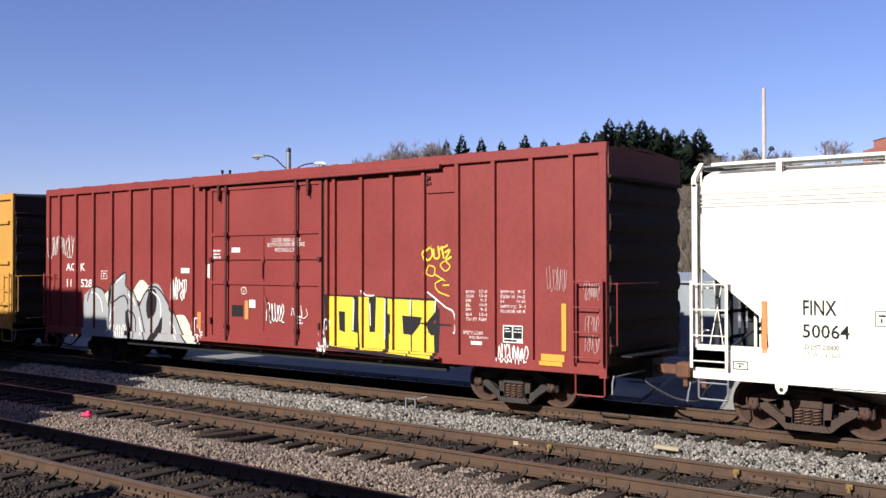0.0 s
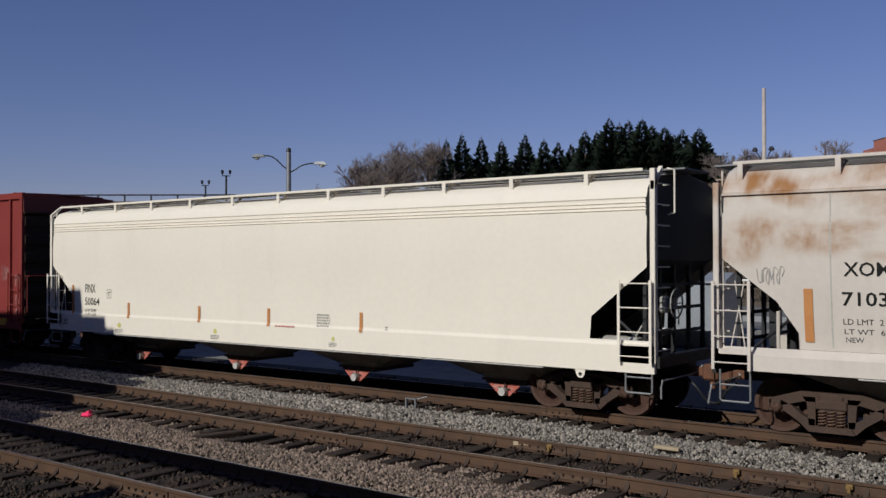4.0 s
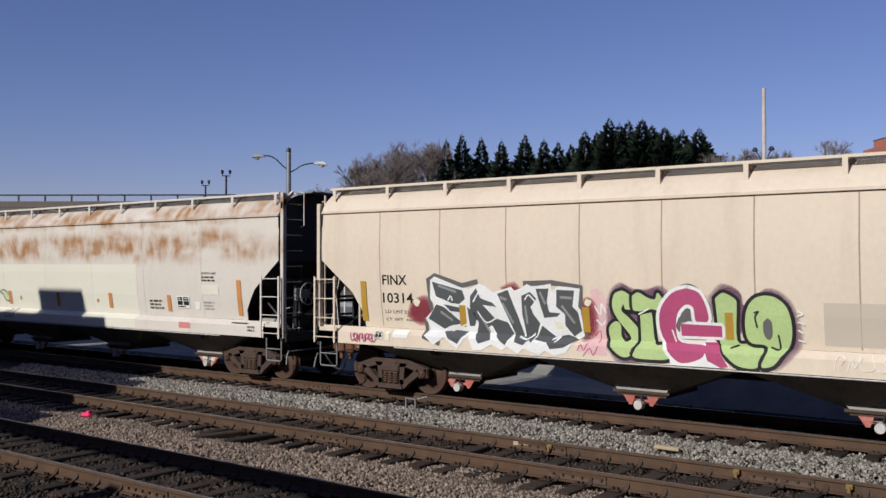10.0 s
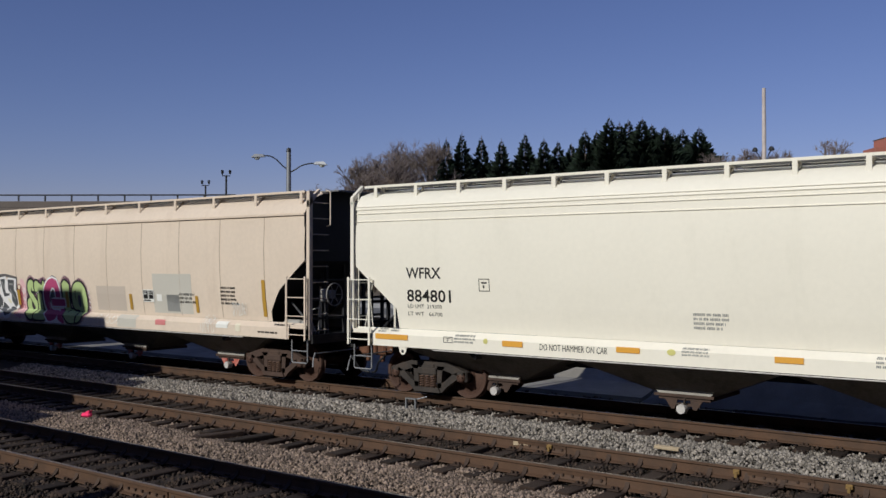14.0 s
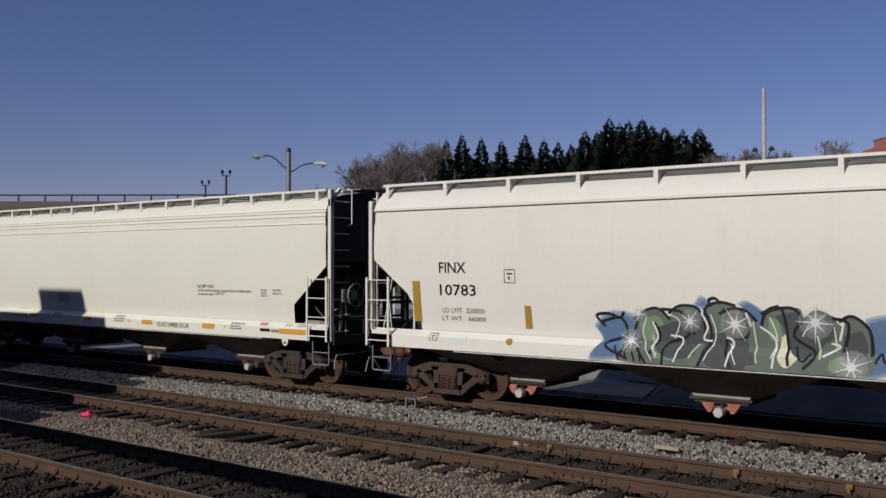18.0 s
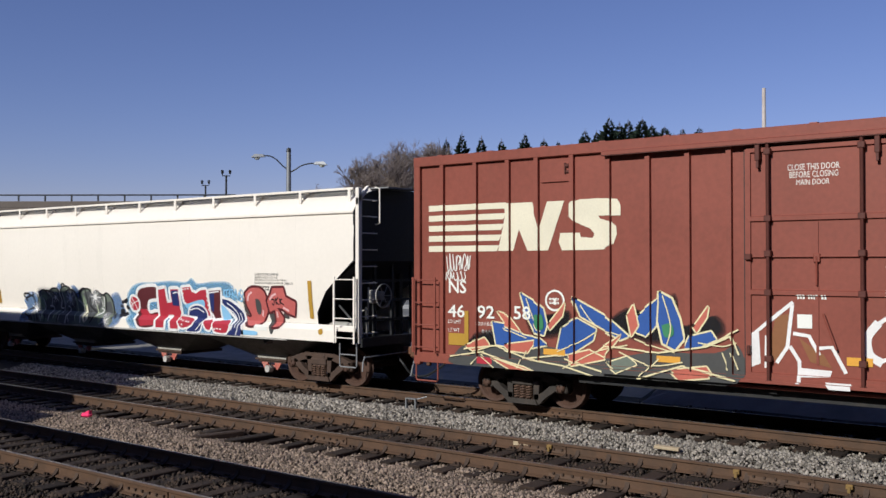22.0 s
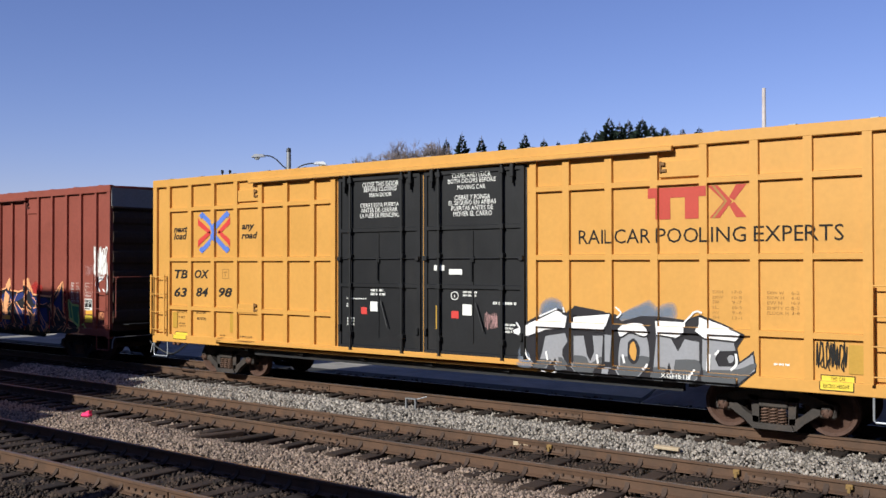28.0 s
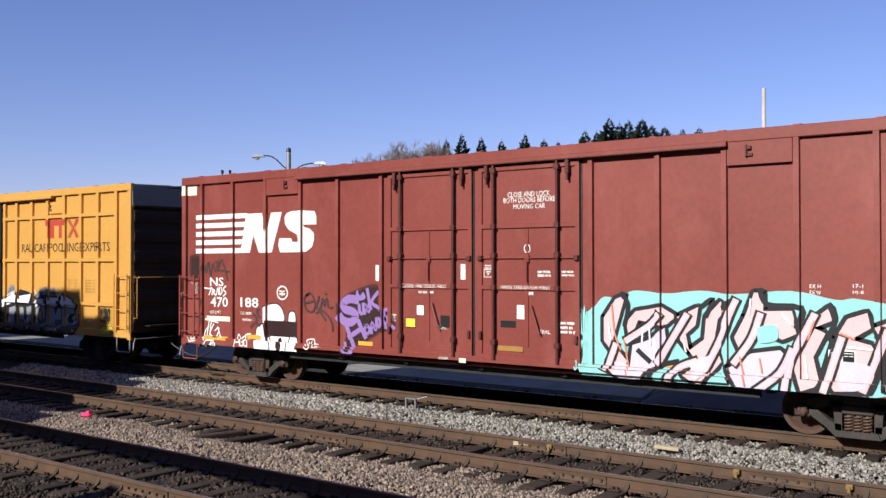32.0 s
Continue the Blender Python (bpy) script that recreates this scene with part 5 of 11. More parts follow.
    part("grab_rail", G().tube([(L - 0.02, -1.05, 4.56), (L + 0.12, -1.05, 4.52), (L + 0.12, -1.05, 3.75), (L, -1.05, 3.72)], 0.018, 6), p, car)
    # funnels and gates
    for k, f in enumerate(gates):
        x, w = L * f, L * 0.115
        fun = G()
        yb = 1.45
        lo, hi, wl = 0.42, 1.12, 0.45
        vs = [(x - w, -yb, hi), (x + w, -yb, hi), (x + w, yb, hi), (x - w, yb, hi), (x - wl, -0.55, lo), (x + wl, -0.55, lo), (x + wl, 0.55, lo), (x - wl, 0.55, lo)]
        fun.add(vs, [(0, 1, 5, 4), (1, 2, 6, 5), (2, 3, 7, 6), (3, 0, 4, 7), (4, 5, 6, 7), (0, 3, 2, 1)])
        part("funnel", fun, M["funnel"], car)
        # a paler piece stands for the sunlit foot of the funnel
        part("funnel_throat", G().prism([(x - wl - 0.04, 0.45), (x + wl + 0.04, 0.45), (x + wl + 0.20, 0.66), (x - wl - 0.20, 0.66)], -0.725, -0.60), M["throat"], car, "dusty funnel throat, paled for the sunlit strip")
        gt = part("gate", G().box(x - wl - 0.05, x + wl + 0.05, -0.72, 0.72, 0.36, 0.44, 0.01).box(x - wl - 0.12, x + wl + 0.12, -0.76, -0.70, 0.42, 0.47), M["truck"], car)
        part("gate_frame", G().prism([(x - 0.36, 0.37), (x - 0.12, 0.37), (x - 0.18, 0.20), (x - 0.24, 0.20)], -0.74, -0.70).prism([(x + 0.12, 0.37), (x + 0.36, 0.37), (x + 0.24, 0.20), (x + 0.18, 0.20)], -0.74, -0.70)
             .box(x - 0.3, x + 0.3, -0.73, -0.69, 0.26, 0.31), M[gate_mat], gt, "faded red gate bracket")
        if paint in ("f1", "xo"):
            part("gate_plate", G().prism([(x - 0.34, 0.368), (x + 0.34, 0.368), (x + 0.10, 0.14), (x - 0.10, 0.14)], -0.755, -0.742), M["gate_white" if paint == "xo" else "gate_red"], gt, "chipped gate plate")
            for sx in (-1, 1):
                part("gate_stripe", G().prism([(x + sx * 0.40, 0.368), (x + sx * 0.30, 0.368), (x + sx * 0.07, 0.13), (x + sx * 0.12, 0.13)], -0.762, -0.756), M[gate_mat], gt, "faded red edge")
        part("gate_capstan", G().lathe([(0, -0.88), (0.085, -0.88), (0.095, -0.74), (0, -0.74)], (x, 0, 0.22), "y", 14), M["gate_cap"], gt)
        part("gate_lever", G().tube([(x + 0.02, -0.80, 0.22), (x + 0.06, -0.82, 0.42)], 0.018, 5).tube([(x - 0.12, -0.79, 0.30), (x + 0.14, -0.79, 0.27)], 0.016, 5), M["truck_dark"], gt)
    part("sill_pipe", G().tube([(2.3, SIDE + 0.02, sill - 0.025), (L - 2.3, SIDE + 0.02, sill - 0.025)], 0.013, 6), M["gate_cap"], car, "thin pale pipe under the sill")
    u = G().box(0, L, -0.18, 0.18, 0.75, 1.12).box(2.6, L - 2.6, -1.56, -1.50, 1.06, 1.09)
    part("centre_sill", u, M["black"], car)
    FACE[car.name] = (face, [(0.03, 0.64, 1.0, 1.42, SIDE), (L - 0.66, L - 0.05, 1.0, 1.42, SIDE)])
    for x in (1.75, L - 1.75):
        truck(car, x, truck_look)
    return car


M["spring"] = mat("rusty spring steel", (0.13, 0.075, 0.052), 0.7, 0.1, 0.25, 6, 40, 0.2)
M["equipment"] = mat("dusty pale grey equipment paint", (0.42, 0.40, 0.37), 0.6, 0.1, 0.2, 4, 25, 0.1, (0.16, 0.13, 0.11), 0.35, 1, 3)
M["coupler"] = mat("orange-rusted coupler steel", (0.16, 0.07, 0.038), 0.8, 0.05, 0.3, 5, 30, 0.3, (0.07, 0.038, 0.026), 0.4, 1, 4)
# boxcar ends turn from the sun: their shade is mixed into this colour
M["shaded_end"] = mat("end steel darkened for shade", (0.045, 0.026, 0.017), 0.85, 0, 0.3, 1.0, 15, 0.1, (0.07, 0.042, 0.027), 0.3)
# hopper ends take a black base in place of their shade
M["hopper_end"] = mat("end steel coloured black for shade", (0.022, 0.022, 0.026), 0.6, 0, 0.3, 1.0, 15, 0.05)
M["funnel"] = mat("dark mottled funnel steel", (0.19, 0.175, 0.155), 0.75, 0, 0.3, 1.0, 15, 0.05, (0.04, 0.035, 0.03), 0.4)
# worn door fittings, with their shadow lines deepened in the colour
for k, c in (("aok", (0.10, 0.022, 0.02)), ("ns1", (0.095, 0.026, 0.019)), ("ns2", (0.09, 0.022, 0.018)), ("yellow", (0.2, 0.1, 0.03)), ("black", (0.012, 0.012, 0.013))):
    M["rod_" + k] = mat("worn door rod, darkened for shade", c, 0.6, 0.1, 0.25, 3, 20, 0.1)
M["grating"] = mat("grey grating steel", (0.18, 0.18, 0.18), 0.6, 0.4, 0.2)
M["gate_red"] = mat("faded red gate paint", (0.45, 0.12, 0.09), 0.6, 0, 0.25, 6, 30, 0.1, (0.5, 0.45, 0.42), 0.35, 1, 8)
M["gate_white"] = mat("chipped white gate paint", (0.62, 0.58, 0.55), 0.6, 0, 0.15, 6, 30, 0.1, (0.4, 0.11, 0.09), 0.38, 0.1, 9)
# paler than the funnel, to carry the sun that reaches its foot
M["throat"] = mat("dusty funnel paint, paled for sunlight", (0.34, 0.32, 0.29), 0.7, 0, 0.15, 3, 20, 0.1, (0.2, 0.17, 0.14), 0.3)
M["gate_cap"] = mat("dusty pale steel", (0.55, 0.52, 0.50), 0.6, 0.2, 0.2, 6, 30, 0.1)
M["f1"] = mat("clean cream hopper paint", (0.86, 0.785, 0.68), 0.5, 0, 0.03, 0.6, 8, 0.02, (0.62, 0.57, 0.48), 0.16, 0.2, 1.2)
M["xo"] = mat("chalky grey hopper paint", (0.655, 0.585, 0.53), 0.6, 0, 0.05, 0.6, 10, 0.03, (0.45, 0.40, 0.34), 0.25, 0.2, 1.2)


def rust_bands(m, bands, colour):
    """Rust run down in streaks, in bands (z0, z1, strength) of the car's side."""
    n, l = m.node_tree.nodes, m.node_tree.links
    b = n["Principled BSDF"]
    old = b.inputs["Base Color"].links[0].from_socket
    co = n.new("ShaderNodeTexCoord")
    sep = n.new("ShaderNodeSeparateXYZ")
    l.new(co.outputs["Object"], sep.inputs[0])
    total = None
    for k, (z0, z1, strength, cut) in enumerate(bands):
        facs = []
        for sx, sz, lo, hi, seed in ((0.55, 1.3, cut - 0.05, cut + 0.20, 3.1), (3.2, 2.2, 0.30, 0.68, 9.7)):
            mp = n.new("ShaderNodeMapping")
            mp.inputs["Scale"].default_value, mp.inputs["Location"].default_value = (sx, 0.3, sz), (seed + 5 * k, 0, seed)
            l.new(co.outputs["Object"], mp.inputs["Vector"])
            no = n.new("ShaderNodeTexNoise")
            no.inputs["Scale"].default_value, no.inputs["Detail"].default_value = 1.0, 5
            l.new(mp.outputs[0], no.inputs["Vector"])
            r = n.new("ShaderNodeMapRange")
            r.interpolation_type = "SMOOTHSTEP"
            r.inputs[1].default_value, r.inputs[2].default_value = lo, hi
            r.inputs[3].default_value = 0.2 if sx > 3 else 0.0
            l.new(no.outputs["Fac"], r.inputs[0])
            facs.append(r.outputs[0])
        zm, zh = (z0 + z1) / 2, (z1 - z0) / 2
        zz = sep.outputs["Z"]
        for sx, amp, seed in ((0.9, 0.75, 2.0), (6.0, 0.25, 6.0)):
            mp = n.new("ShaderNodeMapping")
            mp.inputs["Scale"].default_value, mp.inputs["Location"].default_value = (sx, 0.1, 0.3), (seed * 3 + k, 0, 0)
            l.new(co.outputs["Object"], mp.inputs["Vector"])
            no = n.new("ShaderNodeTexNoise")
            no.inputs["Scale"].default_value, no.inputs["Detail"].default_value = 1.0, 4
            l.new(mp.outputs[0], no.inputs["Vector"])
            ma = n.new("ShaderNodeMath")
            ma.operation, ma.inputs[1].default_value = "MULTIPLY_ADD", amp
            l.new(no.outputs["Fac"], ma.inputs[0])
            l.new(zz, ma.inputs[2])
            zz = ma.outputs[0]
        d = n.new("ShaderNodeMath")
        d.operation, d.inputs[1].default_value = "SUBTRACT", zm + 0.5
        l.new(zz, d.inputs[0])
        ab = n.new("ShaderNodeMath")
        ab.operation = "ABSOLUTE"
        l.new(d.outputs[0], ab.inputs[0])
        r = n.new("ShaderNodeMapRange")
        r.interpolation_type = "SMOOTHSTEP"
        r.inputs[1].default_value, r.inputs[2].default_value, r.inputs[3].default_value, r.inputs[4].default_value = zh * 0.25, zh * 1.15, strength, 0.0
        l.new(ab.outputs[0], r.inputs[0])
        facs.append(r.outputs[0])
        f = facs[0]
        for o in facs[1:]:
            mu = n.new("ShaderNodeMath")
            mu.operation = "MULTIPLY"
            l.new(f, mu.inputs[0])
            l.new(o, mu.inputs[1])
            f = mu.outputs[0]
        if total is not None:
            mx = n.new("ShaderNodeMath")
            mx.operation = "MAXIMUM"
            l.new(total, mx.inputs[0])
            l.new(f, mx.inputs[1])
            f = mx.outputs[0]
        total = f
    mix = n.new("ShaderNodeMix")
    mix.data_type = "RGBA"
    mix.inputs[7].default_value = (*colour, 1)
    l.new(total, mix.inputs[0])
    l.new(old, mix.inputs[6])
    l.new(mix.outputs[2], b.inputs["Base Color"])


rust_bands(M["xo"], [(2.85, 3.78, 1.0, 0.38), (3.80, 4.45, 1.0, 0.36), (3.1, 4.3, 0.7, 0.52)], (0.34, 0.16, 0.055))
M["f2"] = mat("dusty beige hopper paint", (0.70, 0.582, 0.47), 0.65, 0, 0.06, 0.6, 10, 0.03, (0.45, 0.33, 0.25), 0.25, 0.15, 1.2)
M["wf"] = mat("pale greenish cream hopper paint", (0.85, 0.80, 0.69), 0.5, 0, 0.03, 0.6, 10, 0.02, (0.55, 0.52, 0.42), 0.16, 0.2, 1.2)
M["f3"] = mat("off-white hopper paint", (0.86, 0.79, 0.72), 0.5, 0, 0.03, 0.6, 10, 0.02, (0.55, 0.51, 0.45), 0.18, 0.2, 1.2)

lead = boxcar("yellow ribbed boxcar with black plug doors leading", -47.64, "yellow", "galv", [0.59 + 0.89 * k for k in range(20)], [(6.87, 9.2), (9.29, 11.75)], 0.14, (4.15, 2.87, 1.58), "doorblack")
aok = boxcar("faded red ribbed boxcar with one plug door and spray paint", -26.94, "aok", "aok_roof",
             [0.75, 1.61, 2.5, 3.40, 4.28, 5.18, 6.07, 6.95, 7.45, 11.75, 11.98, 12.80, 13.68, 14.55, 15.43, 16.32, 17.2, 18.08], [(7.62, 11.55)], plates=((14.57, 4.30, 15.30, 4.80),), track=(7.1, 15.0), hood="aok_roof")
f1 = hopper("clean cream covered hopper car with orange tape", -6.56, 19.49, "f1", "ribless", "orange", 10, face=FLAT_FACE, seams=(3.80, 3.86, 3.93))
xo = hopper("rust-streaked chalky grey covered hopper car with repainted patch", 13.98, 19.63, "xo", "curved", "rust_tape", 12)
f2 = hopper("dusty beige covered hopper car with large spray paint", 34.72, 19.74, "f2", "curved", "amber", 12)
wf = hopper("pale greenish cream covered hopper car, clean", 55.74, 19.22, "wf", "ribless", "orange", 16, truck_look="truck_dark", gate_mat="truck", seams=(3.76, 3.93, 4.08))
f3 = hopper("off-white covered hopper car with coloured spray paint along the sill", 76.10, 19.60, "f3", "curved", "amber", 12)
ns1 = boxcar("brown ribbed boxcar with two plug doors and white emblem", 97.27, "ns1", "ns1",
             [0.78, 1.61, 2.39, 3.05, 3.82, 4.57, 5.35, 6.09, 6.82, 12.09, 12.79, 13.53, 14.29, 15.05, 15.82, 16.6, 17.34, 18.11], [(7.04, 9.33), (9.47, 11.8)], plates=((3.1, 4.38, 3.74, 4.82), (14.32, 4.38, 14.98, 4.82)), hood="galv")
tb = boxcar("yellow ribbed boxcar with black plug doors and red emblem", 118.02, "yellow", "galv",
            [0.73, 1.62, 2.53, 3.40, 4.29, 5.17, 6.06, 6.72, 12.00, 12.72, 13.60, 14.49, 15.39, 16.26, 17.12, 18.01], [(6.80, 9.15), (9.25, 11.72)], 0.16, (4.25, 2.955, 1.70), "doorblack", hood="galv", cap=True, steps="cabinet", L=18.65, reach=1.12,
            plates=((3.40, 4.36, 4.13, 4.64), (14.51, 4.34, 15.24, 4.62), (3.40, 1.62, 4.13, 1.86)), track=(3.88, 14.78), low_rail=(2.72, 15.9), belt_ends=(0.62, 18.0), plate_out=0.055)
ns2 = boxcar("oxide red smooth-panelled boxcar with two plug doors and white emblem", 138.9, "ns2", "ns2",
             [0.83, 2.01, 3.20, 4.39, 5.58, 6.88, 11.98, 13.30, 14.50, 15.69, 16.89, 18.06], [(7.03, 9.25), (9.41, 11.70)], reach=1.1, plates=((3.20, 4.47, 4.28, 4.86), (14.50, 4.47, 15.58, 4.86)), track=(4.27, 14.52), plate_out=0.067)


# ---- paint, stickers and lettering on the cars ----
def paint(key, name, c, rough=0.5, var=0.1):
    M[key] = mat(name, c, rough, 0, var, 1.5, 18, 0.03)


for key, name, c in (
        ("g_silver", "silver spray paint", (0.36, 0.35, 0.355)), ("g_dark", "black spray paint", (0.018, 0.016, 0.02)), ("g_black", "black spray paint", (0.015, 0.015, 0.018)),
        ("g_black2", "thin black spray paint", (0.07, 0.035, 0.035)), ("g_white", "white spray paint", (0.78, 0.76, 0.76)), ("g_greybrown", "thin grey-brown spray paint", (0.22, 0.13, 0.12)),
        ("g_yellow", "yellow spray paint", (0.74, 0.54, 0.045)), ("g_pale", "thin pale spray paint", (0.45, 0.26, 0.25)), ("g_pale2", "faint grey marker", (0.38, 0.36, 0.34)),
        ("g_pink", "faded pink sticker", (0.62, 0.22, 0.22)), ("g_darkgreen", "dark green spray paint", (0.02, 0.07, 0.025)), ("g_palegreen", "thin pale green spray paint", (0.56, 0.62, 0.42)),
        ("badge", "pale lime-yellow badge", (0.62, 0.58, 0.20)), ("g_grey", "grey paint", (0.27, 0.27, 0.26)), ("g_charcoal", "charcoal spray paint", (0.085, 0.088, 0.095)), ("g_rose", "rose-red spray paint", (0.42, 0.08, 0.11)),
        ("g_cream", "cream spray paint", (0.74, 0.70, 0.52)), ("g_sage", "dull sage spray paint", (0.23, 0.30, 0.19)), ("g_brown", "brown spray paint", (0.24, 0.10, 0.04)), ("g_halo", "dark grey overspray", (0.13, 0.12, 0.12)), ("g_green", "light green spray paint", (0.44, 0.55, 0.24)), ("g_green2", "grey-green spray paint", (0.15, 0.175, 0.145)), ("g_green3", "green spray paint", (0.05, 0.22, 0.10)),
        ("g_mauve", "mauve overspray", (0.30, 0.16, 0.24)), ("g_magenta", "magenta spray paint", (0.42, 0.07, 0.17)), ("g_blue", "soft blue spray paint", (0.24, 0.36, 0.60)), ("g_blue2", "deep blue spray paint", (0.03, 0.09, 0.33)),
        ("g_red", "deep red spray paint", (0.42, 0.03, 0.05)), ("g_sky", "light blue spray paint", (0.25, 0.50, 0.75)), ("g_navy", "navy spray paint", (0.02, 0.03, 0.13)), ("g_coral", "coral red spray paint", (0.50, 0.12, 0.11)),
        ("g_maroon", "maroon spray paint", (0.10, 0.02, 0.025)), ("g_straw", "straw yellow line", (0.75, 0.66, 0.40)), ("g_slate", "slate grey spray paint", (0.07, 0.07, 0.07)), ("g_brickred", "brick red spray paint", (0.50, 0.13, 0.09)),
        ("g_peach", "peach orange line", (0.80, 0.36, 0.16)), ("g_red2", "bright red paint", (0.55, 0.05, 0.04)), ("g_limeline", "lime line", (0.40, 0.55, 0.15)), ("g_cobalt", "blue emblem paint", (0.10, 0.18, 0.55)),
        ("g_ochre", "brown-ochre lettering", (0.33, 0.17, 0.04)), ("g_crimson", "crimson emblem paint", (0.42, 0.05, 0.03)), ("g_steel", "grey spray paint", (0.27, 0.27, 0.29)), ("g_bluegrey", "blue-grey overspray", (0.26, 0.30, 0.38)),
        ("g_lilac", "pale lilac spray paint", (0.58, 0.52, 0.62)), ("g_aqua", "aqua spray paint", (0.28, 0.58, 0.56)), ("g_pinkwhite", "pale pink spray paint", (0.72, 0.46, 0.47)), ("g_coral2", "orange drips", (0.62, 0.22, 0.14)),
        ("g_purple", "purple spray paint", (0.27, 0.16, 0.40)), ("xo_clean", "clean cream patch paint", (0.73, 0.68, 0.585)), ("f2_clean", "pale patch paint", (0.55, 0.52, 0.46)), ("f2_patch", "faint patch paint", (0.54, 0.46, 0.39)), ("ns2_dark", "dark brown patch paint", (0.03, 0.012, 0.012))):
    paint(key, name, c, 0.5, 0.03 if "patch" in name else 0.1)


def patch(car, name, x0, z0, x1, z1, material, label=""):
    z0 = max(z0, FACE[car.name][0][0][0] + 0.02) if isinstance(FACE[car.name][0], tuple) else z0
    if name == "placard":
        decal(car, "placard_border", [rect(x0 - 0.015, z0 - 0.015, x1 + 0.015, z1 + 0.015)], M["ink"], 0.007)
    decal(car, name, [rect(x0, z0, x1, z1)], material, 0.0035 if "panel" in name else 0.016 if name == "tape" else 0.009, label)


def frame_mark(car, x0, z0, x1, z1, material):
    t = (x1 - x0) * 0.055
    polys = [rect(x0, z0, x0 + t, z1), rect(x1 - t, z0, x1, z1), rect(x0 + t, z0, x1 - t, z0 + t), rect(x0 + t, z1 - t, x1 - t, z1)]
    w, h = x1 - x0, z1 - z0
    polys += [rect(x0 + w * 0.25, z0 + h * 0.62, x1 - w * 0.25, z0 + h * 0.74), rect(x0 + w * 0.38, z0 + h * 0.25, x0 + w * 0.52, z0 + h * 0.5)]
    decal(car, "stencil_mark", polys, material, 0.005)


def lube_plate(car, x0, z0, x1, z1, material):
    decal(car, "stencil_frame", [rect(x0, z0, x1, z1)], material, 0.017)
    w, h = (x1 - x0), (z1 - z0)
    decal(car, "stencil_panel", [rect(x0 + w * 0.05, z0 + h * 0.25, x0 + w * 0.46, z1 - h * 0.07), rect(x0 + w * 0.53, z0 + h * 0.25, x1 - w * 0.05, z1 - h * 0.07),
                                 rect(x0 + w * 0.05, z0 + h * 0.07, x0 + w * 0.7, z0 + h * 0.18)], M["ink"], 0.019)
    decal(car, "small_print", [rect(x0 + w * a, z0 + h * b, x0 + w * c, z0 + h * (b + 0.05)) for a, b, c in
                               ((0.10, 0.78, 0.32), (0.10, 0.62, 0.4), (0.58, 0.78, 0.9), (0.58, 0.6, 0.72), (0.76, 0.6, 0.9))], material, 0.021)


def ring(car, x0, z0, x1, z1, material, solid=False):
    cx, cz, r = (x0 + x1) / 2, (z0 + z1) / 2, (z1 - z0) / 2
    pts = [(cx + (x1 - x0) / 2 * math.cos(k * math.tau / 16), cz + r * math.sin(k * math.tau / 16)) for k in range(16)]
    polys = fill(pts) if solid else ribbon(pts, r * 0.22, True)
    if not solid:
        polys += [rect(cx - r * 0.12, cz - r * 0.45, cx + r * 0.12, cz + r * 0.2)]
    decal(car, "round_mark", polys, material, 0.006, stagger=0.00005)


def emblem(car, x0, z0, x1, z1, material):
    """Speed stripes running into slanted block shapes."""
    w, h = x1 - x0, z1 - z0
    shapes = [[(0, 1 - 0.22 * k - 0.125), (0.435 - 0.012 * k, 1 - 0.22 * k - 0.125), (0.45 - 0.012 * k, 1 - 0.22 * k), (0, 1 - 0.22 * k)] for k in range(5)]
    shapes += [[(0.395, 0), (0.475, 0), (0.545, 0.98), (0.445, 0.98)], [(0.45, 0.98), (0.575, 0.98), (0.645, 0.0), (0.55, 0.0)], [(0.575, 0.0), (0.655, 0.0), (0.735, 0.98), (0.65, 0.98)]]
    bend = [(0.757, 0.855), (0.775, 0.95), (0.81, 0.992), (0.90, 0.996), (0.985, 0.97), (1.0, 0.85), (1.0, 0.65), (0.898, 0.66), (0.907, 0.60), (0.955, 0.545), (0.98, 0.45), (0.983, 0.30), (0.968, 0.12), (0.924, 0.01),
            (0.826, 0.0), (0.724, 0.0), (0.708, 0.163), (0.716, 0.345), (0.811, 0.339), (0.815, 0.254), (0.872, 0.236), (0.88, 0.313), (0.861, 0.412), (0.788, 0.552), (0.76, 0.689)]
    decal(car, "emblem", fill([(x0 + w * u, z0 + h * v) for u, v in bend]), material, 0.0075)
    decal(car, "emblem", [[(x0 + w * u, z0 + h * v) for u, v in p] for p in shapes], material, label="pale striped emblem", lifts=[0.005 + 0.0002 * k for k in range(len(shapes))])


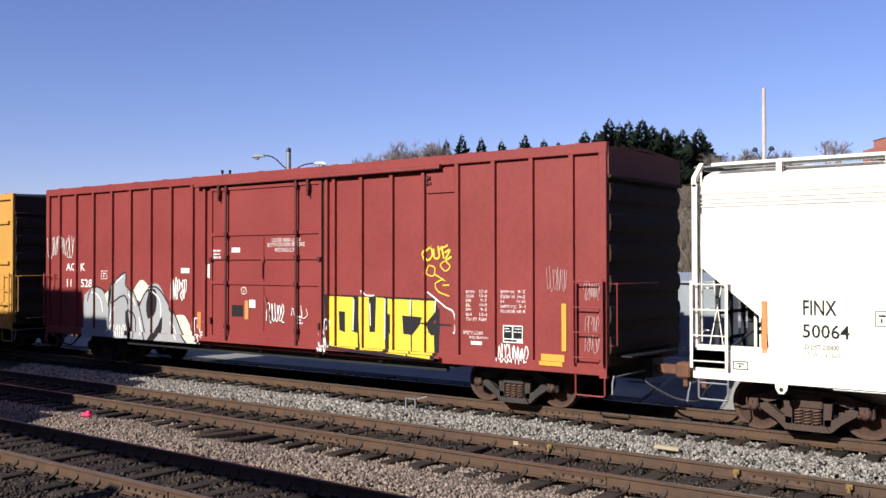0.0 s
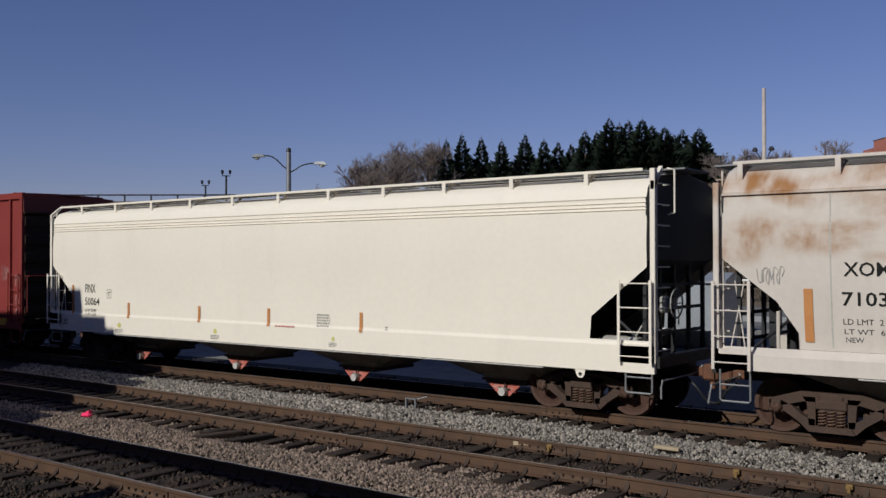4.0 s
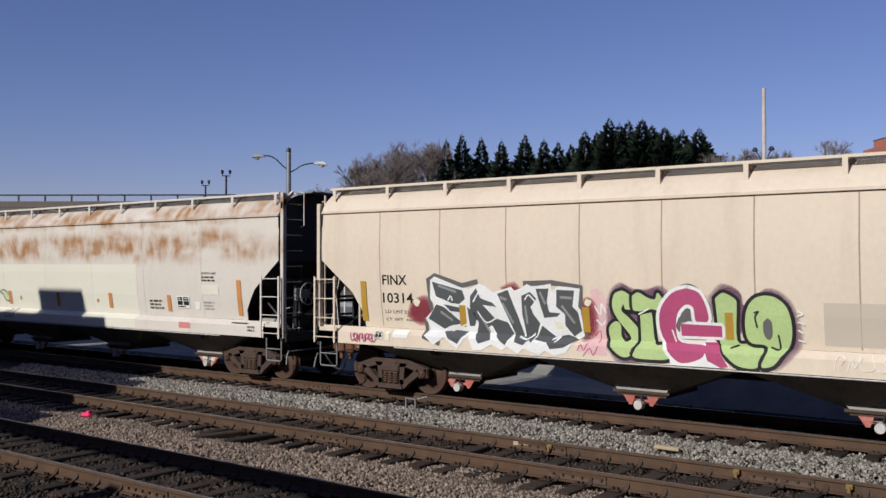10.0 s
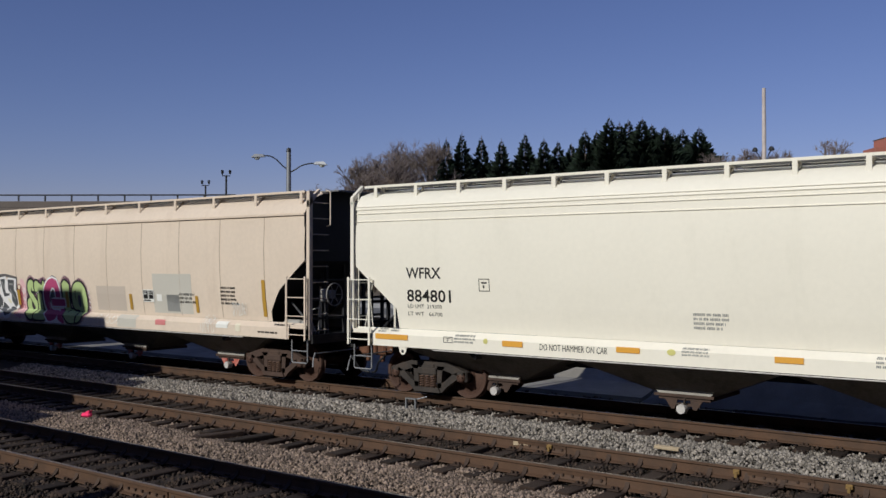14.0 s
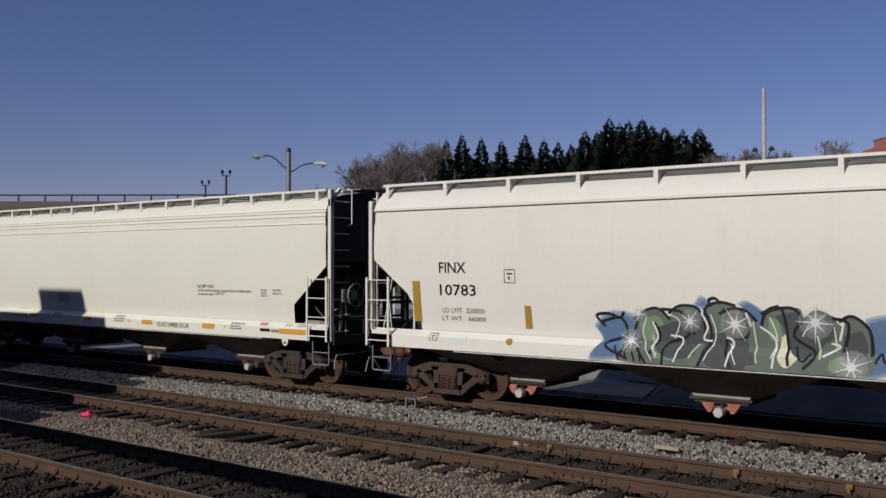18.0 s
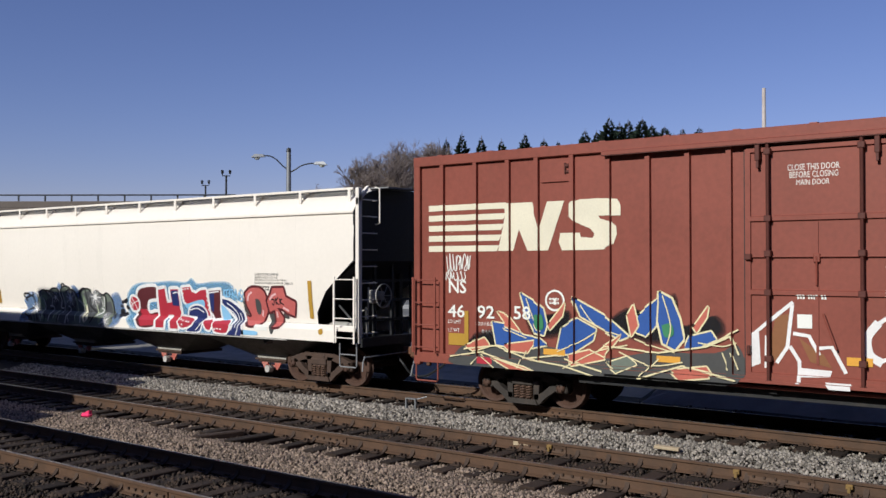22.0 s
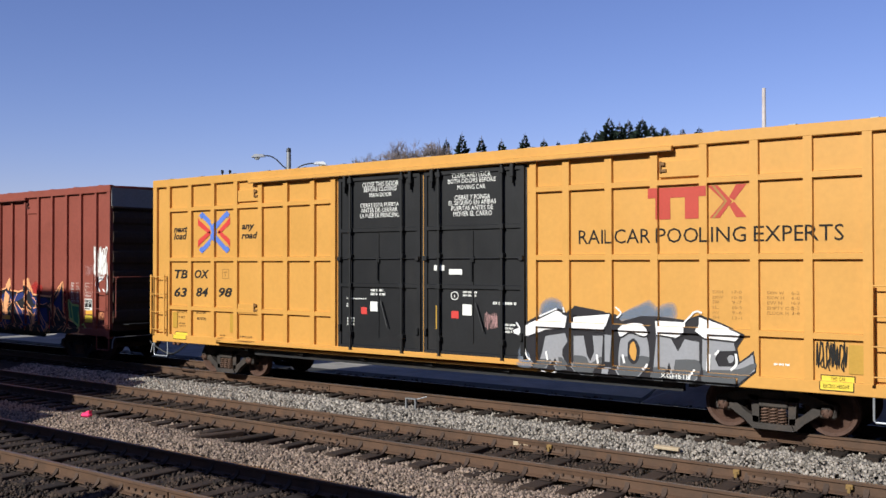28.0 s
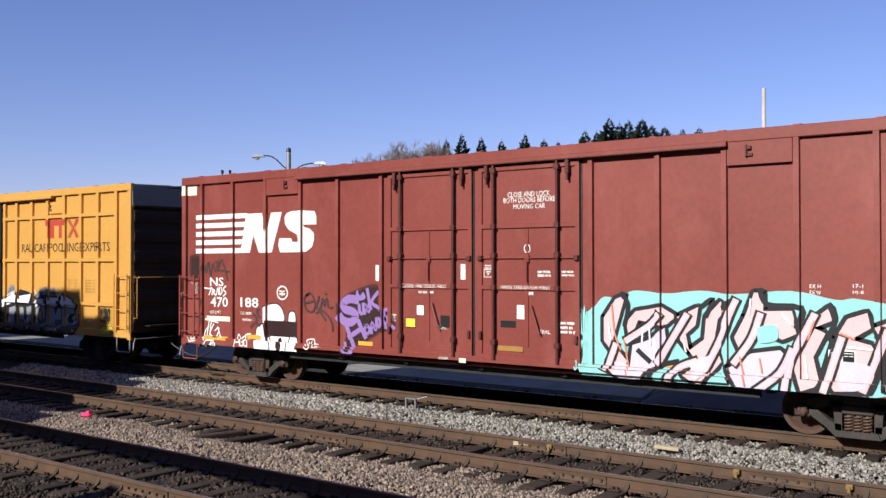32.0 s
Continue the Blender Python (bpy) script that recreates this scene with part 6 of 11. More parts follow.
def cross_emblem(car, x0, z0, x1, z1, blue, red):
    """Two bent blue bars with hooked tips, back to back, and red chevrons in their bays."""
    w, h = x1 - x0, z1 - z0
    put = lambda p: [(x0 + w * u, z0 + h * v) for u, v in p]
    for s in (0, 1):
        mir = (lambda p: [(1.04 - u, v) for u, v in p]) if s else (lambda p: p)
        bar = [(0.10, 0.95), (0.20, 0.88), (0.33, 0.77), (0.46, 0.65), (0.53, 0.57), (0.545, 0.50), (0.53, 0.43), (0.46, 0.35), (0.33, 0.23), (0.20, 0.12), (0.10, 0.05)]
        if s:
            bar = [(u, v) for u, v in bar if v > 0.56], [(u, v) for u, v in bar if v < 0.44]
        for k, line in enumerate(bar if s else (bar,)):
            decal(car, "emblem", ribbon(put(mir(line)), h * 0.125), blue, 0.006 + 0.0025 * s + 0.0024 * k, "blue bent bar")
        tips = [put(mir(p)) for p in ([(0.04, 0.92), (0.13, 1.0), (0.17, 0.98), (0.11, 0.83)], [(0.04, 0.08), (0.11, 0.17), (0.17, 0.02), (0.13, 0.0)])]
        decal(car, "emblem", tips, blue, 0.014, "blue bent bar")
        chevron = ([(0.0, 0.86), (0.06, 0.79), (0.43, 0.52), (0.41, 0.47), (0.29, 0.50), (0.0, 0.68)], [(0.0, 0.14), (0.0, 0.32), (0.29, 0.50), (0.41, 0.53), (0.43, 0.48), (0.06, 0.21)])
        decal(car, "emblem", [q for p in chevron for q in fill(put([(u if not s else 1.0 - u * 0.86, v) for u, v in p]))], red, 0.010, "red chevrons")


def track_emblem(car, x0, z0, x1, z1, red, gold):
    w, h = x1 - x0, z1 - z0
    put = lambda p: [(x0 + w * u, z0 + h * v) for u, v in p]
    shapes = [rect(0, 0.68, 0.62, 1.0), rect(0.10, 0, 0.24, 0.68), rect(0.39, 0, 0.53, 0.68)]
    shapes += [[(0.62, 1), (0.72, 1), (0.86, 0.5), (0.78, 0.5)], [(0.64, 0), (0.74, 0), (0.86, 0.5), (0.78, 0.5)], [(0.90, 1), (1.0, 1), (0.88, 0.52), (0.83, 0.62)], [(0.90, 0), (1.0, 0), (0.88, 0.48), (0.83, 0.38)]]
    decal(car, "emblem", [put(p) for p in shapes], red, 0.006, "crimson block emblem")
    decal(car, "emblem", [put(p) for p in ([(0.66, 1), (0.69, 1), (0.815, 0.5), (0.79, 0.5)], [(0.66, 0), (0.69, 0), (0.815, 0.5), (0.79, 0.5)])], gold, 0.008)


def disc(p, r, n=10, rng=None):
    return [(p[0] + r * math.cos(k * math.tau / n) * (rng.uniform(0.8, 1.15) if rng else 1), p[1] + r * math.sin(k * math.tau / n) * (rng.uniform(0.8, 1.15) if rng else 1)) for k in range(n)]


def stretch(ln, d):
    a, b = Vector(ln[0]) - Vector(ln[1]), Vector(ln[-1]) - Vector(ln[-2])
    return [tuple(Vector(ln[0]) + a.normalized() * d), *ln[1:-1], tuple(Vector(ln[-1]) + b.normalized() * d)]


SOFT = {}


def soft(m, alpha=0.17):
    """The same paint as a thin see-through mist."""
    if (m.name, alpha) not in SOFT:
        SOFT[m.name, alpha] = m.copy()
        SOFT[m.name, alpha].node_tree.nodes["Principled BSDF"].inputs["Alpha"].default_value = alpha
    return SOFT[m.name, alpha]


def star(car, x, z, r, seed=1):
    """A white sprayed glint with thin rays."""
    polys = []
    for k in range(4):
        a = 0.3 + seed + k * math.pi / 4
        q = r * (1.0 if k % 2 else 0.65)
        c, s_ = math.cos(a), math.sin(a)
        polys.append([(x - c * q, z - s_ * q), (x + s_ * r * 0.05, z - c * r * 0.05), (x + c * q, z + s_ * q), (x - s_ * r * 0.05, z + c * r * 0.05)])
    decal(car, "graffiti_star", polys + fill(disc((x, z), r * 0.2, 10)), M["g_white"], lifts=[0.027 + 0.0004 * k for k in range(4)] + [0.0295] * len(fill(disc((x, z), r * 0.2, 10))))
    mist = [q for f in (0.75, 0.5, 0.32) for q in fill(disc((x, z), r * f, 14))]
    decal(car, "overspray", mist, soft(M["g_white"]), lifts=[0.024 + 0.002 * k / len(mist) for k in range(len(mist))])


def ovals(car, x0, z0, x1, z1, n, material, seed):
    """Loose dark dabs."""
    rng = random.Random(seed)
    polys = []
    for k in range(n):
        c, r = (rng.uniform(x0, x1), rng.uniform(z0, z1)), rng.uniform(0.03, 0.075)
        a = rng.uniform(-0.6, 0.6)
        polys += fill([(c[0] + 1.5 * r * math.cos(t) * math.cos(a) - r * math.sin(t) * math.sin(a), c[1] + 1.5 * r * math.cos(t) * math.sin(a) + r * math.sin(t) * math.cos(a)) for t in (j * math.tau / 10 for j in range(10))])
    decal(car, "graffiti_dab", polys, material, 0.0075)


def tag(car, x0, z0, x1, z1, n, w, material, seed):
    """A quick looping scrawl."""
    rng = random.Random(seed)
    polys = []
    rows = 1 if (z1 - z0) < 1.3 * (x1 - x0) else 2
    for r in range(rows):
        za, zb = z0 + (z1 - z0) * r / rows, z0 + (z1 - z0) * (r + 0.92) / rows
        m = max(2, n // rows)
        pts, x = [], x0
        for k in range(m):
            cw = (x1 - x0) / m
            for u, v in rng.choice((((0, 0), (0.2, 1), (0.8, 0.9), (0.5, 0.4)), ((0, 1), (0.3, 0), (0.9, 0.2), (0.7, 1)), ((0, 0.5), (0.4, 1), (0.9, 0.6), (0.3, 0.1), (0.9, 0)), ((0.1, 0), (0.3, 1), (0.6, 0.1), (0.9, 0.9)))):
                pts.append((x + u * cw * 1.25 + rng.uniform(-0.12, 0.12) * cw, za + (v * 0.9 + rng.uniform(-0.1, 0.1)) * (zb - za)))
            x += cw
            if rng.random() < 0.45:
                polys += ribbon(smooth_line(pts, 4), w * 0.62)
                pts = []
        if len(pts) > 1:
            polys += ribbon(smooth_line(pts, 4), w * 0.62)
    decal(car, "scrawl", polys, material, 0.013, stagger=0.00005)


class Mural:
    """Hand-sprayed paint, layer over layer, on one car's side."""

    def __init__(self, car, lift):
        self.car, self.up, self.last = car, lift, None

    def step(self, key):
        if key != self.last:
            self.up += 0.0005
            self.last = key
        return self.up

    def loop(self, pts, sharp):
        return list(pts) if sharp else smooth_line([*pts, pts[0]], 4)[:-1]

    def area(self, key, pts, sharp=False, name="graffiti_fill"):
        decal(self.car, name, fill(self.loop(pts, sharp)), M[key], self.step(key))

    def edged(self, key, edge, w, pts, sharp=False):
        """A filled shape with an outline of its own."""
        ring_ = self.loop(pts, sharp)
        if sharp:
            ring_ = [(a[0] + (b[0] - a[0]) * f, a[1] + (b[1] - a[1]) * f) for a, b in zip(ring_, ring_[1:] + ring_[:1]) for f in (0.0, 0.12, 0.88)]
        decal(self.car, "graffiti_outline", ribbon(ring_, 2 * w, True), M[edge], self.step(edge + " ring"))
        decal(self.car, "graffiti_fill", fill(self.loop(pts, sharp)), M[key], self.step(key))

    def line(self, key, w, *strokes, sharp=False):
        up = self.step(key + " line")
        for k, pts in enumerate(strokes):
            ln = list(pts) if sharp or len(pts) < 3 else smooth_line(pts, 4)
            decal(self.car, "graffiti_stroke", ribbon(stretch(ln, w * 0.3), w), M[key], up + 0.0003 * k)
        self.up += 0.0003 * len(strokes)

    def mist(self, key, pts):
        """A soft-edged cloud: thin coats of shrinking size."""
        ring_ = self.loop(pts, False)
        cx, cz = sum(p[0] for p in ring_) / len(ring_), sum(p[1] for p in ring_) / len(ring_)
        up = self.step(key + " mist")
        wx, wz = max(abs(p[0] - cx) for p in ring_), max(abs(p[1] - cz) for p in ring_)
        for k, d in enumerate((0.06, 0.035, 0.01, -0.02, -0.05)):
            coat = fill([(cx + (x - cx) * (1 + d / wx), cz + (z - cz) * (1 + d / wz)) for x, z in ring_])
            decal(self.car, "overspray", coat, soft(M[key], 0.26), up + 0.00025 * k)
        self.up += 0.0014


for key, c in (("f2", (0.40, 0.31, 0.24)), ("xo", (0.50, 0.48, 0.44)), ("f3", (0.76, 0.70, 0.635))):
    M["seam_" + key] = mat("dusty weld seam", c, 0.7, 0, 0.2, 2, 20, 0.1)
# weld seams of the beige and off-white cars
for car, seams, key in ((f2, [1.9 + 1.63 * k for k in range(11)], "f2"), (xo, [1.9 + 2.45 * k for k in range(7)], "xo"), (f3, [2.0 + 1.95 * k for k in range(9)], "f3")):
    for x in seams:
        part("weld_seam", G().add([(x - 0.02, hopper_y(z) + 0.003, z) for z in (1.5, 2.0, 2.6, 3.2, 3.95)] + [(x, hopper_y(z) - (0.0005 if key == "f3" else 0.006), z) for z in (1.5, 2.0, 2.6, 3.2, 3.95)] + [(x + 0.02, hopper_y(z) + 0.003, z) for z in (1.5, 2.0, 2.6, 3.2, 3.95)],
                                  [(i, i + 1, i + 6, i + 5) for i in range(4)] + [(i + 5, i + 6, i + 11, i + 10) for i in range(4)]), M["seam_" + key], car, smooth=True)

# red boxcar
text(aok, "AO  K", 0.98, 2.64, 1.97, 2.87, M["white"])
text(aok, "111  528", 1.03, 2.17, 2.32, 2.40, M["white"])
frame_mark(aok, 2.78, 2.41, 3.07, 2.65, M["white"])
patch(aok, "sticker", 6.39, 2.60, 6.74, 2.73, M["white"])
text(aok, "CLOSE AND LOCK", 9.87, 3.36, 10.86, 3.45, M["white"])
text(aok, "BOTH DOORS BEFORE", 9.73, 3.25, 10.98, 3.34, M["white"])
text(aok, "MOVING CAR", 9.99, 3.12, 10.73, 3.22, M["white"])
patch(aok, "sticker", 8.43, 3.12, 8.74, 3.24, M["white"])
bars(aok, 7.73, 2.96, 8.03, 3.21, 3, M["white"], words=3)
bars(aok, 10.65, 1.43, 10.92, 1.65, 3, M["white"], words=3)
patch(aok, "tape", 7.07, 1.18, 7.22, 1.61, M["rust_tape"])
patch(aok, "tape", 8.92, 1.49, 9.06, 1.95, M["rust_tape"])
patch(aok, "sticker", 7.47, 2.48, 7.63, 2.83, M["white"])
patch(aok, "sticker", 8.44, 1.55, 8.84, 1.83, M["ink"], "dark round-cornered sticker")
patch(aok, "sticker", 9.08, 1.78, 9.30, 1.97, M["white"])
ring(aok, 8.78, 2.10, 8.97, 2.27, M["white"])
bars(aok, 9.34, 0.67, 10.01, 0.74, 1, M["white"], words=3)
bars(aok, 11.61, 0.65, 12.34, 0.73, 1, M["white"], words=3)
text(aok, "EXH", 15.57, 2.25, 15.77, 2.31, M["white"])
text(aok, "17-0", 15.90, 2.26, 16.08, 2.32, M["white"])
text(aok, "EXW", 15.57, 2.16, 15.77, 2.22, M["white"])
text(aok, "10-8", 15.90, 2.17, 16.08, 2.23, M["white"])
text(aok, "EW", 15.57, 2.07, 15.70, 2.13, M["white"])
text(aok, "9-7", 15.92, 2.08, 16.08, 2.14, M["white"])
text(aok, "IL", 15.57, 1.98, 15.70, 2.04, M["white"])
text(aok, "60-9", 15.90, 1.99, 16.08, 2.05, M["white"])
text(aok, "IW", 15.57, 1.89, 15.70, 1.95, M["white"])
text(aok, "9-6", 15.92, 1.90, 16.08, 1.96, M["white"])
text(aok, "IH", 15.57, 1.79, 15.70, 1.85, M["white"])
text(aok, "13-1", 15.90, 1.80, 16.08, 1.86, M["white"])
text(aok, "CU FT 7583", 15.57, 1.70, 16.07, 1.76, M["white"])
text(aok, "EXW W", 16.41, 2.26, 16.73, 2.32, M["white"])
text(aok, "9-2", 16.80, 2.27, 16.98, 2.33, M["white"])
text(aok, "EXW H", 16.41, 2.16, 16.73, 2.23, M["white"])
text(aok, "16-2", 16.80, 2.17, 16.98, 2.23, M["white"])
text(aok, "H", 16.41, 2.07, 16.48, 2.13, M["white"])
text(aok, "16-10", 16.79, 2.08, 16.98, 2.14, M["white"])
text(aok, "EMPTY C.G.", 16.41, 1.97, 16.79, 2.03, M["white"])
text(aok, "5-1", 16.84, 1.98, 16.98, 2.05, M["white"])
text(aok, "FLOOR H", 16.41, 1.88, 16.85, 1.94, M["white"])
text(aok, "3-8", 16.84, 1.89, 16.98, 1.95, M["white"])
text(aok, "EMPTY LOAD", 15.50, 1.42, 15.98, 1.49, M["white"])
text(aok, "ADJ BLOCK", 15.64, 1.33, 16.11, 1.39, M["white"])
patch(aok, "sticker", 15.69, 1.22, 15.96, 1.29, M["white"])
bars(aok, 15.04, 0.71, 15.88, 0.79, 1, M["white"], words=3)
lube_plate(aok, 16.47, 1.30, 16.93, 1.64, M["white"])
patch(aok, "tape", 17.79, 1.20, 17.89, 2.09, M["orange"])
patch(aok, "tape", 17.34, 0.92, 17.85, 1.13, M["orange"])
art = Mural(aok, 0.0045)  # silver letters with black edges on the red car
art.area("g_cream", ((2.97, 2), (3.35, 2.14), (3.62, 1.86), (3.49, 1.38), (3.08, 1.37)))
art.area("g_cream", ((4.3, 2.1), (4.61, 2.39), (4.87, 2.34), (5.02, 2.12), (4.79, 1.81), (4.46, 1.88)))
art.area("g_cream", ((6.02, 1.47), (6.5, 1.51), (6.75, 1.27), (7.07, 0.92), (7.05, 0.72), (6.38, 0.72), (6.03, 1.02)))
art.area("g_silver", ((1.95, 1.95), (2.38, 2.18), (2.8, 2.13), (3.08, 1.77), (3.25, 1.37), (3.14, 0.74), (2.02, 0.72), (1.9, 1.33)))
art.area("g_silver", ((3.21, 1.97), (3.43, 2.33), (3.93, 2.58), (3.96, 2.33), (4.04, 2.02), (4.2, 1.41), (4.23, 0.72), (3.31, 0.72), (3.14, 1.37)))
art.area("g_silver", ((4.04, 2.18), (4.36, 2.06), (4.56, 1.65), (4.79, 2.04), (5.12, 2.27), (5.41, 2.3), (5.66, 2.05), (5.9, 1.68), (6.19, 1.47), (6.43, 1.04), (6.71, 0.72), (4.98, 0.72), (4.16, 0.72)))
art.area("g_dark", ((3.13, 2.08), (3.35, 2.26), (3.35, 1.85), (3.16, 1.59)))
art.area("g_dark", ((5.04, 2.15), (5.32, 2.12), (5.32, 1.59), (5, 1.34), (4.89, 1.73)))
art.area("g_dark", ((5.42, 1.22), (5.59, 1.45), (5.54, 1), (5.18, 0.73), (4.98, 0.73)))
art.area("g_dark", ((3.94, 1.52), (4.15, 1.59), (4.18, 0.97), (3.97, 0.93)))
art.line("g_dark", 0.045, ((3.25, 1.37), (3.13, 1.85), (3.43, 2.33), (3.93, 2.6), (3.94, 2.24)), ((3.02, 2.05), (2.58, 2.19), (2.24, 2.07), (2.1, 1.79)), ((3.35, 1.76), (3.89, 1.97), (4.12, 1.64), (4.39, 1.38), (4.41, 0.95), (4.31, 0.72)), ((3.99, 2.22), (4.3, 2.09), (4.56, 1.69), (4.69, 1.39), (4.9, 0.79)), ((4.56, 1.69), (4.87, 2.08), (5.22, 2.23), (5.54, 2.11), (5.93, 1.73)), ((5.93, 1.73), (6.17, 1.47), (6.45, 1.04), (6.76, 0.72)))
art.line("g_white", 0.04, ((3.51, 2.34), (3.83, 2.5)), ((5.17, 2.1), (5.49, 1.87), (5.54, 1.42)), ((2.38, 2.07), (2.75, 1.84), (2.86, 1.49)), ((4.57, 1.39), (4.72, 0.93)), ((3.41, 1.62), (3.3, 1.22)), ((4.2, 2.02), (4.41, 1.72)), ((6.03, 1.32), (6.26, 0.88)))
art = Mural(aok, 0.0045)  # yellow block letters
art.area("g_dark", ((11.65, 2.15), (14.79, 2.12), (14.88, 1.8), (14.7, 1.59), (14.88, 1.39), (14.87, 0.82), (11.71, 0.93)), sharp=True)
art.area("g_yellow", ((11.74, 2.11), (12.49, 2.1), (12.44, 1.35), (12.61, 1.31), (12.61, 0.96), (11.74, 1)), sharp=True)
art.area("g_yellow", ((12.67, 2.12), (12.94, 2.11), (12.96, 1.35), (13.12, 1.36), (13.15, 2.11), (13.4, 2.1), (13.41, 0.96), (12.74, 0.96)), sharp=True)
art.area("g_yellow", ((13.48, 2.09), (14.76, 2.07), (14.77, 1.84), (14.53, 1.59), (14.61, 1.4), (14.74, 1.36), (14.76, 0.88), (13.57, 0.94), (13.57, 1.33), (13.48, 1.35)), sharp=True)
art.area("g_dark", ((12.04, 1.78), (12.23, 1.77), (12.23, 1.31), (12.06, 1.36)), sharp=True)
art.area("g_dark", ((13.45, 1.76), (13.61, 1.76), (13.61, 1.34), (13.45, 1.35)), sharp=True)
art.area("g_dark", ((13.89, 1.74), (14.5, 1.72), (14.35, 1.54), (14.17, 1.34), (13.92, 1.35)), sharp=True)
art.area("g_dark", ((14.8, 1.84), (14.89, 1.93), (14.89, 1.39), (14.67, 1.35), (14.59, 1.44), (14.79, 1.61)), sharp=True)
art.line("g_dark", 0.035, ((14.14, 2.09), (14.14, 1.73)), ((14.14, 1.35), (14.14, 0.91)), ((14.47, 1.6), (15.2, 1.58)), sharp=True)
art.line("g_white", 0.03, ((12.5, 2.05), (12.47, 1.38)), ((12.97, 1.97), (12.99, 1.5)), ((13.41, 2.07), (13.4, 1.22)), ((14.12, 2.08), (14.11, 1.77)), ((14.79, 2.08), (14.77, 1.84)), sharp=True)
art.line("g_white", 0.035, ((14.58, 2.25), (14.85, 2.08), (15.07, 1.94), (15.25, 1.85), (15.33, 1.49), (15.25, 1.43)), ((11.53, 1.75), (11.46, 1.39), (11.58, 1.14), (11.51, 1.26)), ((11.44, 1.26), (11.51, 0.94), (11.65, 0.9)), ((12.77, 2.25), (12.86, 2.15), (13.09, 2.15)))
art.line("g_yellow", 0.045, ((14.67, 3.19), (14.5, 3.06), (14.58, 2.91), (14.71, 3.02), (14.67, 3.19)), ((14.74, 3.14), (14.77, 2.96), (14.89, 2.98), (14.86, 3.19)), ((14.95, 3.19), (15.01, 2.96)), ((14.91, 3.14), (15.1, 3.21)), ((15.04, 3.07), (15.17, 3.12), (15.05, 2.92), (15.2, 2.98)))
art.line("g_yellow", 0.03, ((15.04, 2.9), (15.17, 2.79), (15.05, 2.69), (14.92, 2.81), (15.04, 2.9)), ((14.62, 2.81), (14.55, 2.64), (14.74, 2.59), (14.77, 2.76), (14.62, 2.81)), ((14.76, 2.63), (15.04, 2.49)), ((14.99, 2.52), (14.79, 2.43), (14.86, 2.27), (15.14, 2.18)), ((14.99, 2.4), (15.14, 2.4)))
tag(aok, 0.11, 3.08, 1.50, 3.75, 8, 0.03, M["white"], 8)
tag(aok, 6.05, 1.93, 6.63, 2.52, 6, 0.05, M["white"], 9)
tag(aok, 9.70, 1.47, 10.29, 1.95, 6, 0.04, M["white"], 10)
tag(aok, 10.52, 1.61, 11.04, 1.87, 3, 0.03, M["white"], 11)
tag(aok, 16.35, 0.93, 17.05, 1.31, 8, 0.035, M["white"], 12)
tag(aok, 18.26, 2.19, 18.63, 2.55, 7, 0.02, M["g_pale"], 13)
tag(aok, 18.28, 1.20, 18.61, 1.93, 9, 0.02, M["g_pale"], 14)
tag(aok, 17.47, 2.33, 17.90, 2.83, 6, 0.018, M["g_pale"], 15)
tag(aok, 11.52, 0.81, 11.76, 1.64, 3, 0.04, M["white"], 17)
tag(aok, 3.20, 0.63, 4.00, 1.20, 8, 0.04, M["white"], 18)
tag(aok, 6.94, 0.69, 7.30, 1.49, 4, 0.05, M["white"], 19)
# cream hopper
text(f1, "FINX", 1.85, 2.02, 2.36, 2.26, M["ink"], bold=0.01)
text(f1, "50064", 1.84, 1.66, 2.55, 1.88, M["ink"], bold=0.01)
text(f1, "LD LMT 220400", 1.84, 1.48, 2.39, 1.56, M["ink"])
text(f1, "LT WT  65600", 1.87, 1.37, 2.41, 1.44, M["ink"])
frame_mark(f1, 2.92, 1.88, 3.12, 2.12, M["ink"])
patch(f1, "tape", 1.19, 1.39, 1.28, 2.23, M["rust_tape"])
patch(f1, "tape", 3.91, 1.36, 4.00, 1.78, M["rust_tape"])
patch(f1, "tape", 6.94, 1.36, 7.03, 1.77, M["rust_tape"])
patch(f1, "tape", 9.53, 1.36, 9.62, 1.78, M["rust_tape"])
patch(f1, "tape", 12.50, 1.34, 12.59, 1.77, M["rust_tape"])
bars(f1, 11.18, 1.40, 11.66, 1.71, 5, M["g_grey"], words=1)
bars(f1, 9.82, 1.34, 10.48, 1.41, 1, M["g_coral"], words=5)
bars(f1, 13.24, 1.40, 13.34, 1.50, 2, M["g_grey"], words=1)
ring(f1, 3.46, 1.08, 3.63, 1.22, M["badge"], True)
bars(f1, 3.33, 0.92, 3.76, 1.05, 3, M["g_grey"], words=2)
ring(f1, 7.56, 1.09, 7.70, 1.22, M["badge"], True)
bars(f1, 7.46, 0.95, 7.80, 1.07, 3, M["g_grey"], words=2)
ring(f1, 11.66, 1.10, 11.76, 1.21, M["badge"], True)
bars(f1, 11.58, 0.97, 11.83, 1.08, 3, M["g_grey"], words=2)
patch(f1, "sticker", 1.90, 1.04, 2.33, 1.15, M["white"])
frame_mark(f1, 0.71, 1.09, 0.97, 1.23, M["ink"])
# grey hopper
patch(xo, "repainted_panel", 3.07, 0.83, 13.83, 2.83, M["xo_clean"], "cleaner repainted cream panel")
text(xo, "XOMX", 2.09, 2.64, 3.01, 2.86, M["ink"])
text(xo, "710300", 2.06, 2.18, 3.10, 2.40, M["ink"])
text(xo, "LD LMT  219000LB", 2.07, 1.89, 3.14, 1.98, M["ink"])
text(xo, "LT WT  67000LB", 2.08, 1.74, 3.13, 1.82, M["ink"])
text(xo, "NEW", 2.10, 1.61, 2.36, 1.69, M["ink"])
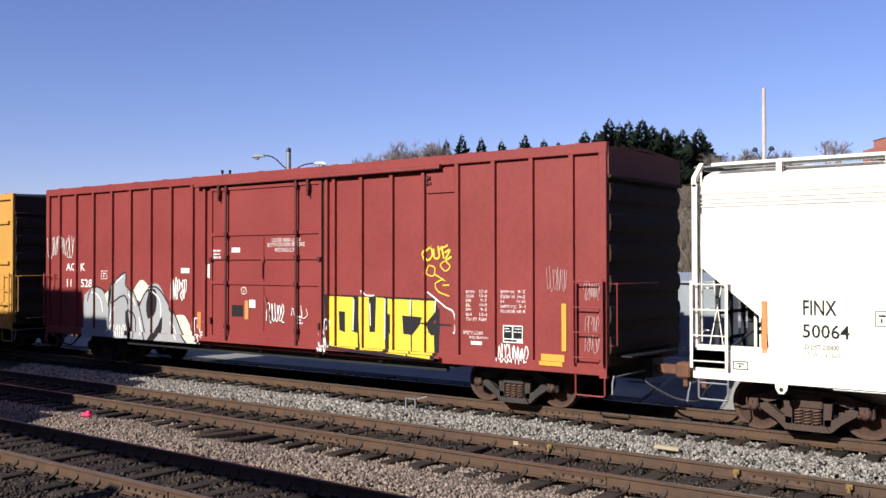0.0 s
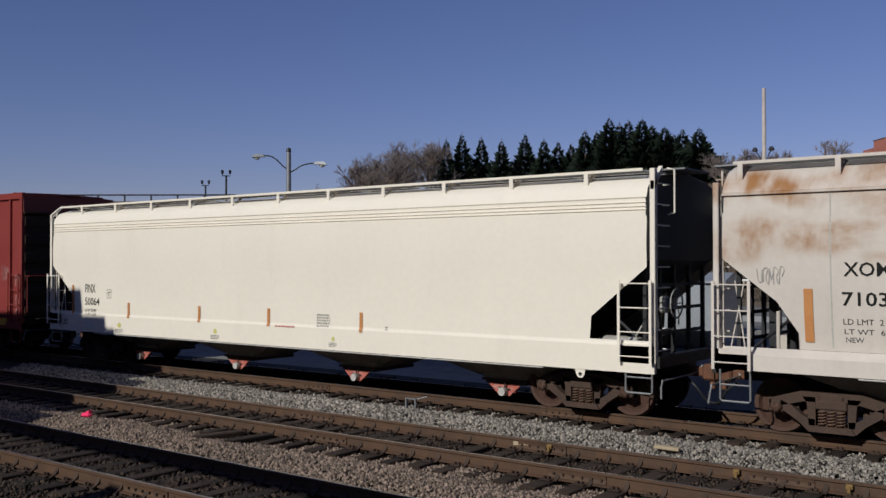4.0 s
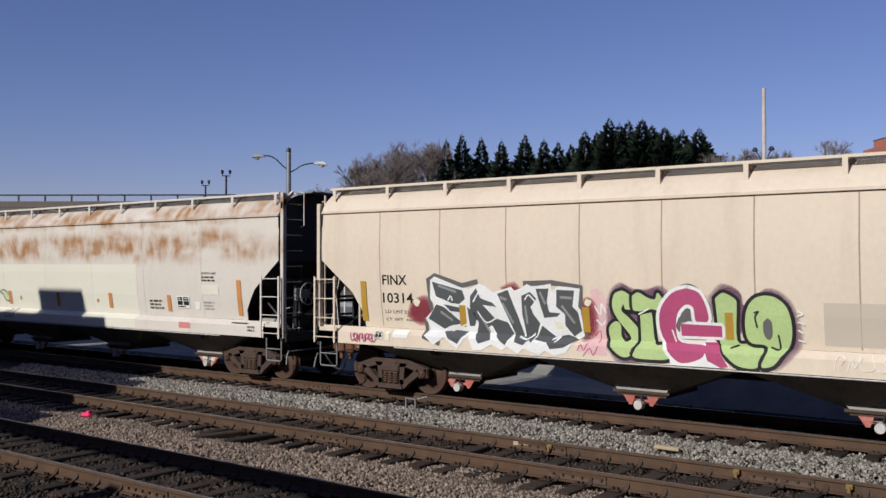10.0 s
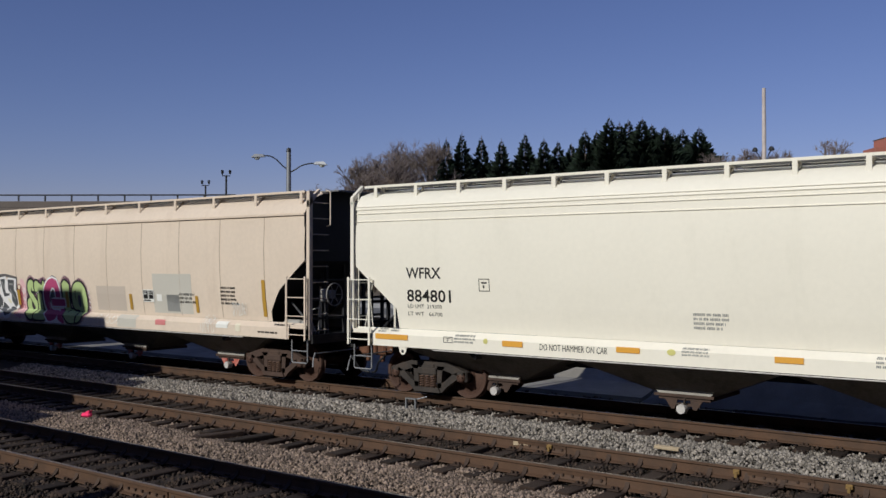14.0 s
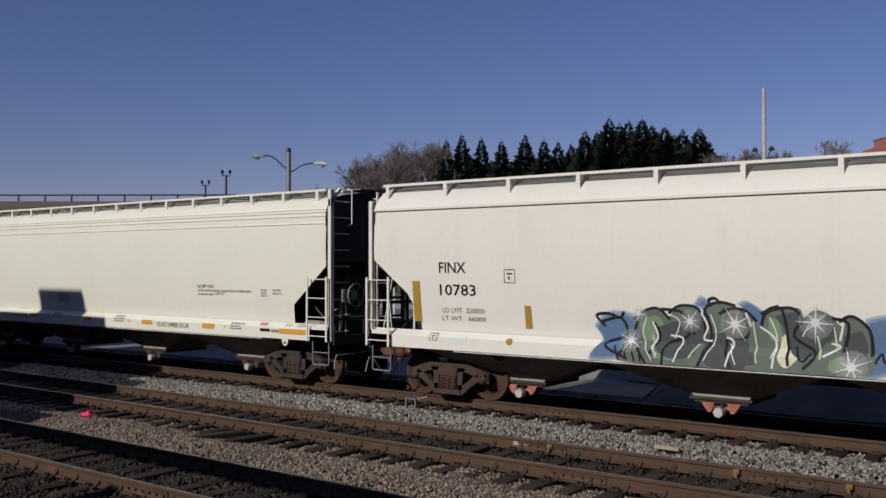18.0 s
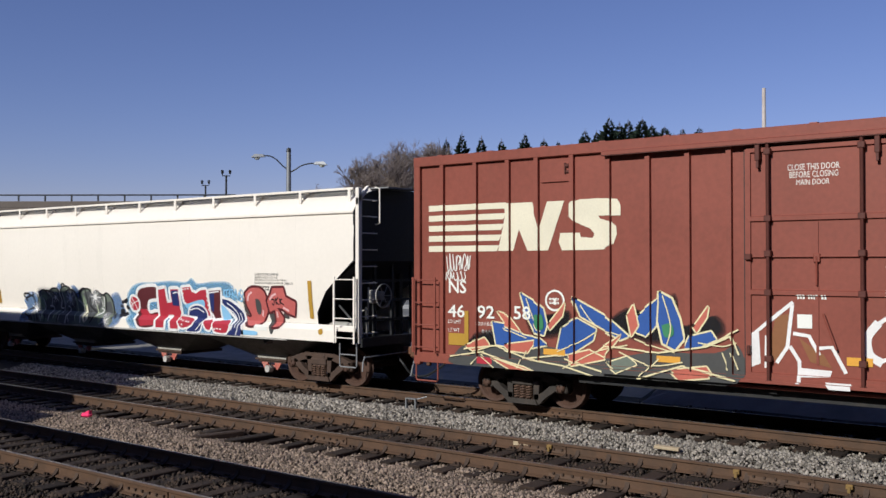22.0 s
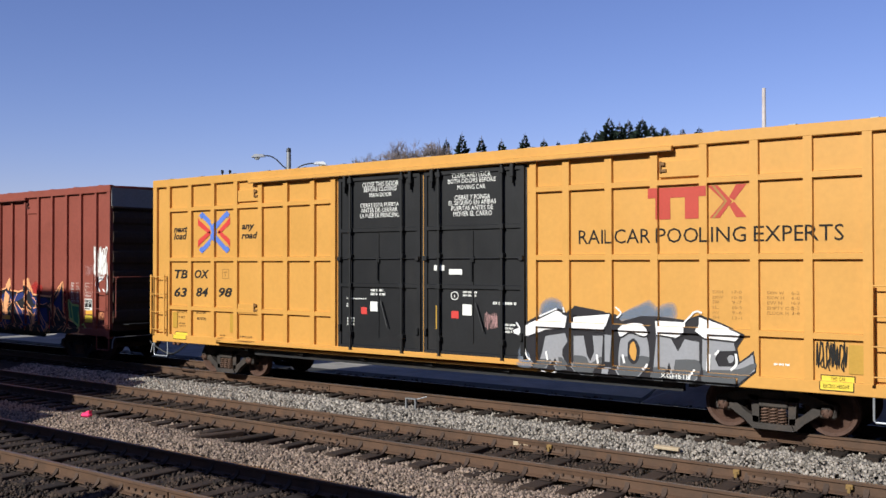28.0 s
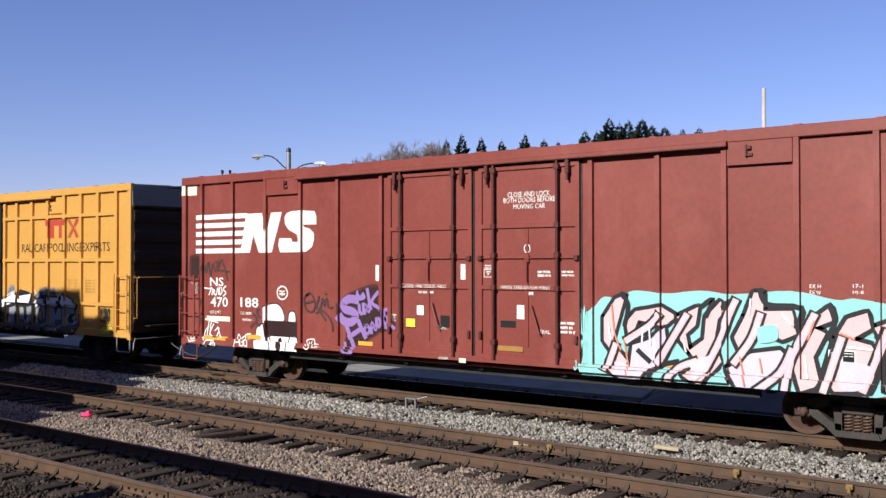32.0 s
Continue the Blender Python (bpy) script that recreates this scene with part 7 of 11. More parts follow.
frame_mark(xo, 3.67, 2.41, 3.92, 2.66, M["ink"])
tag(xo, 0.74, 2.53, 1.18, 2.81, 5, 0.02, M["g_pale2"], 21)
patch(xo, "tape", 1.48, 1.59, 1.62, 2.44, M["rust_tape"])
patch(xo, "tape", 7.04, 1.59, 7.22, 2.00, M["rust_tape"])
patch(xo, "tape", 9.80, 1.59, 9.98, 2.00, M["rust_tape"])
patch(xo, "tape", 12.48, 1.61, 12.64, 2.03, M["rust_tape"])
patch(xo, "tape", 15.14, 1.59, 15.29, 2.02, M["rust_tape"])
patch(xo, "tape", 17.94, 1.57, 18.10, 2.44, M["rust_tape"])
patch(xo, "tape", 4.49, 1.60, 4.59, 2.01, M["rust_tape"])
lube_plate(xo, 15.55, 1.69, 16.06, 2.00, M["white"])
patch(xo, "sticker", 16.29, 1.68, 16.47, 1.87, M["white"])
bars(xo, 14.36, 1.62, 14.96, 1.90, 3, M["ink"], words=2)
text(xo, "EXTERIOR PAINT", 16.60, 2.57, 17.19, 2.63, M["ink"])
bars(xo, 16.59, 2.38, 17.17, 2.54, 2, M["ink"], words=2)
patch(xo, "sticker", 16.58, 2.06, 17.24, 2.31, M["xo_clean"])
bars(xo, 16.64, 1.66, 17.07, 1.90, 3, M["g_pale2"], words=1)
patch(xo, "sticker", 15.73, 1.19, 16.19, 1.34, M["g_pink"])
patch(xo, "sticker", 18.84, 1.25, 18.97, 1.44, M["cream"])
bars(xo, 17.75, 1.36, 18.36, 1.42, 1, M["ink"], words=4)
bars(xo, 18.38, 1.19, 18.68, 1.35, 2, M["ink"], words=2)
art = Mural(xo, 0.004)  # pale green bubble outlines
art.edged("g_palegreen", "g_darkgreen", 0.035, ((3.88, 2.06), (4.02, 2.15), (4.16, 2.12), (4.22, 2.02), (4.25, 2.13), (4.35, 2.13), (4.37, 2.03), (4.58, 2.13), (4.79, 2.05), (4.91, 1.9), (4.86, 1.75), (4.68, 1.67), (4.42, 1.7), (4.31, 1.62), (4.15, 1.61), (3.99, 1.77), (3.87, 1.91)))
art.edged("g_palegreen", "g_darkgreen", 0.03, ((4.97, 1.88), (5.06, 2.03), (5.21, 1.99), (5.32, 1.82), (5.32, 1.73), (5.24, 1.7), (5.14, 1.76), (5.07, 1.87)))
art.area("g_palegreen", ((5.44, 1.97), (5.55, 2.16), (5.78, 2.16), (6.06, 2.1), (6.33, 2), (6.38, 1.73), (6.3, 1.55), (5.73, 1.54), (5.49, 1.71)))
art.edged("g_palegreen", "g_darkgreen", 0.035, ((6.53, 1.95), (6.72, 2.01), (6.93, 1.94), (7.03, 1.83), (7.02, 1.71), (6.93, 1.69), (6.8, 1.75), (6.68, 1.9)))
art.line("g_darkgreen", 0.04, ((5.71, 1.51), (5.51, 1.69), (5.4, 1.92), (5.5, 2.15), (5.73, 2.23), (5.8, 2.12), (5.65, 1.95)), ((5.78, 2.07), (6.06, 2.12), (6.28, 2.04), (6.39, 1.86), (6.37, 1.64), (6.31, 1.53)), ((5.97, 1.92), (6.11, 1.93), (6.04, 1.89), (6.15, 1.72), (6.14, 1.57), (6.05, 1.5), (5.95, 1.51)), ((4.24, 1.86), (4.4, 1.74), (4.58, 1.67)))
art.line("ink", 0.025, ((3.9, 1.17), (3.93, 1.35), (4.01, 1.22), (4.07, 1.41)), ((4.1, 1.21), (4.15, 1.39), (4.25, 1.38), (4.22, 1.22), (4.15, 1.24)), ((3.99, 1.19), (4.25, 1.2), (4.5, 1.24), (4.43, 1.27)), ((4.61, 1.36), (4.68, 1.17)), ((4.58, 1.38), (4.74, 1.39)), ((4.79, 1.39), (4.76, 1.21), (4.88, 1.26)), ((4.76, 1.29), (4.86, 1.33)), ((4.91, 1.26), (5.04, 1.27)), ((5.06, 1.38), (5.21, 1.43)), ((5.13, 1.39), (5.1, 1.18)), ((5.2, 1.18), (5.24, 1.37), (5.31, 1.21), (5.36, 1.42)))
art.line("ink", 0.025, ((5.52, 1.44), (5.43, 1.4), (5.5, 1.31), (5.43, 1.22)), ((5.6, 1.39), (5.56, 1.24), (5.65, 1.27), (5.67, 1.42), (5.6, 1.39)), ((5.73, 1.46), (5.73, 1.24), (5.8, 1.35), (5.77, 1.24)))
art.line("ink", 0.022, ((7.04, 1.4), (6.95, 1.31), (6.97, 1.18), (7.1, 1.21), (7.06, 1.32), (7.14, 1.39), (7.18, 1.19), (7.26, 1.2), (7.24, 1.42), (7.32, 1.4), (7.3, 1.2), (7.39, 1.23), (7.47, 1.41), (7.59, 1.46)), ((7.59, 1.46), (7.47, 1.21), (7.51, 1.17)))
ring(xo, 3.70, 1.72, 3.89, 1.84, M["amber"], True)
ring(xo, 7.69, 1.73, 7.82, 1.86, M["amber"], True)
ring(xo, 11.87, 1.74, 11.99, 1.86, M["amber"], True)
# beige hopper
text(f2, "FINX", 1.96, 2.39, 2.64, 2.60, M["ink"])
text(f2, "10314", 1.95, 2.00, 2.79, 2.22, M["ink"])
text(f2, "LD LMT 219000", 2.00, 1.78, 2.96, 1.85, M["ink"])
text(f2, "LT WT  66000", 2.01, 1.62, 2.95, 1.68, M["ink"])
patch(f2, "tape", 1.33, 1.59, 1.49, 2.46, M["amber"])
patch(f2, "tape", 3.99, 1.56, 4.15, 2.00, M["amber"])
patch(f2, "tape", 6.82, 1.57, 6.97, 2.04, M["amber"])
patch(f2, "tape", 12.70, 1.59, 12.82, 2.02, M["amber"])
patch(f2, "tape", 15.55, 1.59, 15.66, 2.02, M["amber"])
patch(f2, "tape", 18.09, 1.57, 18.21, 2.45, M["amber"])
patch(f2, "tape", 9.53, 1.56, 9.67, 2.02, M["amber"])
patch(f2, "repainted_panel", 13.78, 1.54, 15.41, 2.58, M["f2_clean"], "pale repainted square")
patch(f2, "repainted_panel", 14.35, 1.59, 14.88, 2.03, M["g_grey"], "grey repainted square")
patch(f2, "repainted_panel", 11.13, 1.54, 12.52, 2.22, M["f2_patch"])
patch(f2, "repainted_panel", 12.25, 1.11, 13.10, 1.44, M["f2_clean"])
lube_plate(f2, 13.34, 1.82, 13.82, 2.15, M["white"])
patch(f2, "sticker", 13.93, 1.85, 14.15, 2.03, M["white"])
bars(f2, 14.90, 1.80, 15.56, 2.10, 3, M["ink"], words=3)
bars(f2, 16.55, 1.81, 17.25, 2.29, 5, M["ink"], words=2)
patch(f2, "sticker", 13.97, 1.23, 14.40, 1.37, M["g_pink"])
patch(f2, "sticker", 16.45, 1.25, 16.90, 1.41, M["white"])
patch(f2, "sticker", 17.18, 1.19, 17.36, 1.38, M["cream"])
bars(f2, 18.51, 1.37, 18.98, 1.43, 1, M["ink"], words=4)
bars(f2, 18.00, 1.17, 18.68, 1.25, 1, M["ink"], words=3)
tag(f2, 16.95, 1.58, 17.47, 1.93, 7, 0.02, M["white"], 30)
tag(f2, 15.86, 1.14, 16.37, 1.58, 5, 0.02, M["white"], 31)
tag(f2, 11.29, 1.20, 12.25, 1.45, 5, 0.02, M["white"], 32)
patch(f2, "sticker", 2.27, 1.27, 2.69, 1.43, M["white"])
tag(f2, 1.06, 1.15, 1.77, 1.35, 8, 0.035, M["g_magenta"], 33)
lube_plate(f2, 1.79, 1.22, 1.98, 1.39, M["white"])
patch(f2, "sticker", 2.06, 1.21, 2.19, 1.40, M["cream"])
art = Mural(f2, 0.004)  # grey letters edged in white
art.mist("g_rose", ((2.64, 1.74), (2.78, 2.02), (3.17, 2.12), (3.27, 1.72), (2.95, 1.59)))
art.mist("g_rose", ((6.8, 2.1), (6.95, 2.19), (7.08, 2.03), (7.06, 1.59), (6.82, 1.48)))
art.mist("g_rose", ((5.06, 2.36), (5.34, 2.44), (5.46, 2.28), (5.27, 2.17)))
art.area("g_cream", ((2.85, 2.12), (2.98, 2.06), (2.9, 1.94), (2.8, 2.02)))
art.area("g_cream", ((6.91, 2.19), (7.02, 2.15), (6.95, 2.05), (6.87, 2.1)))
art.line("g_halo", 0.1, ((3.27, 1.9), (3.22, 2.52), (3.39, 2.6), (4.09, 2.4), (4.45, 2.48)), ((5.58, 2.46), (6.19, 2.48), (6.82, 2.4), (6.78, 2.05), (6.86, 1.48)), ((3.51, 1.21), (3.12, 1.32), (3.1, 1.7)), sharp=True)
art.area("g_white", ((3.28, 2.5), (3.39, 2.58), (4.06, 2.36), (4.26, 2.33), (4.52, 2.45), (4.65, 2.4), (4.84, 2.27), (5.27, 2.39), (5.34, 2.32), (5.46, 2.35), (5.64, 2.45), (5.76, 2.4), (6.17, 2.46), (6.19, 2.33), (6.34, 2.42), (6.79, 2.38), (6.74, 2.04), (6.79, 1.98), (6.84, 1.5), (6.67, 1.39), (6.51, 1.18), (6.28, 1.11), (6.05, 1.19), (5.93, 1.1), (5.57, 1.21), (5.45, 1.1), (5.21, 1.23), (5.08, 1.15), (4.83, 1.25), (4.58, 1.12), (4.38, 1.11), (4.23, 1.41), (3.99, 1.12), (3.79, 1.24), (3.65, 1.34), (3.38, 1.17), (3.12, 1.35), (3.21, 1.5), (3.1, 1.7), (3.38, 1.95), (3.25, 2.12)), sharp=True)
art.area("g_charcoal", ((3.32, 2.47), (4.09, 2.3), (4.15, 2.13), (3.99, 2.02), (3.79, 2.04), (3.41, 2.17)), sharp=True)
art.area("g_charcoal", ((3.41, 2), (3.6, 1.95), (4.06, 1.63), (3.73, 1.57), (3.58, 1.5), (3.17, 1.7)), sharp=True)
art.area("g_charcoal", ((3.61, 2.01), (4.06, 1.94), (4.06, 1.85), (3.76, 1.87)), sharp=True)
art.area("g_charcoal", ((3.58, 1.45), (3.92, 1.49), (4.19, 1.47), (3.99, 1.22), (3.79, 1.3)), sharp=True)
art.area("g_charcoal", ((4.28, 2.19), (4.43, 2.35), (4.53, 2.15), (4.81, 2.07), (4.9, 1.99), (4.58, 2.02), (4.84, 1.77), (5.15, 1.69), (5.28, 1.48), (5.15, 1.25), (4.9, 1.41), (4.77, 1.62), (4.64, 1.55), (4.8, 1.34), (4.51, 1.25), (4.39, 1.43), (4.45, 1.66), (4.26, 1.93)), sharp=True)
art.area("g_charcoal", ((4.19, 1.97), (4.44, 1.81), (4.35, 1.59), (4.22, 1.58)), sharp=True)
art.area("g_charcoal", ((4.94, 2.25), (5.19, 2.33), (5.39, 1.85), (5.53, 1.44), (5.69, 1.39), (5.56, 1.27), (5.37, 1.32), (5.21, 1.69)), sharp=True)
art.area("g_charcoal", ((5.5, 2.22), (5.7, 2.3), (5.84, 2.17), (5.7, 2.01), (5.76, 1.86), (5.89, 1.7), (5.75, 1.33), (5.57, 1.43), (5.5, 1.86)), sharp=True)
art.area("g_charcoal", ((5.83, 2.36), (6.12, 2.37), (6.07, 2.12), (6.11, 1.92), (6.35, 1.91), (6.28, 1.84), (5.99, 1.81), (5.93, 2.02)), sharp=True)
art.area("g_charcoal", ((6.29, 2.35), (6.67, 2.34), (6.62, 2.04), (6.73, 1.94), (6.79, 1.59), (6.62, 1.48), (6.44, 1.68), (6.45, 1.89), (6.27, 2.03)), sharp=True)
art.area("g_charcoal", ((5.93, 1.66), (6.22, 1.46), (6.51, 1.51), (6.74, 1.43), (6.45, 1.27), (6.16, 1.23), (6.09, 1.35), (5.79, 1.39)), sharp=True)
art.area("g_cream", ((6.19, 1.76), (6.37, 1.72), (6.42, 1.62), (6.28, 1.6)), sharp=True)
art.line("g_grey", 0.05, ((3.49, 2.39), (3.92, 2.27)), ((5.01, 2.18), (5.14, 2.14)), ((5.06, 2.06), (5.27, 1.69)), ((5.58, 2.02), (5.6, 1.7)), ((6.37, 2.21), (6.6, 2.2)), ((6.4, 2.04), (6.64, 1.74)), ((4.58, 1.7), (4.71, 1.49)), ((3.52, 1.85), (3.79, 1.69)), ((5.93, 2.29), (6.03, 2.08)))
art.line("g_white", 0.03, ((3.72, 2.1), (3.79, 2.18), (3.83, 2.09)), ((4.35, 2.08), (4.48, 2.26)), ((5.58, 2.15), (5.67, 2.24), (5.79, 2.13)), ((4.45, 1.88), (4.64, 1.67), (4.9, 1.78)), ((3.79, 1.47), (4.19, 1.63)), ((6.19, 1.41), (6.34, 1.48), (6.26, 1.37)), ((5.45, 1.43), (5.63, 1.39), (5.77, 1.5)))
art = Mural(f2, 0.004)  # green and magenta bubble letters
art.area("g_pinkwhite", ((7, 2.36), (7.17, 2.39), (7.33, 2.17), (7.38, 1.53), (7.36, 1.17), (6.97, 1.19), (6.73, 1.24), (7.06, 1.51)), sharp=True)
art.line("g_magenta", 0.02, ((6.75, 1.24), (6.82, 1.35), (6.88, 1.25), (6.95, 1.37)), ((6.88, 1.15), (7.01, 1.29), (7.08, 1.17), (7.17, 1.32)), ((7.06, 1.51), (7.17, 1.61), (7.17, 1.4)))
art.line("g_white", 0.03, ((7.08, 2.06), (7.19, 1.91), (7.22, 2.11), (7.31, 1.94)), ((7.11, 1.81), (7.22, 1.72), (7.33, 1.87)))
art.mist("g_mauve", ((7.33, 1.52), (7.4, 2.22), (7.62, 2.47), (7.86, 2.38), (8.11, 2.37), (8.36, 2.43), (8.55, 2.24), (8.52, 1.96), (8.1, 1.56), (8, 1.12), (7.59, 1.1)))
art.mist("g_mauve", ((9.3, 2.26), (9.52, 2.47), (9.8, 2.36), (9.87, 2.14), (10.23, 2.41), (10.57, 2.24), (10.73, 1.81), (10.69, 1.46), (10.39, 1.16), (10.23, 1.31), (9.88, 1.91), (9.75, 1.64), (9.35, 1.98)))
art.area("g_halo", ((8.45, 2.1), (8.6, 2.36), (8.87, 2.5), (9.12, 2.39), (9.28, 2.12), (9.26, 1.8), (8.69, 1.59)))
art.edged("g_green", "g_dark", 0.06, ((7.65, 2.36), (7.8, 2.27), (7.85, 2.08), (7.82, 2), (7.7, 2.01), (7.67, 2.11), (7.62, 2), (7.75, 1.88), (7.92, 1.7), (8.02, 1.51), (7.95, 1.31), (7.74, 1.17), (7.54, 1.24), (7.38, 1.43), (7.35, 1.67), (7.49, 1.8), (7.59, 1.73), (7.59, 1.54), (7.67, 1.44), (7.78, 1.5), (7.7, 1.64), (7.54, 1.83), (7.44, 2.06), (7.49, 2.29)))
art.edged("g_green", "g_dark", 0.06, ((7.98, 1.98), (8.2, 2), (8.25, 1.44), (8.55, 1.46), (8.59, 1.34), (8.55, 1.19), (8.25, 1.16), (7.88, 1.19), (7.96, 1.41), (7.98, 1.65)))
art.edged("g_green", "g_dark", 0.06, ((7.84, 2.26), (7.96, 2.33), (8.16, 2.23), (8.28, 2.22), (8.33, 2.33), (8.41, 2.24), (8.46, 2.07), (8.35, 2.01), (8.2, 2.04), (7.96, 1.99), (7.85, 2.03)))
art.edged("g_green", "g_dark", 0.06, ((9.37, 2.25), (9.51, 2.35), (9.71, 2.25), (9.74, 2.12), (9.72, 1.56), (9.93, 1.51), (10.18, 1.49), (10.23, 1.39), (10.1, 1.14), (9.79, 1.14), (9.58, 1.29), (9.42, 1.51), (9.39, 1.99)))
art.edged("g_green", "g_dark", 0.06, ((10.22, 2.32), (10.4, 2.28), (10.57, 2.11), (10.63, 1.84), (10.6, 1.55), (10.44, 1.28), (10.32, 1.17), (10.16, 1.16), (10.24, 1.38), (10.18, 1.5), (9.97, 1.52), (9.88, 1.64), (9.87, 1.91), (9.93, 2.14), (10.06, 2.28)))
art.area("g_halo", ((10.24, 1.95), (10.31, 1.88), (10.31, 1.66), (10.24, 1.59), (10.17, 1.69), (10.17, 1.87)))
art.area("g_white", ((9.27, 1.57), (9.36, 1.53), (9.63, 1.11), (9.47, 1.09), (8.59, 1.09), (8.55, 1.3), (8.69, 1.35)), sharp=True)
art.edged("g_magenta", "g_white", 0.06, ((8.87, 2.42), (9.09, 2.34), (9.22, 2.08), (9.23, 1.86), (9.02, 1.85), (8.98, 2.08), (8.84, 2.13), (8.69, 1.97), (8.65, 1.68), (8.73, 1.48), (9.18, 1.44), (9.16, 1.25), (8.88, 1.14), (8.69, 1.17), (8.49, 1.39), (8.35, 1.69), (8.38, 2.05), (8.6, 2.33)))
art.area("g_magenta", ((9.16, 1.5), (9.38, 1.51), (9.61, 1.12), (9.49, 1.09), (9.25, 1.2)), sharp=True)
art.edged("g_magenta", "g_white", 0.05, ((8.73, 1.8), (9.47, 1.79), (9.47, 1.6), (8.75, 1.59)), sharp=True)
art.area("g_halo", ((8.71, 1.91), (8.81, 1.94), (8.86, 1.84), (8.74, 1.81), (8.72, 1.65), (8.65, 1.75)))
art.line("g_dark", 0.03, ((10.03, 2.03), (10.1, 2.05), (10.04, 1.96), (10.07, 1.79)), ((10.41, 1.67), (10.43, 1.45), (10.29, 1.47)), ((9.62, 1.43), (9.75, 1.48)), ((7.7, 2.01), (7.96, 1.98)))
art.line("g_white", 0.025, ((7.96, 1.94), (8.15, 2.04)), ((8.58, 1.68), (8.64, 1.49)), ((10.73, 2.07), (10.81, 2.03), (10.73, 1.99)), ((10.73, 1.9), (10.83, 1.86)), ((10.73, 1.77), (10.81, 1.72)), ((10.73, 1.61), (10.82, 1.58)))
# greenish cream hopper
text(wf, "WFRX", 1.59, 2.53, 2.51, 2.76, M["ink"])
text(wf, "884801", 1.59, 2.04, 2.75, 2.30, M["ink"])
text(wf, "LD LMT  219300", 1.60, 1.91, 2.50, 1.99, M["ink"])
text(wf, "LT WT   66700", 1.59, 1.75, 2.50, 1.83, M["ink"])
frame_mark(wf, 3.46, 2.29, 3.72, 2.54, M["ink"])
patch(wf, "tape", 0.76, 1.23, 1.66, 1.34, M["orange"])
bars(wf, 0.78, 1.37, 1.06, 1.46, 2, M["g_grey"], words=2)
bars(wf, 1.12, 1.39, 1.39, 1.48, 2, M["g_grey"], words=2)
text(wf, "DO NOT HAMMER ON CAR", 4.90, 1.20, 6.33, 1.32, M["ink"])
frame_mark(wf, 2.60, 1.23, 2.83, 1.35, M["ink"])
bars(wf, 2.87, 1.23, 3.40, 1.42, 3, M["g_grey"], words=2)
ring(wf, 3.59, 1.25, 3.70, 1.36, M["badge"], True)
patch(wf, "tape", 4.05, 1.23, 4.52, 1.34, M["orange"])
patch(wf, "tape", 6.51, 1.25, 6.97, 1.35, M["orange"])
patch(wf, "tape", 9.34, 1.24, 9.80, 1.34, M["orange"])
patch(wf, "tape", 12.18, 1.23, 12.62, 1.34, M["orange"])
patch(wf, "tape", 14.72, 1.22, 15.18, 1.34, M["orange"])
patch(wf, "tape", 17.55, 1.21, 18.46, 1.32, M["orange"])
text(wf, "DO NOT HAMMER ON CAR", 12.85, 1.18, 14.17, 1.31, M["ink"])
text(wf, "50% EMPTY LOAD", 14.48, 2.23, 15.10, 2.31, M["ink"])
bars(wf, 14.48, 2.12, 16.51, 2.21, 1, M["g_grey"], words=6)
text(wf, "ADJ BLOCK", 15.11, 2.05, 15.51, 2.13, M["ink"])
bars(wf, 14.47, 2.03, 15.06, 2.11, 1, M["g_grey"], words=4)
bars(wf, 16.84, 2.04, 17.07, 2.24, 3, M["g_grey"], words=2)
bars(wf, 17.26, 2.10, 17.59, 2.25, 2, M["g_grey"], words=2)
bars(wf, 7.93, 1.70, 8.59, 2.01, 4, M["g_grey"], words=1)
bars(wf, 10.87, 1.24, 11.39, 1.43, 3, M["g_grey"], words=2)
bars(wf, 15.79, 1.23, 16.32, 1.41, 3, M["g_grey"], words=3)
bars(wf, 7.75, 1.25, 8.26, 1.41, 3, M["g_grey"], words=2)
patch(wf, "sticker", 16.88, 1.23, 17.23, 1.30, M["ink"])
patch(wf, "sticker", 17.28, 1.22, 17.53, 1.29, M["g_grey"])
patch(wf, "sticker", 16.83, 1.37, 17.09, 1.43, M["g_pink"])
bars(wf, 17.69, 1.37, 17.93, 1.44, 2, M["g_grey"], words=2)
bars(wf, 18.10, 1.37, 18.39, 1.45, 2, M["g_grey"], words=2)
ring(wf, 7.48, 1.25, 7.64, 1.36, M["badge"], True)
ring(wf, 11.52, 1.25, 11.64, 1.34, M["badge"], True)
ring(wf, 15.54, 1.25, 15.63, 1.33, M["badge"], True)
# off-white hopper
text(f3, "FINX", 1.93, 2.65, 2.61, 2.87, M["ink"])
text(f3, "10783", 1.93, 2.19, 2.84, 2.42, M["ink"])
text(f3, "LD LMT  220000", 1.97, 1.84, 3.02, 1.94, M["ink"])
text(f3, "LT WT   66000", 1.95, 1.68, 3.04, 1.77, M["ink"])
frame_mark(f3, 3.53, 2.46, 3.79, 2.73, M["ink"])
patch(f3, "tape", 1.22, 1.63, 1.41, 2.48, M["amber"])
patch(f3, "tape", 3.98, 1.59, 4.12, 2.03, M["amber"])
patch(f3, "tape", 17.99, 1.58, 18.11, 2.45, M["amber"])
frame_mark(f3, 1.68, 1.26, 1.89, 1.41, M["ink"])
patch(f3, "sticker", 2.21, 1.24, 2.63, 1.38, M["white"])
ring(f3, 3.58, 1.26, 3.74, 1.39, M["amber"], True)
ring(f3, 18.36, 1.23, 18.51, 1.37, M["amber"], True)
text(f3, "CARBOLINE LINING", 16.19, 2.56, 17.02, 2.62, M["ink"])
text(f3, "APPLIED 10-15", 16.19, 2.49, 16.98, 2.54, M["ink"])
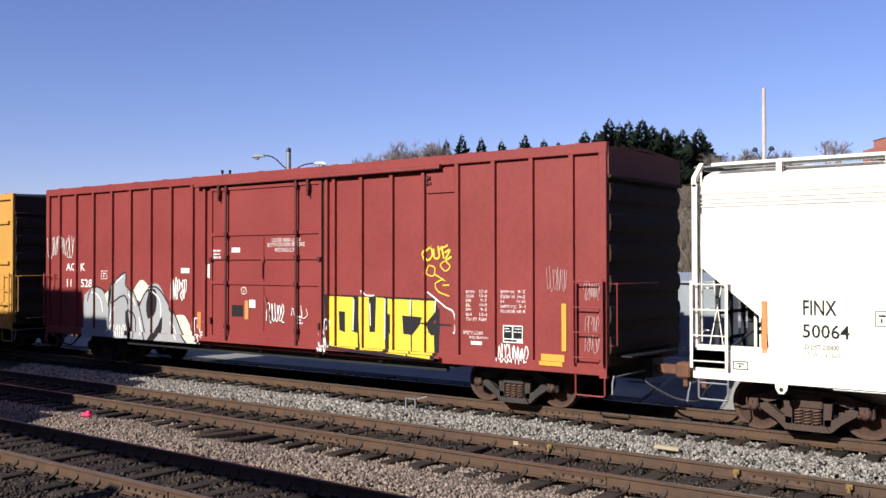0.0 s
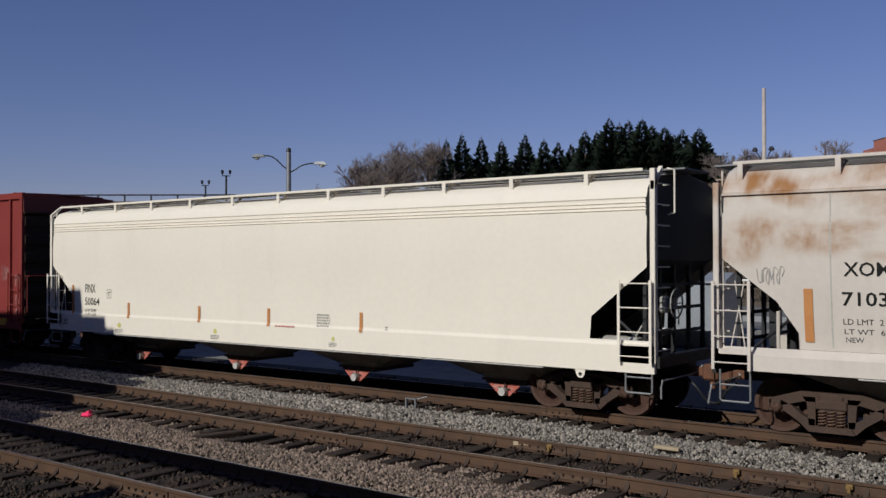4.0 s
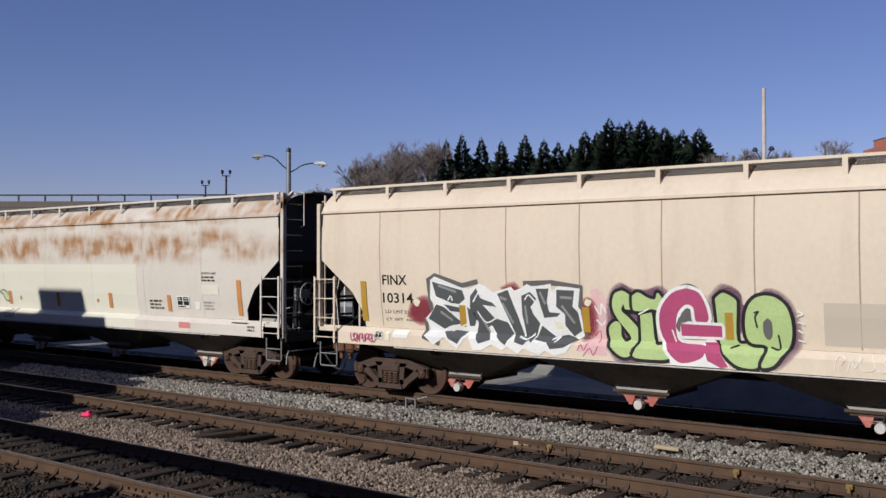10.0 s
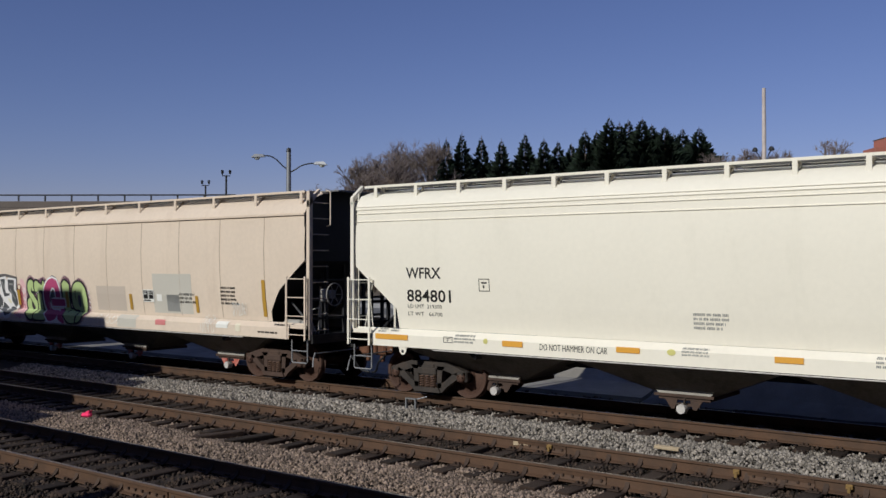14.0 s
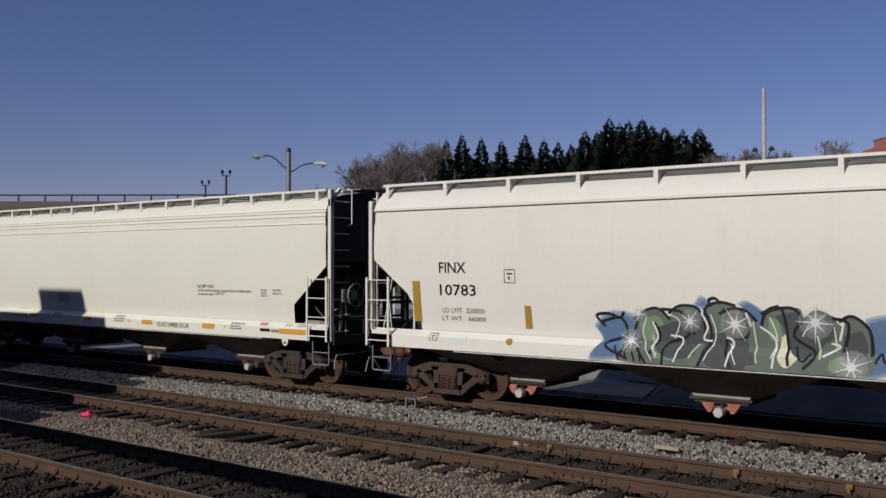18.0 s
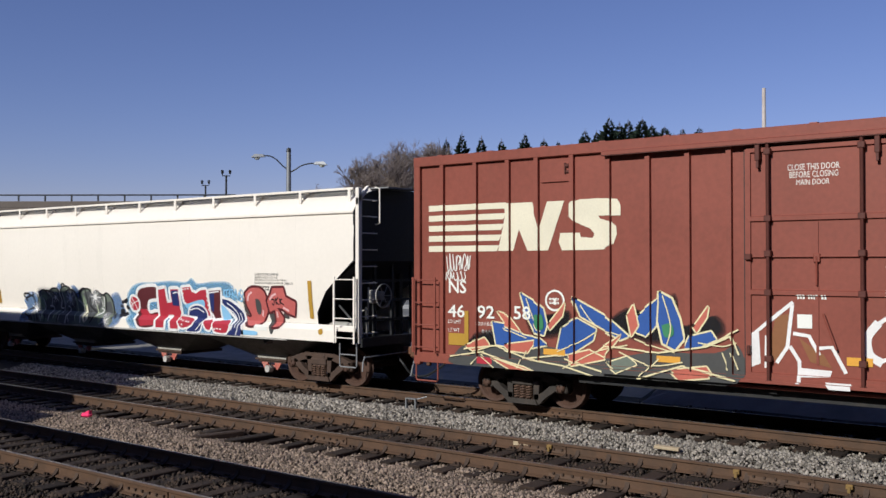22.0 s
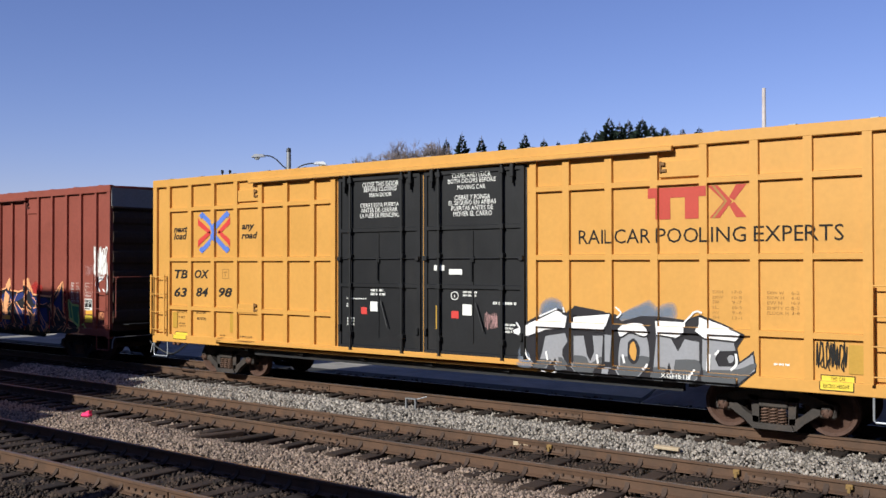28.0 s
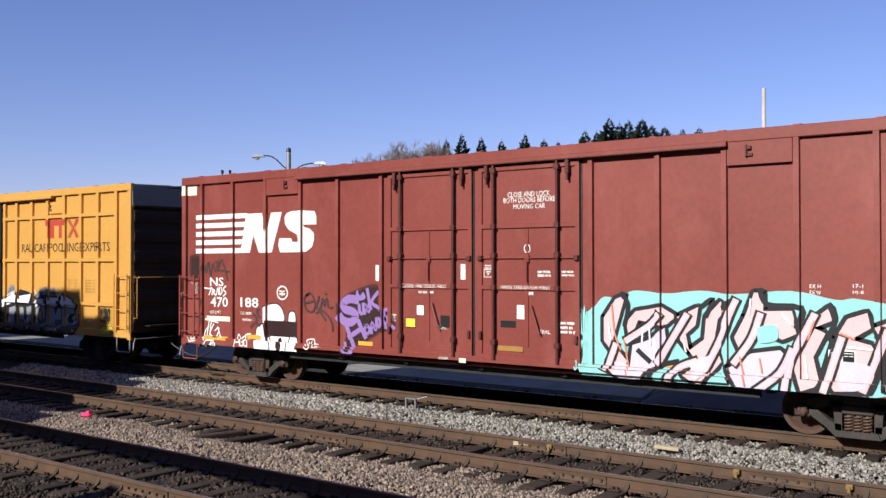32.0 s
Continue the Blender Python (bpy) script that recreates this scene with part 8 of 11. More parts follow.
text(f3, "CAUTION: DO NOT USE STEAM,", 16.18, 2.42, 17.29, 2.47, M["ink"])
text(f3, "BOILING WATER OR SHARP OBJECTS", 16.18, 2.34, 17.50, 2.40, M["ink"])
bars(f3, 16.17, 2.19, 16.77, 2.32, 2, M["ink"], words=3)
patch(f3, "sticker", 16.20, 1.25, 16.65, 1.38, M["white"])
art = Mural(f3, 0.004)  # grey-green characters over soft blue
art.mist("g_blue", ((5.5, 1.69), (5.77, 1.93), (6.23, 1.9), (6.4, 1.57), (6.23, 1.24), (5.56, 1.11), (5.44, 1.2), (5.64, 1.45)))
art.mist("g_blue", ((10.2, 1.95), (10.51, 2), (10.69, 1.68), (10.76, 1.46), (10.55, 1.2), (10.06, 1.13)))
art.mist("g_blue", ((7.42, 2.12), (7.54, 2.25), (7.66, 2.18), (7.77, 2.07)))
art.mist("g_blue", ((8.21, 2.16), (8.34, 2.2), (8.53, 2.09), (8.68, 1.95), (8.58, 1.7), (8.38, 1.97)))
art.area("g_green2", ((6.28, 1.83), (6.54, 2.01), (6.76, 2.05), (6.97, 1.92), (7.08, 2.1), (7.42, 2.12), (7.57, 1.99), (7.66, 2.12), (7.91, 2.16), (8.11, 2.12), (8.38, 2.03), (8.51, 1.81), (8.65, 2.03), (9.16, 2.13), (9.23, 1.92), (9.41, 2.08), (9.66, 2), (9.81, 1.86), (9.88, 2.01), (10.03, 2.01), (10.2, 1.76), (10.22, 1.14), (8.58, 1.09), (6.23, 1.09), (6, 1.23), (6.34, 1.54)))
art.area("g_charcoal", ((7.17, 2), (7.49, 1.95), (7.65, 1.59), (7.41, 1.47), (7.16, 1.65)))
art.area("g_charcoal", ((7.95, 2.02), (8.25, 1.97), (8.34, 1.64), (8.11, 1.5), (7.93, 1.68)))
art.area("g_charcoal", ((8.78, 1.99), (9.17, 2.05), (9.17, 1.73), (9.05, 1.65), (8.89, 1.83)))
art.area("g_charcoal", ((7.6, 1.35), (8.39, 1.39), (8.42, 1.17), (7.63, 1.19)))
art.area("g_charcoal", ((9.82, 1.7), (10.11, 1.78), (10.17, 1.43), (9.88, 1.35)))
art.area("g_charcoal", ((9.41, 1.9), (9.66, 1.96), (9.72, 1.69), (9.5, 1.58)))
art.area("g_sage", ((6.37, 1.78), (6.69, 1.93), (6.85, 1.76), (6.76, 1.51), (6.46, 1.5)))
art.area("g_sage", ((6.73, 1.38), (7.05, 1.46), (7.08, 1.19), (6.69, 1.21)))
art.area("g_sage", ((8.68, 1.98), (8.84, 1.88), (8.87, 1.58), (8.68, 1.63)))
art.area("g_sage", ((9.64, 1.32), (9.85, 1.38), (9.93, 1.21), (9.65, 1.15)))
art.area("g_cream", ((8.88, 1.65), (9.03, 1.73), (9.11, 1.56), (9.19, 1.38), (8.97, 1.16), (8.83, 1.32)))
art.line("g_dark", 0.05, ((6.27, 1.86), (6.54, 2.03), (6.76, 2.05), (6.95, 1.88)), ((6.95, 1.98), (7.14, 2.11), (7.43, 2.1), (7.57, 1.94)), ((7.6, 1.61), (7.6, 2.06), (7.85, 2.19), (8.12, 2.14)), ((7.92, 2.06), (8.26, 2.08), (8.47, 1.9)), ((8.55, 1.8), (8.65, 2.04), (9.03, 2.13), (9.21, 1.99)), ((9.24, 1.93), (9.43, 2.08), (9.69, 1.98)), ((9.78, 1.94), (9.98, 2.02), (10.22, 1.81), (10.25, 1.43)), ((6.67, 1.8), (6.76, 1.57), (6.61, 1.27)), ((7.27, 1.86), (7.39, 1.64)), ((6.39, 1.51), (6.03, 1.25)))
art.line("g_dark", 0.05, ((5.69, 1.72), (5.53, 1.9), (5.77, 1.94), (6, 1.87), (6.08, 1.97)), ((7.71, 2.13), (7.67, 2.22), (7.77, 2.26), (7.85, 2.2)))
art.line("g_white", 0.035, ((6.64, 1.81), (6.72, 1.57), (6.64, 1.39), (6.73, 1.26)), ((6.97, 1.59), (7.17, 1.56), (7.16, 1.41), (7.05, 1.15)), ((7.54, 2), (7.64, 1.77), (7.56, 1.56), (7.7, 1.53)), ((7.97, 1.6), (8.08, 1.51), (7.97, 1.13)), ((8.54, 1.8), (8.78, 1.59), (8.75, 1.15)), ((9.66, 1.58), (9.78, 1.53), (9.54, 1.38)), ((8.31, 2.02), (8.38, 1.81)), ((9.84, 1.9), (9.78, 1.64)))
art.line("g_dark", 0.035, ((5.93, 1.37), (6, 1.13)), ((6.08, 1.4), (6.16, 1.14)), ((6.23, 1.43), (6.31, 1.13)), ((6.39, 1.41), (6.43, 1.13)), ((9.1, 1.49), (9.22, 1.28), (9.35, 1.41)), ((10.32, 1.33), (10.38, 1.46), (10.46, 1.34), (10.58, 1.47), (10.67, 1.35)))
art = Mural(f3, 0.012)  # dark and pale strokes over the characters
art.area("g_charcoal", ((7.57, 1.62), (8.03, 1.69), (8.31, 1.57), (8.28, 1.09), (7.76, 1.09), (7.56, 1.24)))
art.area("g_charcoal", ((6.68, 1.71), (7.1, 1.84), (7.48, 1.76), (7.44, 1.31), (7.01, 1.2), (6.72, 1.35)))
art.area("g_charcoal", ((8.99, 1.81), (9.41, 1.9), (9.54, 1.55), (9.24, 1.33), (9, 1.46)))
art.line("g_dark", 0.05, ((6.42, 1.96), (6.28, 1.57), (6.52, 1.09)), ((6.82, 2.05), (7.22, 1.98), (7.29, 1.61), (6.91, 1.44), (6.83, 1.09)), ((7.59, 2.07), (7.7, 1.62), (7.48, 1.09)), ((7.85, 2), (8.21, 2.08), (8.32, 1.64), (7.96, 1.54), (8.05, 1.11)), ((8.56, 2.02), (8.9, 2.1), (9, 1.21)), ((9.24, 1.96), (9.07, 1.67), (9.42, 1.41), (9.24, 1.17)), ((9.57, 1.97), (9.91, 1.91), (9.82, 1.42)), ((5.61, 1.78), (6.02, 1.87), (6.12, 1.56), (5.71, 1.39), (6.12, 1.17)))
art.line("g_white", 0.02, ((6.52, 1.89), (6.44, 1.57), (6.64, 1.15)), ((6.95, 1.96), (7.14, 1.84), (7.03, 1.54)), ((7.7, 1.98), (7.78, 1.62), (7.59, 1.2)), ((8.03, 1.49), (8.14, 1.17)), ((8.7, 1.95), (8.8, 1.66), (8.73, 1.3)), ((9.34, 1.91), (9.21, 1.68)), ((9.7, 1.84), (9.73, 1.53)))
art.line("g_palegreen", 0.03, ((6.62, 1.58), (6.72, 1.2)), ((7.33, 1.23), (7.48, 1.46)), ((8.42, 1.87), (8.49, 1.22)), ((9.44, 1.69), (9.5, 1.34)))
art = Mural(f3, 0.004)  # red and navy letters edged in white
art.mist("g_sky", ((10.89, 1.74), (11.04, 2.08), (11.47, 2.29), (12.23, 2.33), (12.89, 2.37), (13.52, 2.35), (13.76, 2.45), (14, 2.32), (14.68, 2.37), (15.33, 2.27), (15.41, 1.47), (14.67, 1.1), (13.51, 1.11), (12.23, 1.13), (11.18, 1.16)))
art.edged("g_maroon", "g_white", 0.09, ((11.4, 1.96), (11.54, 2.16), (12.23, 2.22), (12.26, 1.95), (11.99, 1.9), (11.85, 1.83), (11.79, 1.62), (11.9, 1.5), (12.23, 1.54), (12.25, 1.2), (11.61, 1.14), (11.4, 1.37), (11.31, 1.65)))
art.area("g_red", ((11.44, 1.61), (11.76, 1.62), (11.9, 1.47), (12.23, 1.51), (12.24, 1.22), (11.62, 1.17)), sharp=True)
art.edged("g_red", "g_white", 0.09, ((12.34, 2.15), (12.63, 2.19), (12.68, 1.81), (12.89, 1.83), (12.86, 2.17), (13.19, 2.18), (13.26, 1.16), (12.94, 1.15), (12.91, 1.5), (12.68, 1.49), (12.65, 1.16), (12.31, 1.16)), sharp=True)
art.area("g_navy", ((12.89, 2.14), (13.17, 2.15), (13.19, 1.73), (12.91, 1.75)), sharp=True)
art.edged("g_red", "g_white", 0.07, ((11.04, 1.77), (11.12, 1.92), (11.25, 1.94), (11.4, 1.86), (11.42, 1.69), (11.32, 1.58), (11.12, 1.6)))
art.line("g_white", 0.025, ((11.06, 1.69), (11.23, 1.78), (11.4, 1.83)), ((11.14, 1.92), (11.25, 1.75), (11.34, 1.59)), ((11.05, 1.8), (11.14, 1.75), (11.12, 1.6)))
art = Mural(f3, 0.0085)  # a peaked letter and a round-backed one
art.edged("g_red", "g_white", 0.07, ((13.35, 2.22), (13.68, 2.25), (13.75, 2.13), (13.93, 2.08), (14.09, 2.16), (14.32, 2.19), (14.38, 1.84), (14.4, 1.5), (14.23, 1.57), (14.17, 1.93), (13.84, 1.85), (13.55, 1.79), (13.42, 1.87)), sharp=True)
art.area("g_sky", ((13.42, 1.78), (14.17, 1.93), (14.19, 1.71), (13.84, 1.78), (13.59, 1.65)))
art.edged("g_navy", "g_white", 0.05, ((13.55, 1.52), (13.63, 1.69), (13.88, 1.77), (14.14, 1.73), (14.28, 1.57), (14.23, 1.34), (14.13, 1.14), (13.86, 1.11), (13.63, 1.12), (13.81, 1.27), (13.92, 1.39), (13.84, 1.49), (13.61, 1.47)))
art.edged("g_red", "g_white", 0.05, ((13.23, 1.48), (13.55, 1.46), (13.85, 1.41), (13.78, 1.27), (13.42, 1.19), (13.26, 1.33)))
art.edged("g_red", "g_white", 0.05, ((14.25, 1.4), (14.72, 1.46), (14.54, 1.17), (14.39, 1.2)), sharp=True)
art.edged("g_navy", "g_white", 0.08, ((14.84, 1.97), (15.18, 1.93), (15.51, 1.77), (15.7, 1.6), (15.72, 1.28), (15.7, 1.09), (15.21, 1.1), (15.39, 1.25), (15.44, 1.46), (15.25, 1.65), (14.99, 1.81)))
art.edged("g_maroon", "g_white", 0.07, ((14.44, 2.15), (14.89, 2.19), (14.87, 1.92), (14.82, 1.71), (14.84, 1.49), (14.6, 1.46), (14.53, 1.58), (14.46, 1.64)), sharp=True)
art.area("g_navy", ((14.46, 2.11), (14.65, 2.13), (14.61, 1.85), (14.57, 1.62), (14.46, 1.68)), sharp=True)
art.edged("g_red", "g_white", 0.05, ((14.66, 1.4), (15.21, 1.44), (15.26, 1.26), (15.14, 1.13), (14.72, 1.16)))
art.area("g_sky", ((14.88, 1.82), (15.01, 1.77), (15.21, 1.57), (15.18, 1.46), (14.91, 1.46)))
art.line("g_white", 0.03, ((15.11, 1.87), (15.36, 1.73), (15.51, 1.55), (15.51, 1.27)), ((15.06, 1.76), (15.3, 1.65), (15.44, 1.47), (15.36, 1.22)), ((15.58, 1.63), (15.64, 1.41), (15.54, 1.11)), ((12.99, 2.07), (13.21, 2.07), (13.23, 1.64)), ((13.63, 1.65), (13.92, 1.7), (14.17, 1.61)), ((14.47, 2.11), (14.84, 2.15)), ((14, 1.16), (14.17, 1.3), (14.23, 1.4)))
art.line("g_white", 0.035, ((13.38, 2.18), (13.43, 2.18)), ((13.49, 2.19), (13.53, 2.19)), ((13.6, 2.2), (13.64, 2.2)), ((13.38, 2.08), (13.42, 2.07)), ((13.38, 1.98), (13.42, 1.97)), ((13.4, 1.89), (13.43, 1.88)), ((14.34, 2.03), (14.36, 2.01)), ((14.35, 1.92), (14.37, 1.89)), ((14.35, 1.8), (14.38, 1.78)), ((14.36, 1.69), (14.38, 1.67)), ((13.29, 1.41), (13.34, 1.4)), ((13.42, 1.38), (13.46, 1.37)), ((13.57, 1.37), (13.61, 1.36)), ((13.42, 1.28), (13.46, 1.27)), ((13.67, 1.35), (13.72, 1.35)), ((14.72, 1.21), (14.76, 1.21)), ((14.83, 1.22), (14.87, 1.22)))
art.line("g_white", 0.035, ((14.95, 1.22), (14.99, 1.21)))
art.line("g_sky", 0.035, ((15.19, 2.18), (15.05, 2.17), (15.05, 2.04), (15.2, 2.02)), ((15.25, 2.2), (15.26, 2)), ((15.35, 2.2), (15.36, 1.98)), ((15.25, 2.09), (15.36, 2.09)), ((15.4, 1.96), (15.46, 2.17), (15.55, 1.95)), ((15.42, 2.04), (15.53, 2.02)), ((15.59, 2.12), (15.6, 1.95), (15.71, 1.94), (15.7, 2.05), (15.59, 2.12)))
art = Mural(f3, 0.006)  # coral letters edged in maroon
art.area("g_slate", ((15.71, 1.9), (15.8, 1.98), (16.02, 1.55), (15.75, 1.66)), sharp=True)
art.area("g_slate", ((16.59, 1.66), (16.68, 1.74), (16.86, 1.55), (17.31, 1.76), (17.29, 1.54), (17.07, 1.56), (16.84, 1.19), (16.78, 1.17)), sharp=True)
art.edged("g_coral", "g_maroon", 0.06, ((15.81, 2.11), (16.02, 2.25), (16.37, 2.24), (16.54, 2.07), (16.57, 1.74), (16.43, 1.51), (16.32, 1.4), (16.02, 1.35), (15.82, 1.46), (15.76, 1.58), (15.89, 1.54), (15.98, 1.59), (15.85, 1.83)))
art.area("g_slate", ((16.17, 2), (16.29, 1.98), (16.36, 1.85), (16.33, 1.65), (16.22, 1.62), (16.16, 1.8)))
art.edged("g_coral", "g_maroon", 0.06, ((16.58, 1.95), (16.74, 2.15), (16.79, 2.26), (17.16, 2.27), (17.22, 2.06), (17.55, 1.94), (17.48, 1.62), (17.23, 1.69), (17.06, 1.79), (16.9, 1.79), (17.09, 1.57), (17.05, 1.37), (16.86, 1.34), (16.84, 1.59), (16.82, 1.75), (16.64, 1.69)), sharp=True)
art.line("g_pinkwhite", 0.05, ((15.89, 1.95), (15.93, 2.07), (16.04, 2.15)), ((16.38, 1.59), (16.41, 1.71)), ((16.68, 1.99), (16.79, 2.09), (16.89, 2.12)), ((17.13, 1.8), (17.29, 1.74)), ((16.89, 1.69), (16.9, 1.58)))
art.line("g_dark", 0.03, ((16.75, 1.99), (16.83, 1.98), (16.8, 1.86), (16.75, 1.89)), ((16.88, 2.02), (16.89, 1.88)), ((16.97, 2.04), (16.89, 1.94), (16.99, 1.87)), ((17.03, 2.02), (17.03, 1.89)), ((17.11, 2.01), (17.03, 1.95), (17.15, 1.87)))
art.area("g_sky", ((15.57, 1.23), (16.02, 1.23), (16.3, 1.21), (16.28, 1.13), (15.84, 1.12), (15.48, 1.13)))
ovals(f3, 10.53, 1.42, 10.98, 1.88, 9, M["g_dark"], 3)
star(f3, 6.21, 1.47, 0.28, 0)
star(f3, 8.12, 1.83, 0.34, 1)
star(f3, 9.42, 1.90, 0.36, 2)
star(f3, 7.33, 1.85, 0.26, 3)
star(f3, 9.97, 1.24, 0.34, 4)
star(f3, 6.38, 1.96, 0.20, 5)
tag(f3, 15.00, 1.99, 15.72, 2.24, 6, 0.03, M["g_sky"], 40)
# brown boxcar
emblem(ns1, 0.35, 3.09, 4.75, 4.04, M["cream"])
text(ns1, "NS", 0.87, 2.24, 1.31, 2.51, M["white"])
text(ns1, "46", 0.85, 1.75, 1.27, 2.01, M["white"])
text(ns1, "92", 1.60, 1.75, 2.01, 2.01, M["white"], lift=0.024)
text(ns1, "58", 2.46, 1.76, 2.85, 2.02, M["white"], lift=0.024)
text(ns1, "LD LMT", 0.85, 1.63, 1.18, 1.70, M["white"])
text(ns1, "LT WT", 0.86, 1.46, 1.14, 1.53, M["white"])
text(ns1, "201600", 1.59, 1.61, 2.02, 1.68, M["white"])
text(ns1, "84400", 1.69, 1.45, 2.03, 1.53, M["white"])
ring(ns1, 3.18, 1.96, 3.57, 2.33, M["white"])
bars(ns1, 3.25, 2.06, 3.50, 2.21, 2, M["white"], words=1)
patch(ns1, "tape", 1.27, 1.21, 1.37, 1.89, M["amber"])
patch(ns1, "tape", 0.87, 1.19, 1.27, 1.43, M["amber"])
patch(ns1, "tape", 3.13, 1.12, 3.60, 1.23, M["orange"])
patch(ns1, "tape", 5.44, 1.12, 5.88, 1.23, M["orange"])
patch(ns1, "tape", 8.62, 1.26, 9.00, 1.39, M["orange"])
patch(ns1, "tape", 9.12, 0.64, 9.58, 0.74, M["orange"])
patch(ns1, "sticker", 1.62, 0.86, 1.98, 0.99, M["g_red"])
patch(ns1, "sticker", 9.20, 2.14, 9.28, 2.86, M["white"], "long white strip")
patch(ns1, "sticker", 7.87, 1.81, 8.10, 2.03, M["white"])
text(ns1, "CLOSE THIS DOOR", 7.73, 4.33, 8.53, 4.43, M["white"])
text(ns1, "BEFORE CLOSING", 7.76, 4.21, 8.51, 4.31, M["white"])
text(ns1, "MAIN DOOR", 7.87, 4.09, 8.38, 4.18, M["white"])
text(ns1, "CLOSE AND LOCK", 10.31, 4.29, 11.09, 4.38, M["white"])
text(ns1, "BOTH DOORS BEFORE", 10.22, 4.17, 11.16, 4.26, M["white"])
text(ns1, "MOVING CAR", 10.41, 4.05, 10.96, 4.14, M["white"])
bars(ns1, 9.59, 3.05, 9.82, 3.20, 3, M["white"], words=1)
bars(ns1, 10.74, 2.57, 11.21, 2.78, 3, M["white"], words=3)
ring(ns1, 10.14, 2.16, 10.27, 2.33, M["white"])
bars(ns1, 7.87, 2.25, 8.32, 2.37, 1, M["white"], words=2)
bars(ns1, 10.32, 2.24, 10.74, 2.37, 1, M["white"], words=2)
bars(ns1, 10.26, 0.61, 11.48, 0.73, 1, M["white"], words=6)
patch(ns1, "tape", 12.86, 1.10, 13.33, 1.22, M["orange"])
text(ns1, "EXH", 16.74, 2.25, 16.86, 2.30, M["white"])
text(ns1, "17-1", 17.02, 2.25, 17.16, 2.30, M["white"])
text(ns1, "EXW", 16.74, 2.16, 16.86, 2.21, M["white"])
text(ns1, "10-8", 17.02, 2.16, 17.16, 2.21, M["white"])
text(ns1, "EW", 16.74, 2.07, 16.86, 2.13, M["white"])
text(ns1, "9-7", 17.02, 2.07, 17.16, 2.13, M["white"])
text(ns1, "IL", 16.74, 1.99, 16.86, 2.04, M["white"])
text(ns1, "60-9", 17.02, 1.99, 17.16, 2.04, M["white"])
text(ns1, "IW", 16.74, 1.90, 16.86, 1.95, M["white"])
text(ns1, "9-2", 17.02, 1.90, 17.16, 1.95, M["white"])
text(ns1, "IH", 16.74, 1.81, 16.86, 1.86, M["white"])
text(ns1, "13-1", 17.02, 1.81, 17.16, 1.87, M["white"])
text(ns1, "CU FT", 16.74, 1.72, 16.95, 1.78, M["white"])
text(ns1, "7285", 17.02, 1.73, 17.16, 1.78, M["white"])
text(ns1, "EXW W", 17.43, 2.25, 17.66, 2.30, M["white"])
text(ns1, "9-2", 17.80, 2.25, 17.94, 2.30, M["white"])
text(ns1, "EXW H", 17.43, 2.16, 17.66, 2.21, M["white"])
text(ns1, "16-3", 17.80, 2.16, 17.94, 2.21, M["white"])
text(ns1, "H", 17.43, 2.07, 17.51, 2.12, M["white"])
text(ns1, "16-5", 17.80, 2.08, 17.94, 2.13, M["white"])
text(ns1, "EMPTY C.G.", 17.43, 1.98, 17.76, 2.04, M["white"])
text(ns1, "5-8", 17.80, 1.99, 17.94, 2.04, M["white"])
text(ns1, "FLOOR H", 17.43, 1.90, 17.73, 1.95, M["white"])
lube_plate(ns1, 17.45, 1.51, 17.83, 1.84, M["white"])
patch(ns1, "tape", 17.84, 1.41, 17.95, 1.96, M["orange"])
patch(ns1, "tape", 17.50, 1.40, 17.84, 1.51, M["orange"])
patch(ns1, "placard", 17.46, 1.16, 17.88, 1.36, M["g_yellow"], "yellow placard")
bars(ns1, 17.55, 1.20, 17.83, 1.31, 2, M["ink"], words=2)
art = Mural(ns1, 0.005)  # blue blades outlined in straw
art.area("g_slate", ((1, 1), (1.3, 1.22), (2.04, 1.32), (3.44, 1.25), (4.41, 1.12), (5.34, 1.28), (6.49, 1.33), (6.9, 1.47), (6.91, 0.85), (5.33, 0.72), (4.41, 0.72), (2.75, 0.72), (1.04, 0.81)))
art.mist("g_dark", ((1.3, 1.22), (1.58, 1.43), (2.04, 1.51), (2.22, 1.33), (1.49, 1.1)))
art.mist("g_dark", ((4.41, 1.72), (4.88, 2.03), (5.34, 1.98), (5.78, 2.28), (5.92, 1.77), (6.49, 1.96), (6.56, 1.62), (5.34, 1.46)))
art.mist("g_dark", ((2.67, 2.04), (3.1, 1.86), (3.69, 1.94), (3.6, 1.57), (2.93, 1.48)))
art.edged("g_blue2", "g_straw", 0.035, ((2.61, 2.27), (2.93, 2.11), (3.12, 1.98), (3.2, 1.68), (3.13, 1.48), (2.93, 1.54), (2.75, 1.84)), sharp=True)
art.edged("g_blue2", "g_straw", 0.03, ((1.95, 1.69), (2.31, 1.65), (2.68, 1.46), (3.03, 1.42), (3.2, 1.3), (2.75, 1.2), (2.04, 1.25)), sharp=True)
art.edged("g_blue2", "g_straw", 0.035, ((3.78, 2.2), (4.41, 1.9), (4.65, 1.73), (4.9, 1.54), (4.73, 1.47), (4.41, 1.65), (3.93, 1.87)), sharp=True)
art.edged("g_blue2", "g_straw", 0.03, ((3.52, 1.62), (3.85, 1.82), (4.25, 1.64), (4.19, 1.44), (3.77, 1.18), (3.4, 1.11)), sharp=True)
art.edged("g_blue2", "g_straw", 0.04, ((5.49, 2.34), (5.72, 2.23), (5.87, 1.88), (5.94, 1.54), (5.78, 1.35), (5.56, 1.45), (5.46, 1.86)), sharp=True)
art.edged("g_blue2", "g_straw", 0.03, ((5.09, 1.91), (5.46, 2.22), (5.43, 1.75), (5.26, 1.56), (5.05, 1.62)), sharp=True)
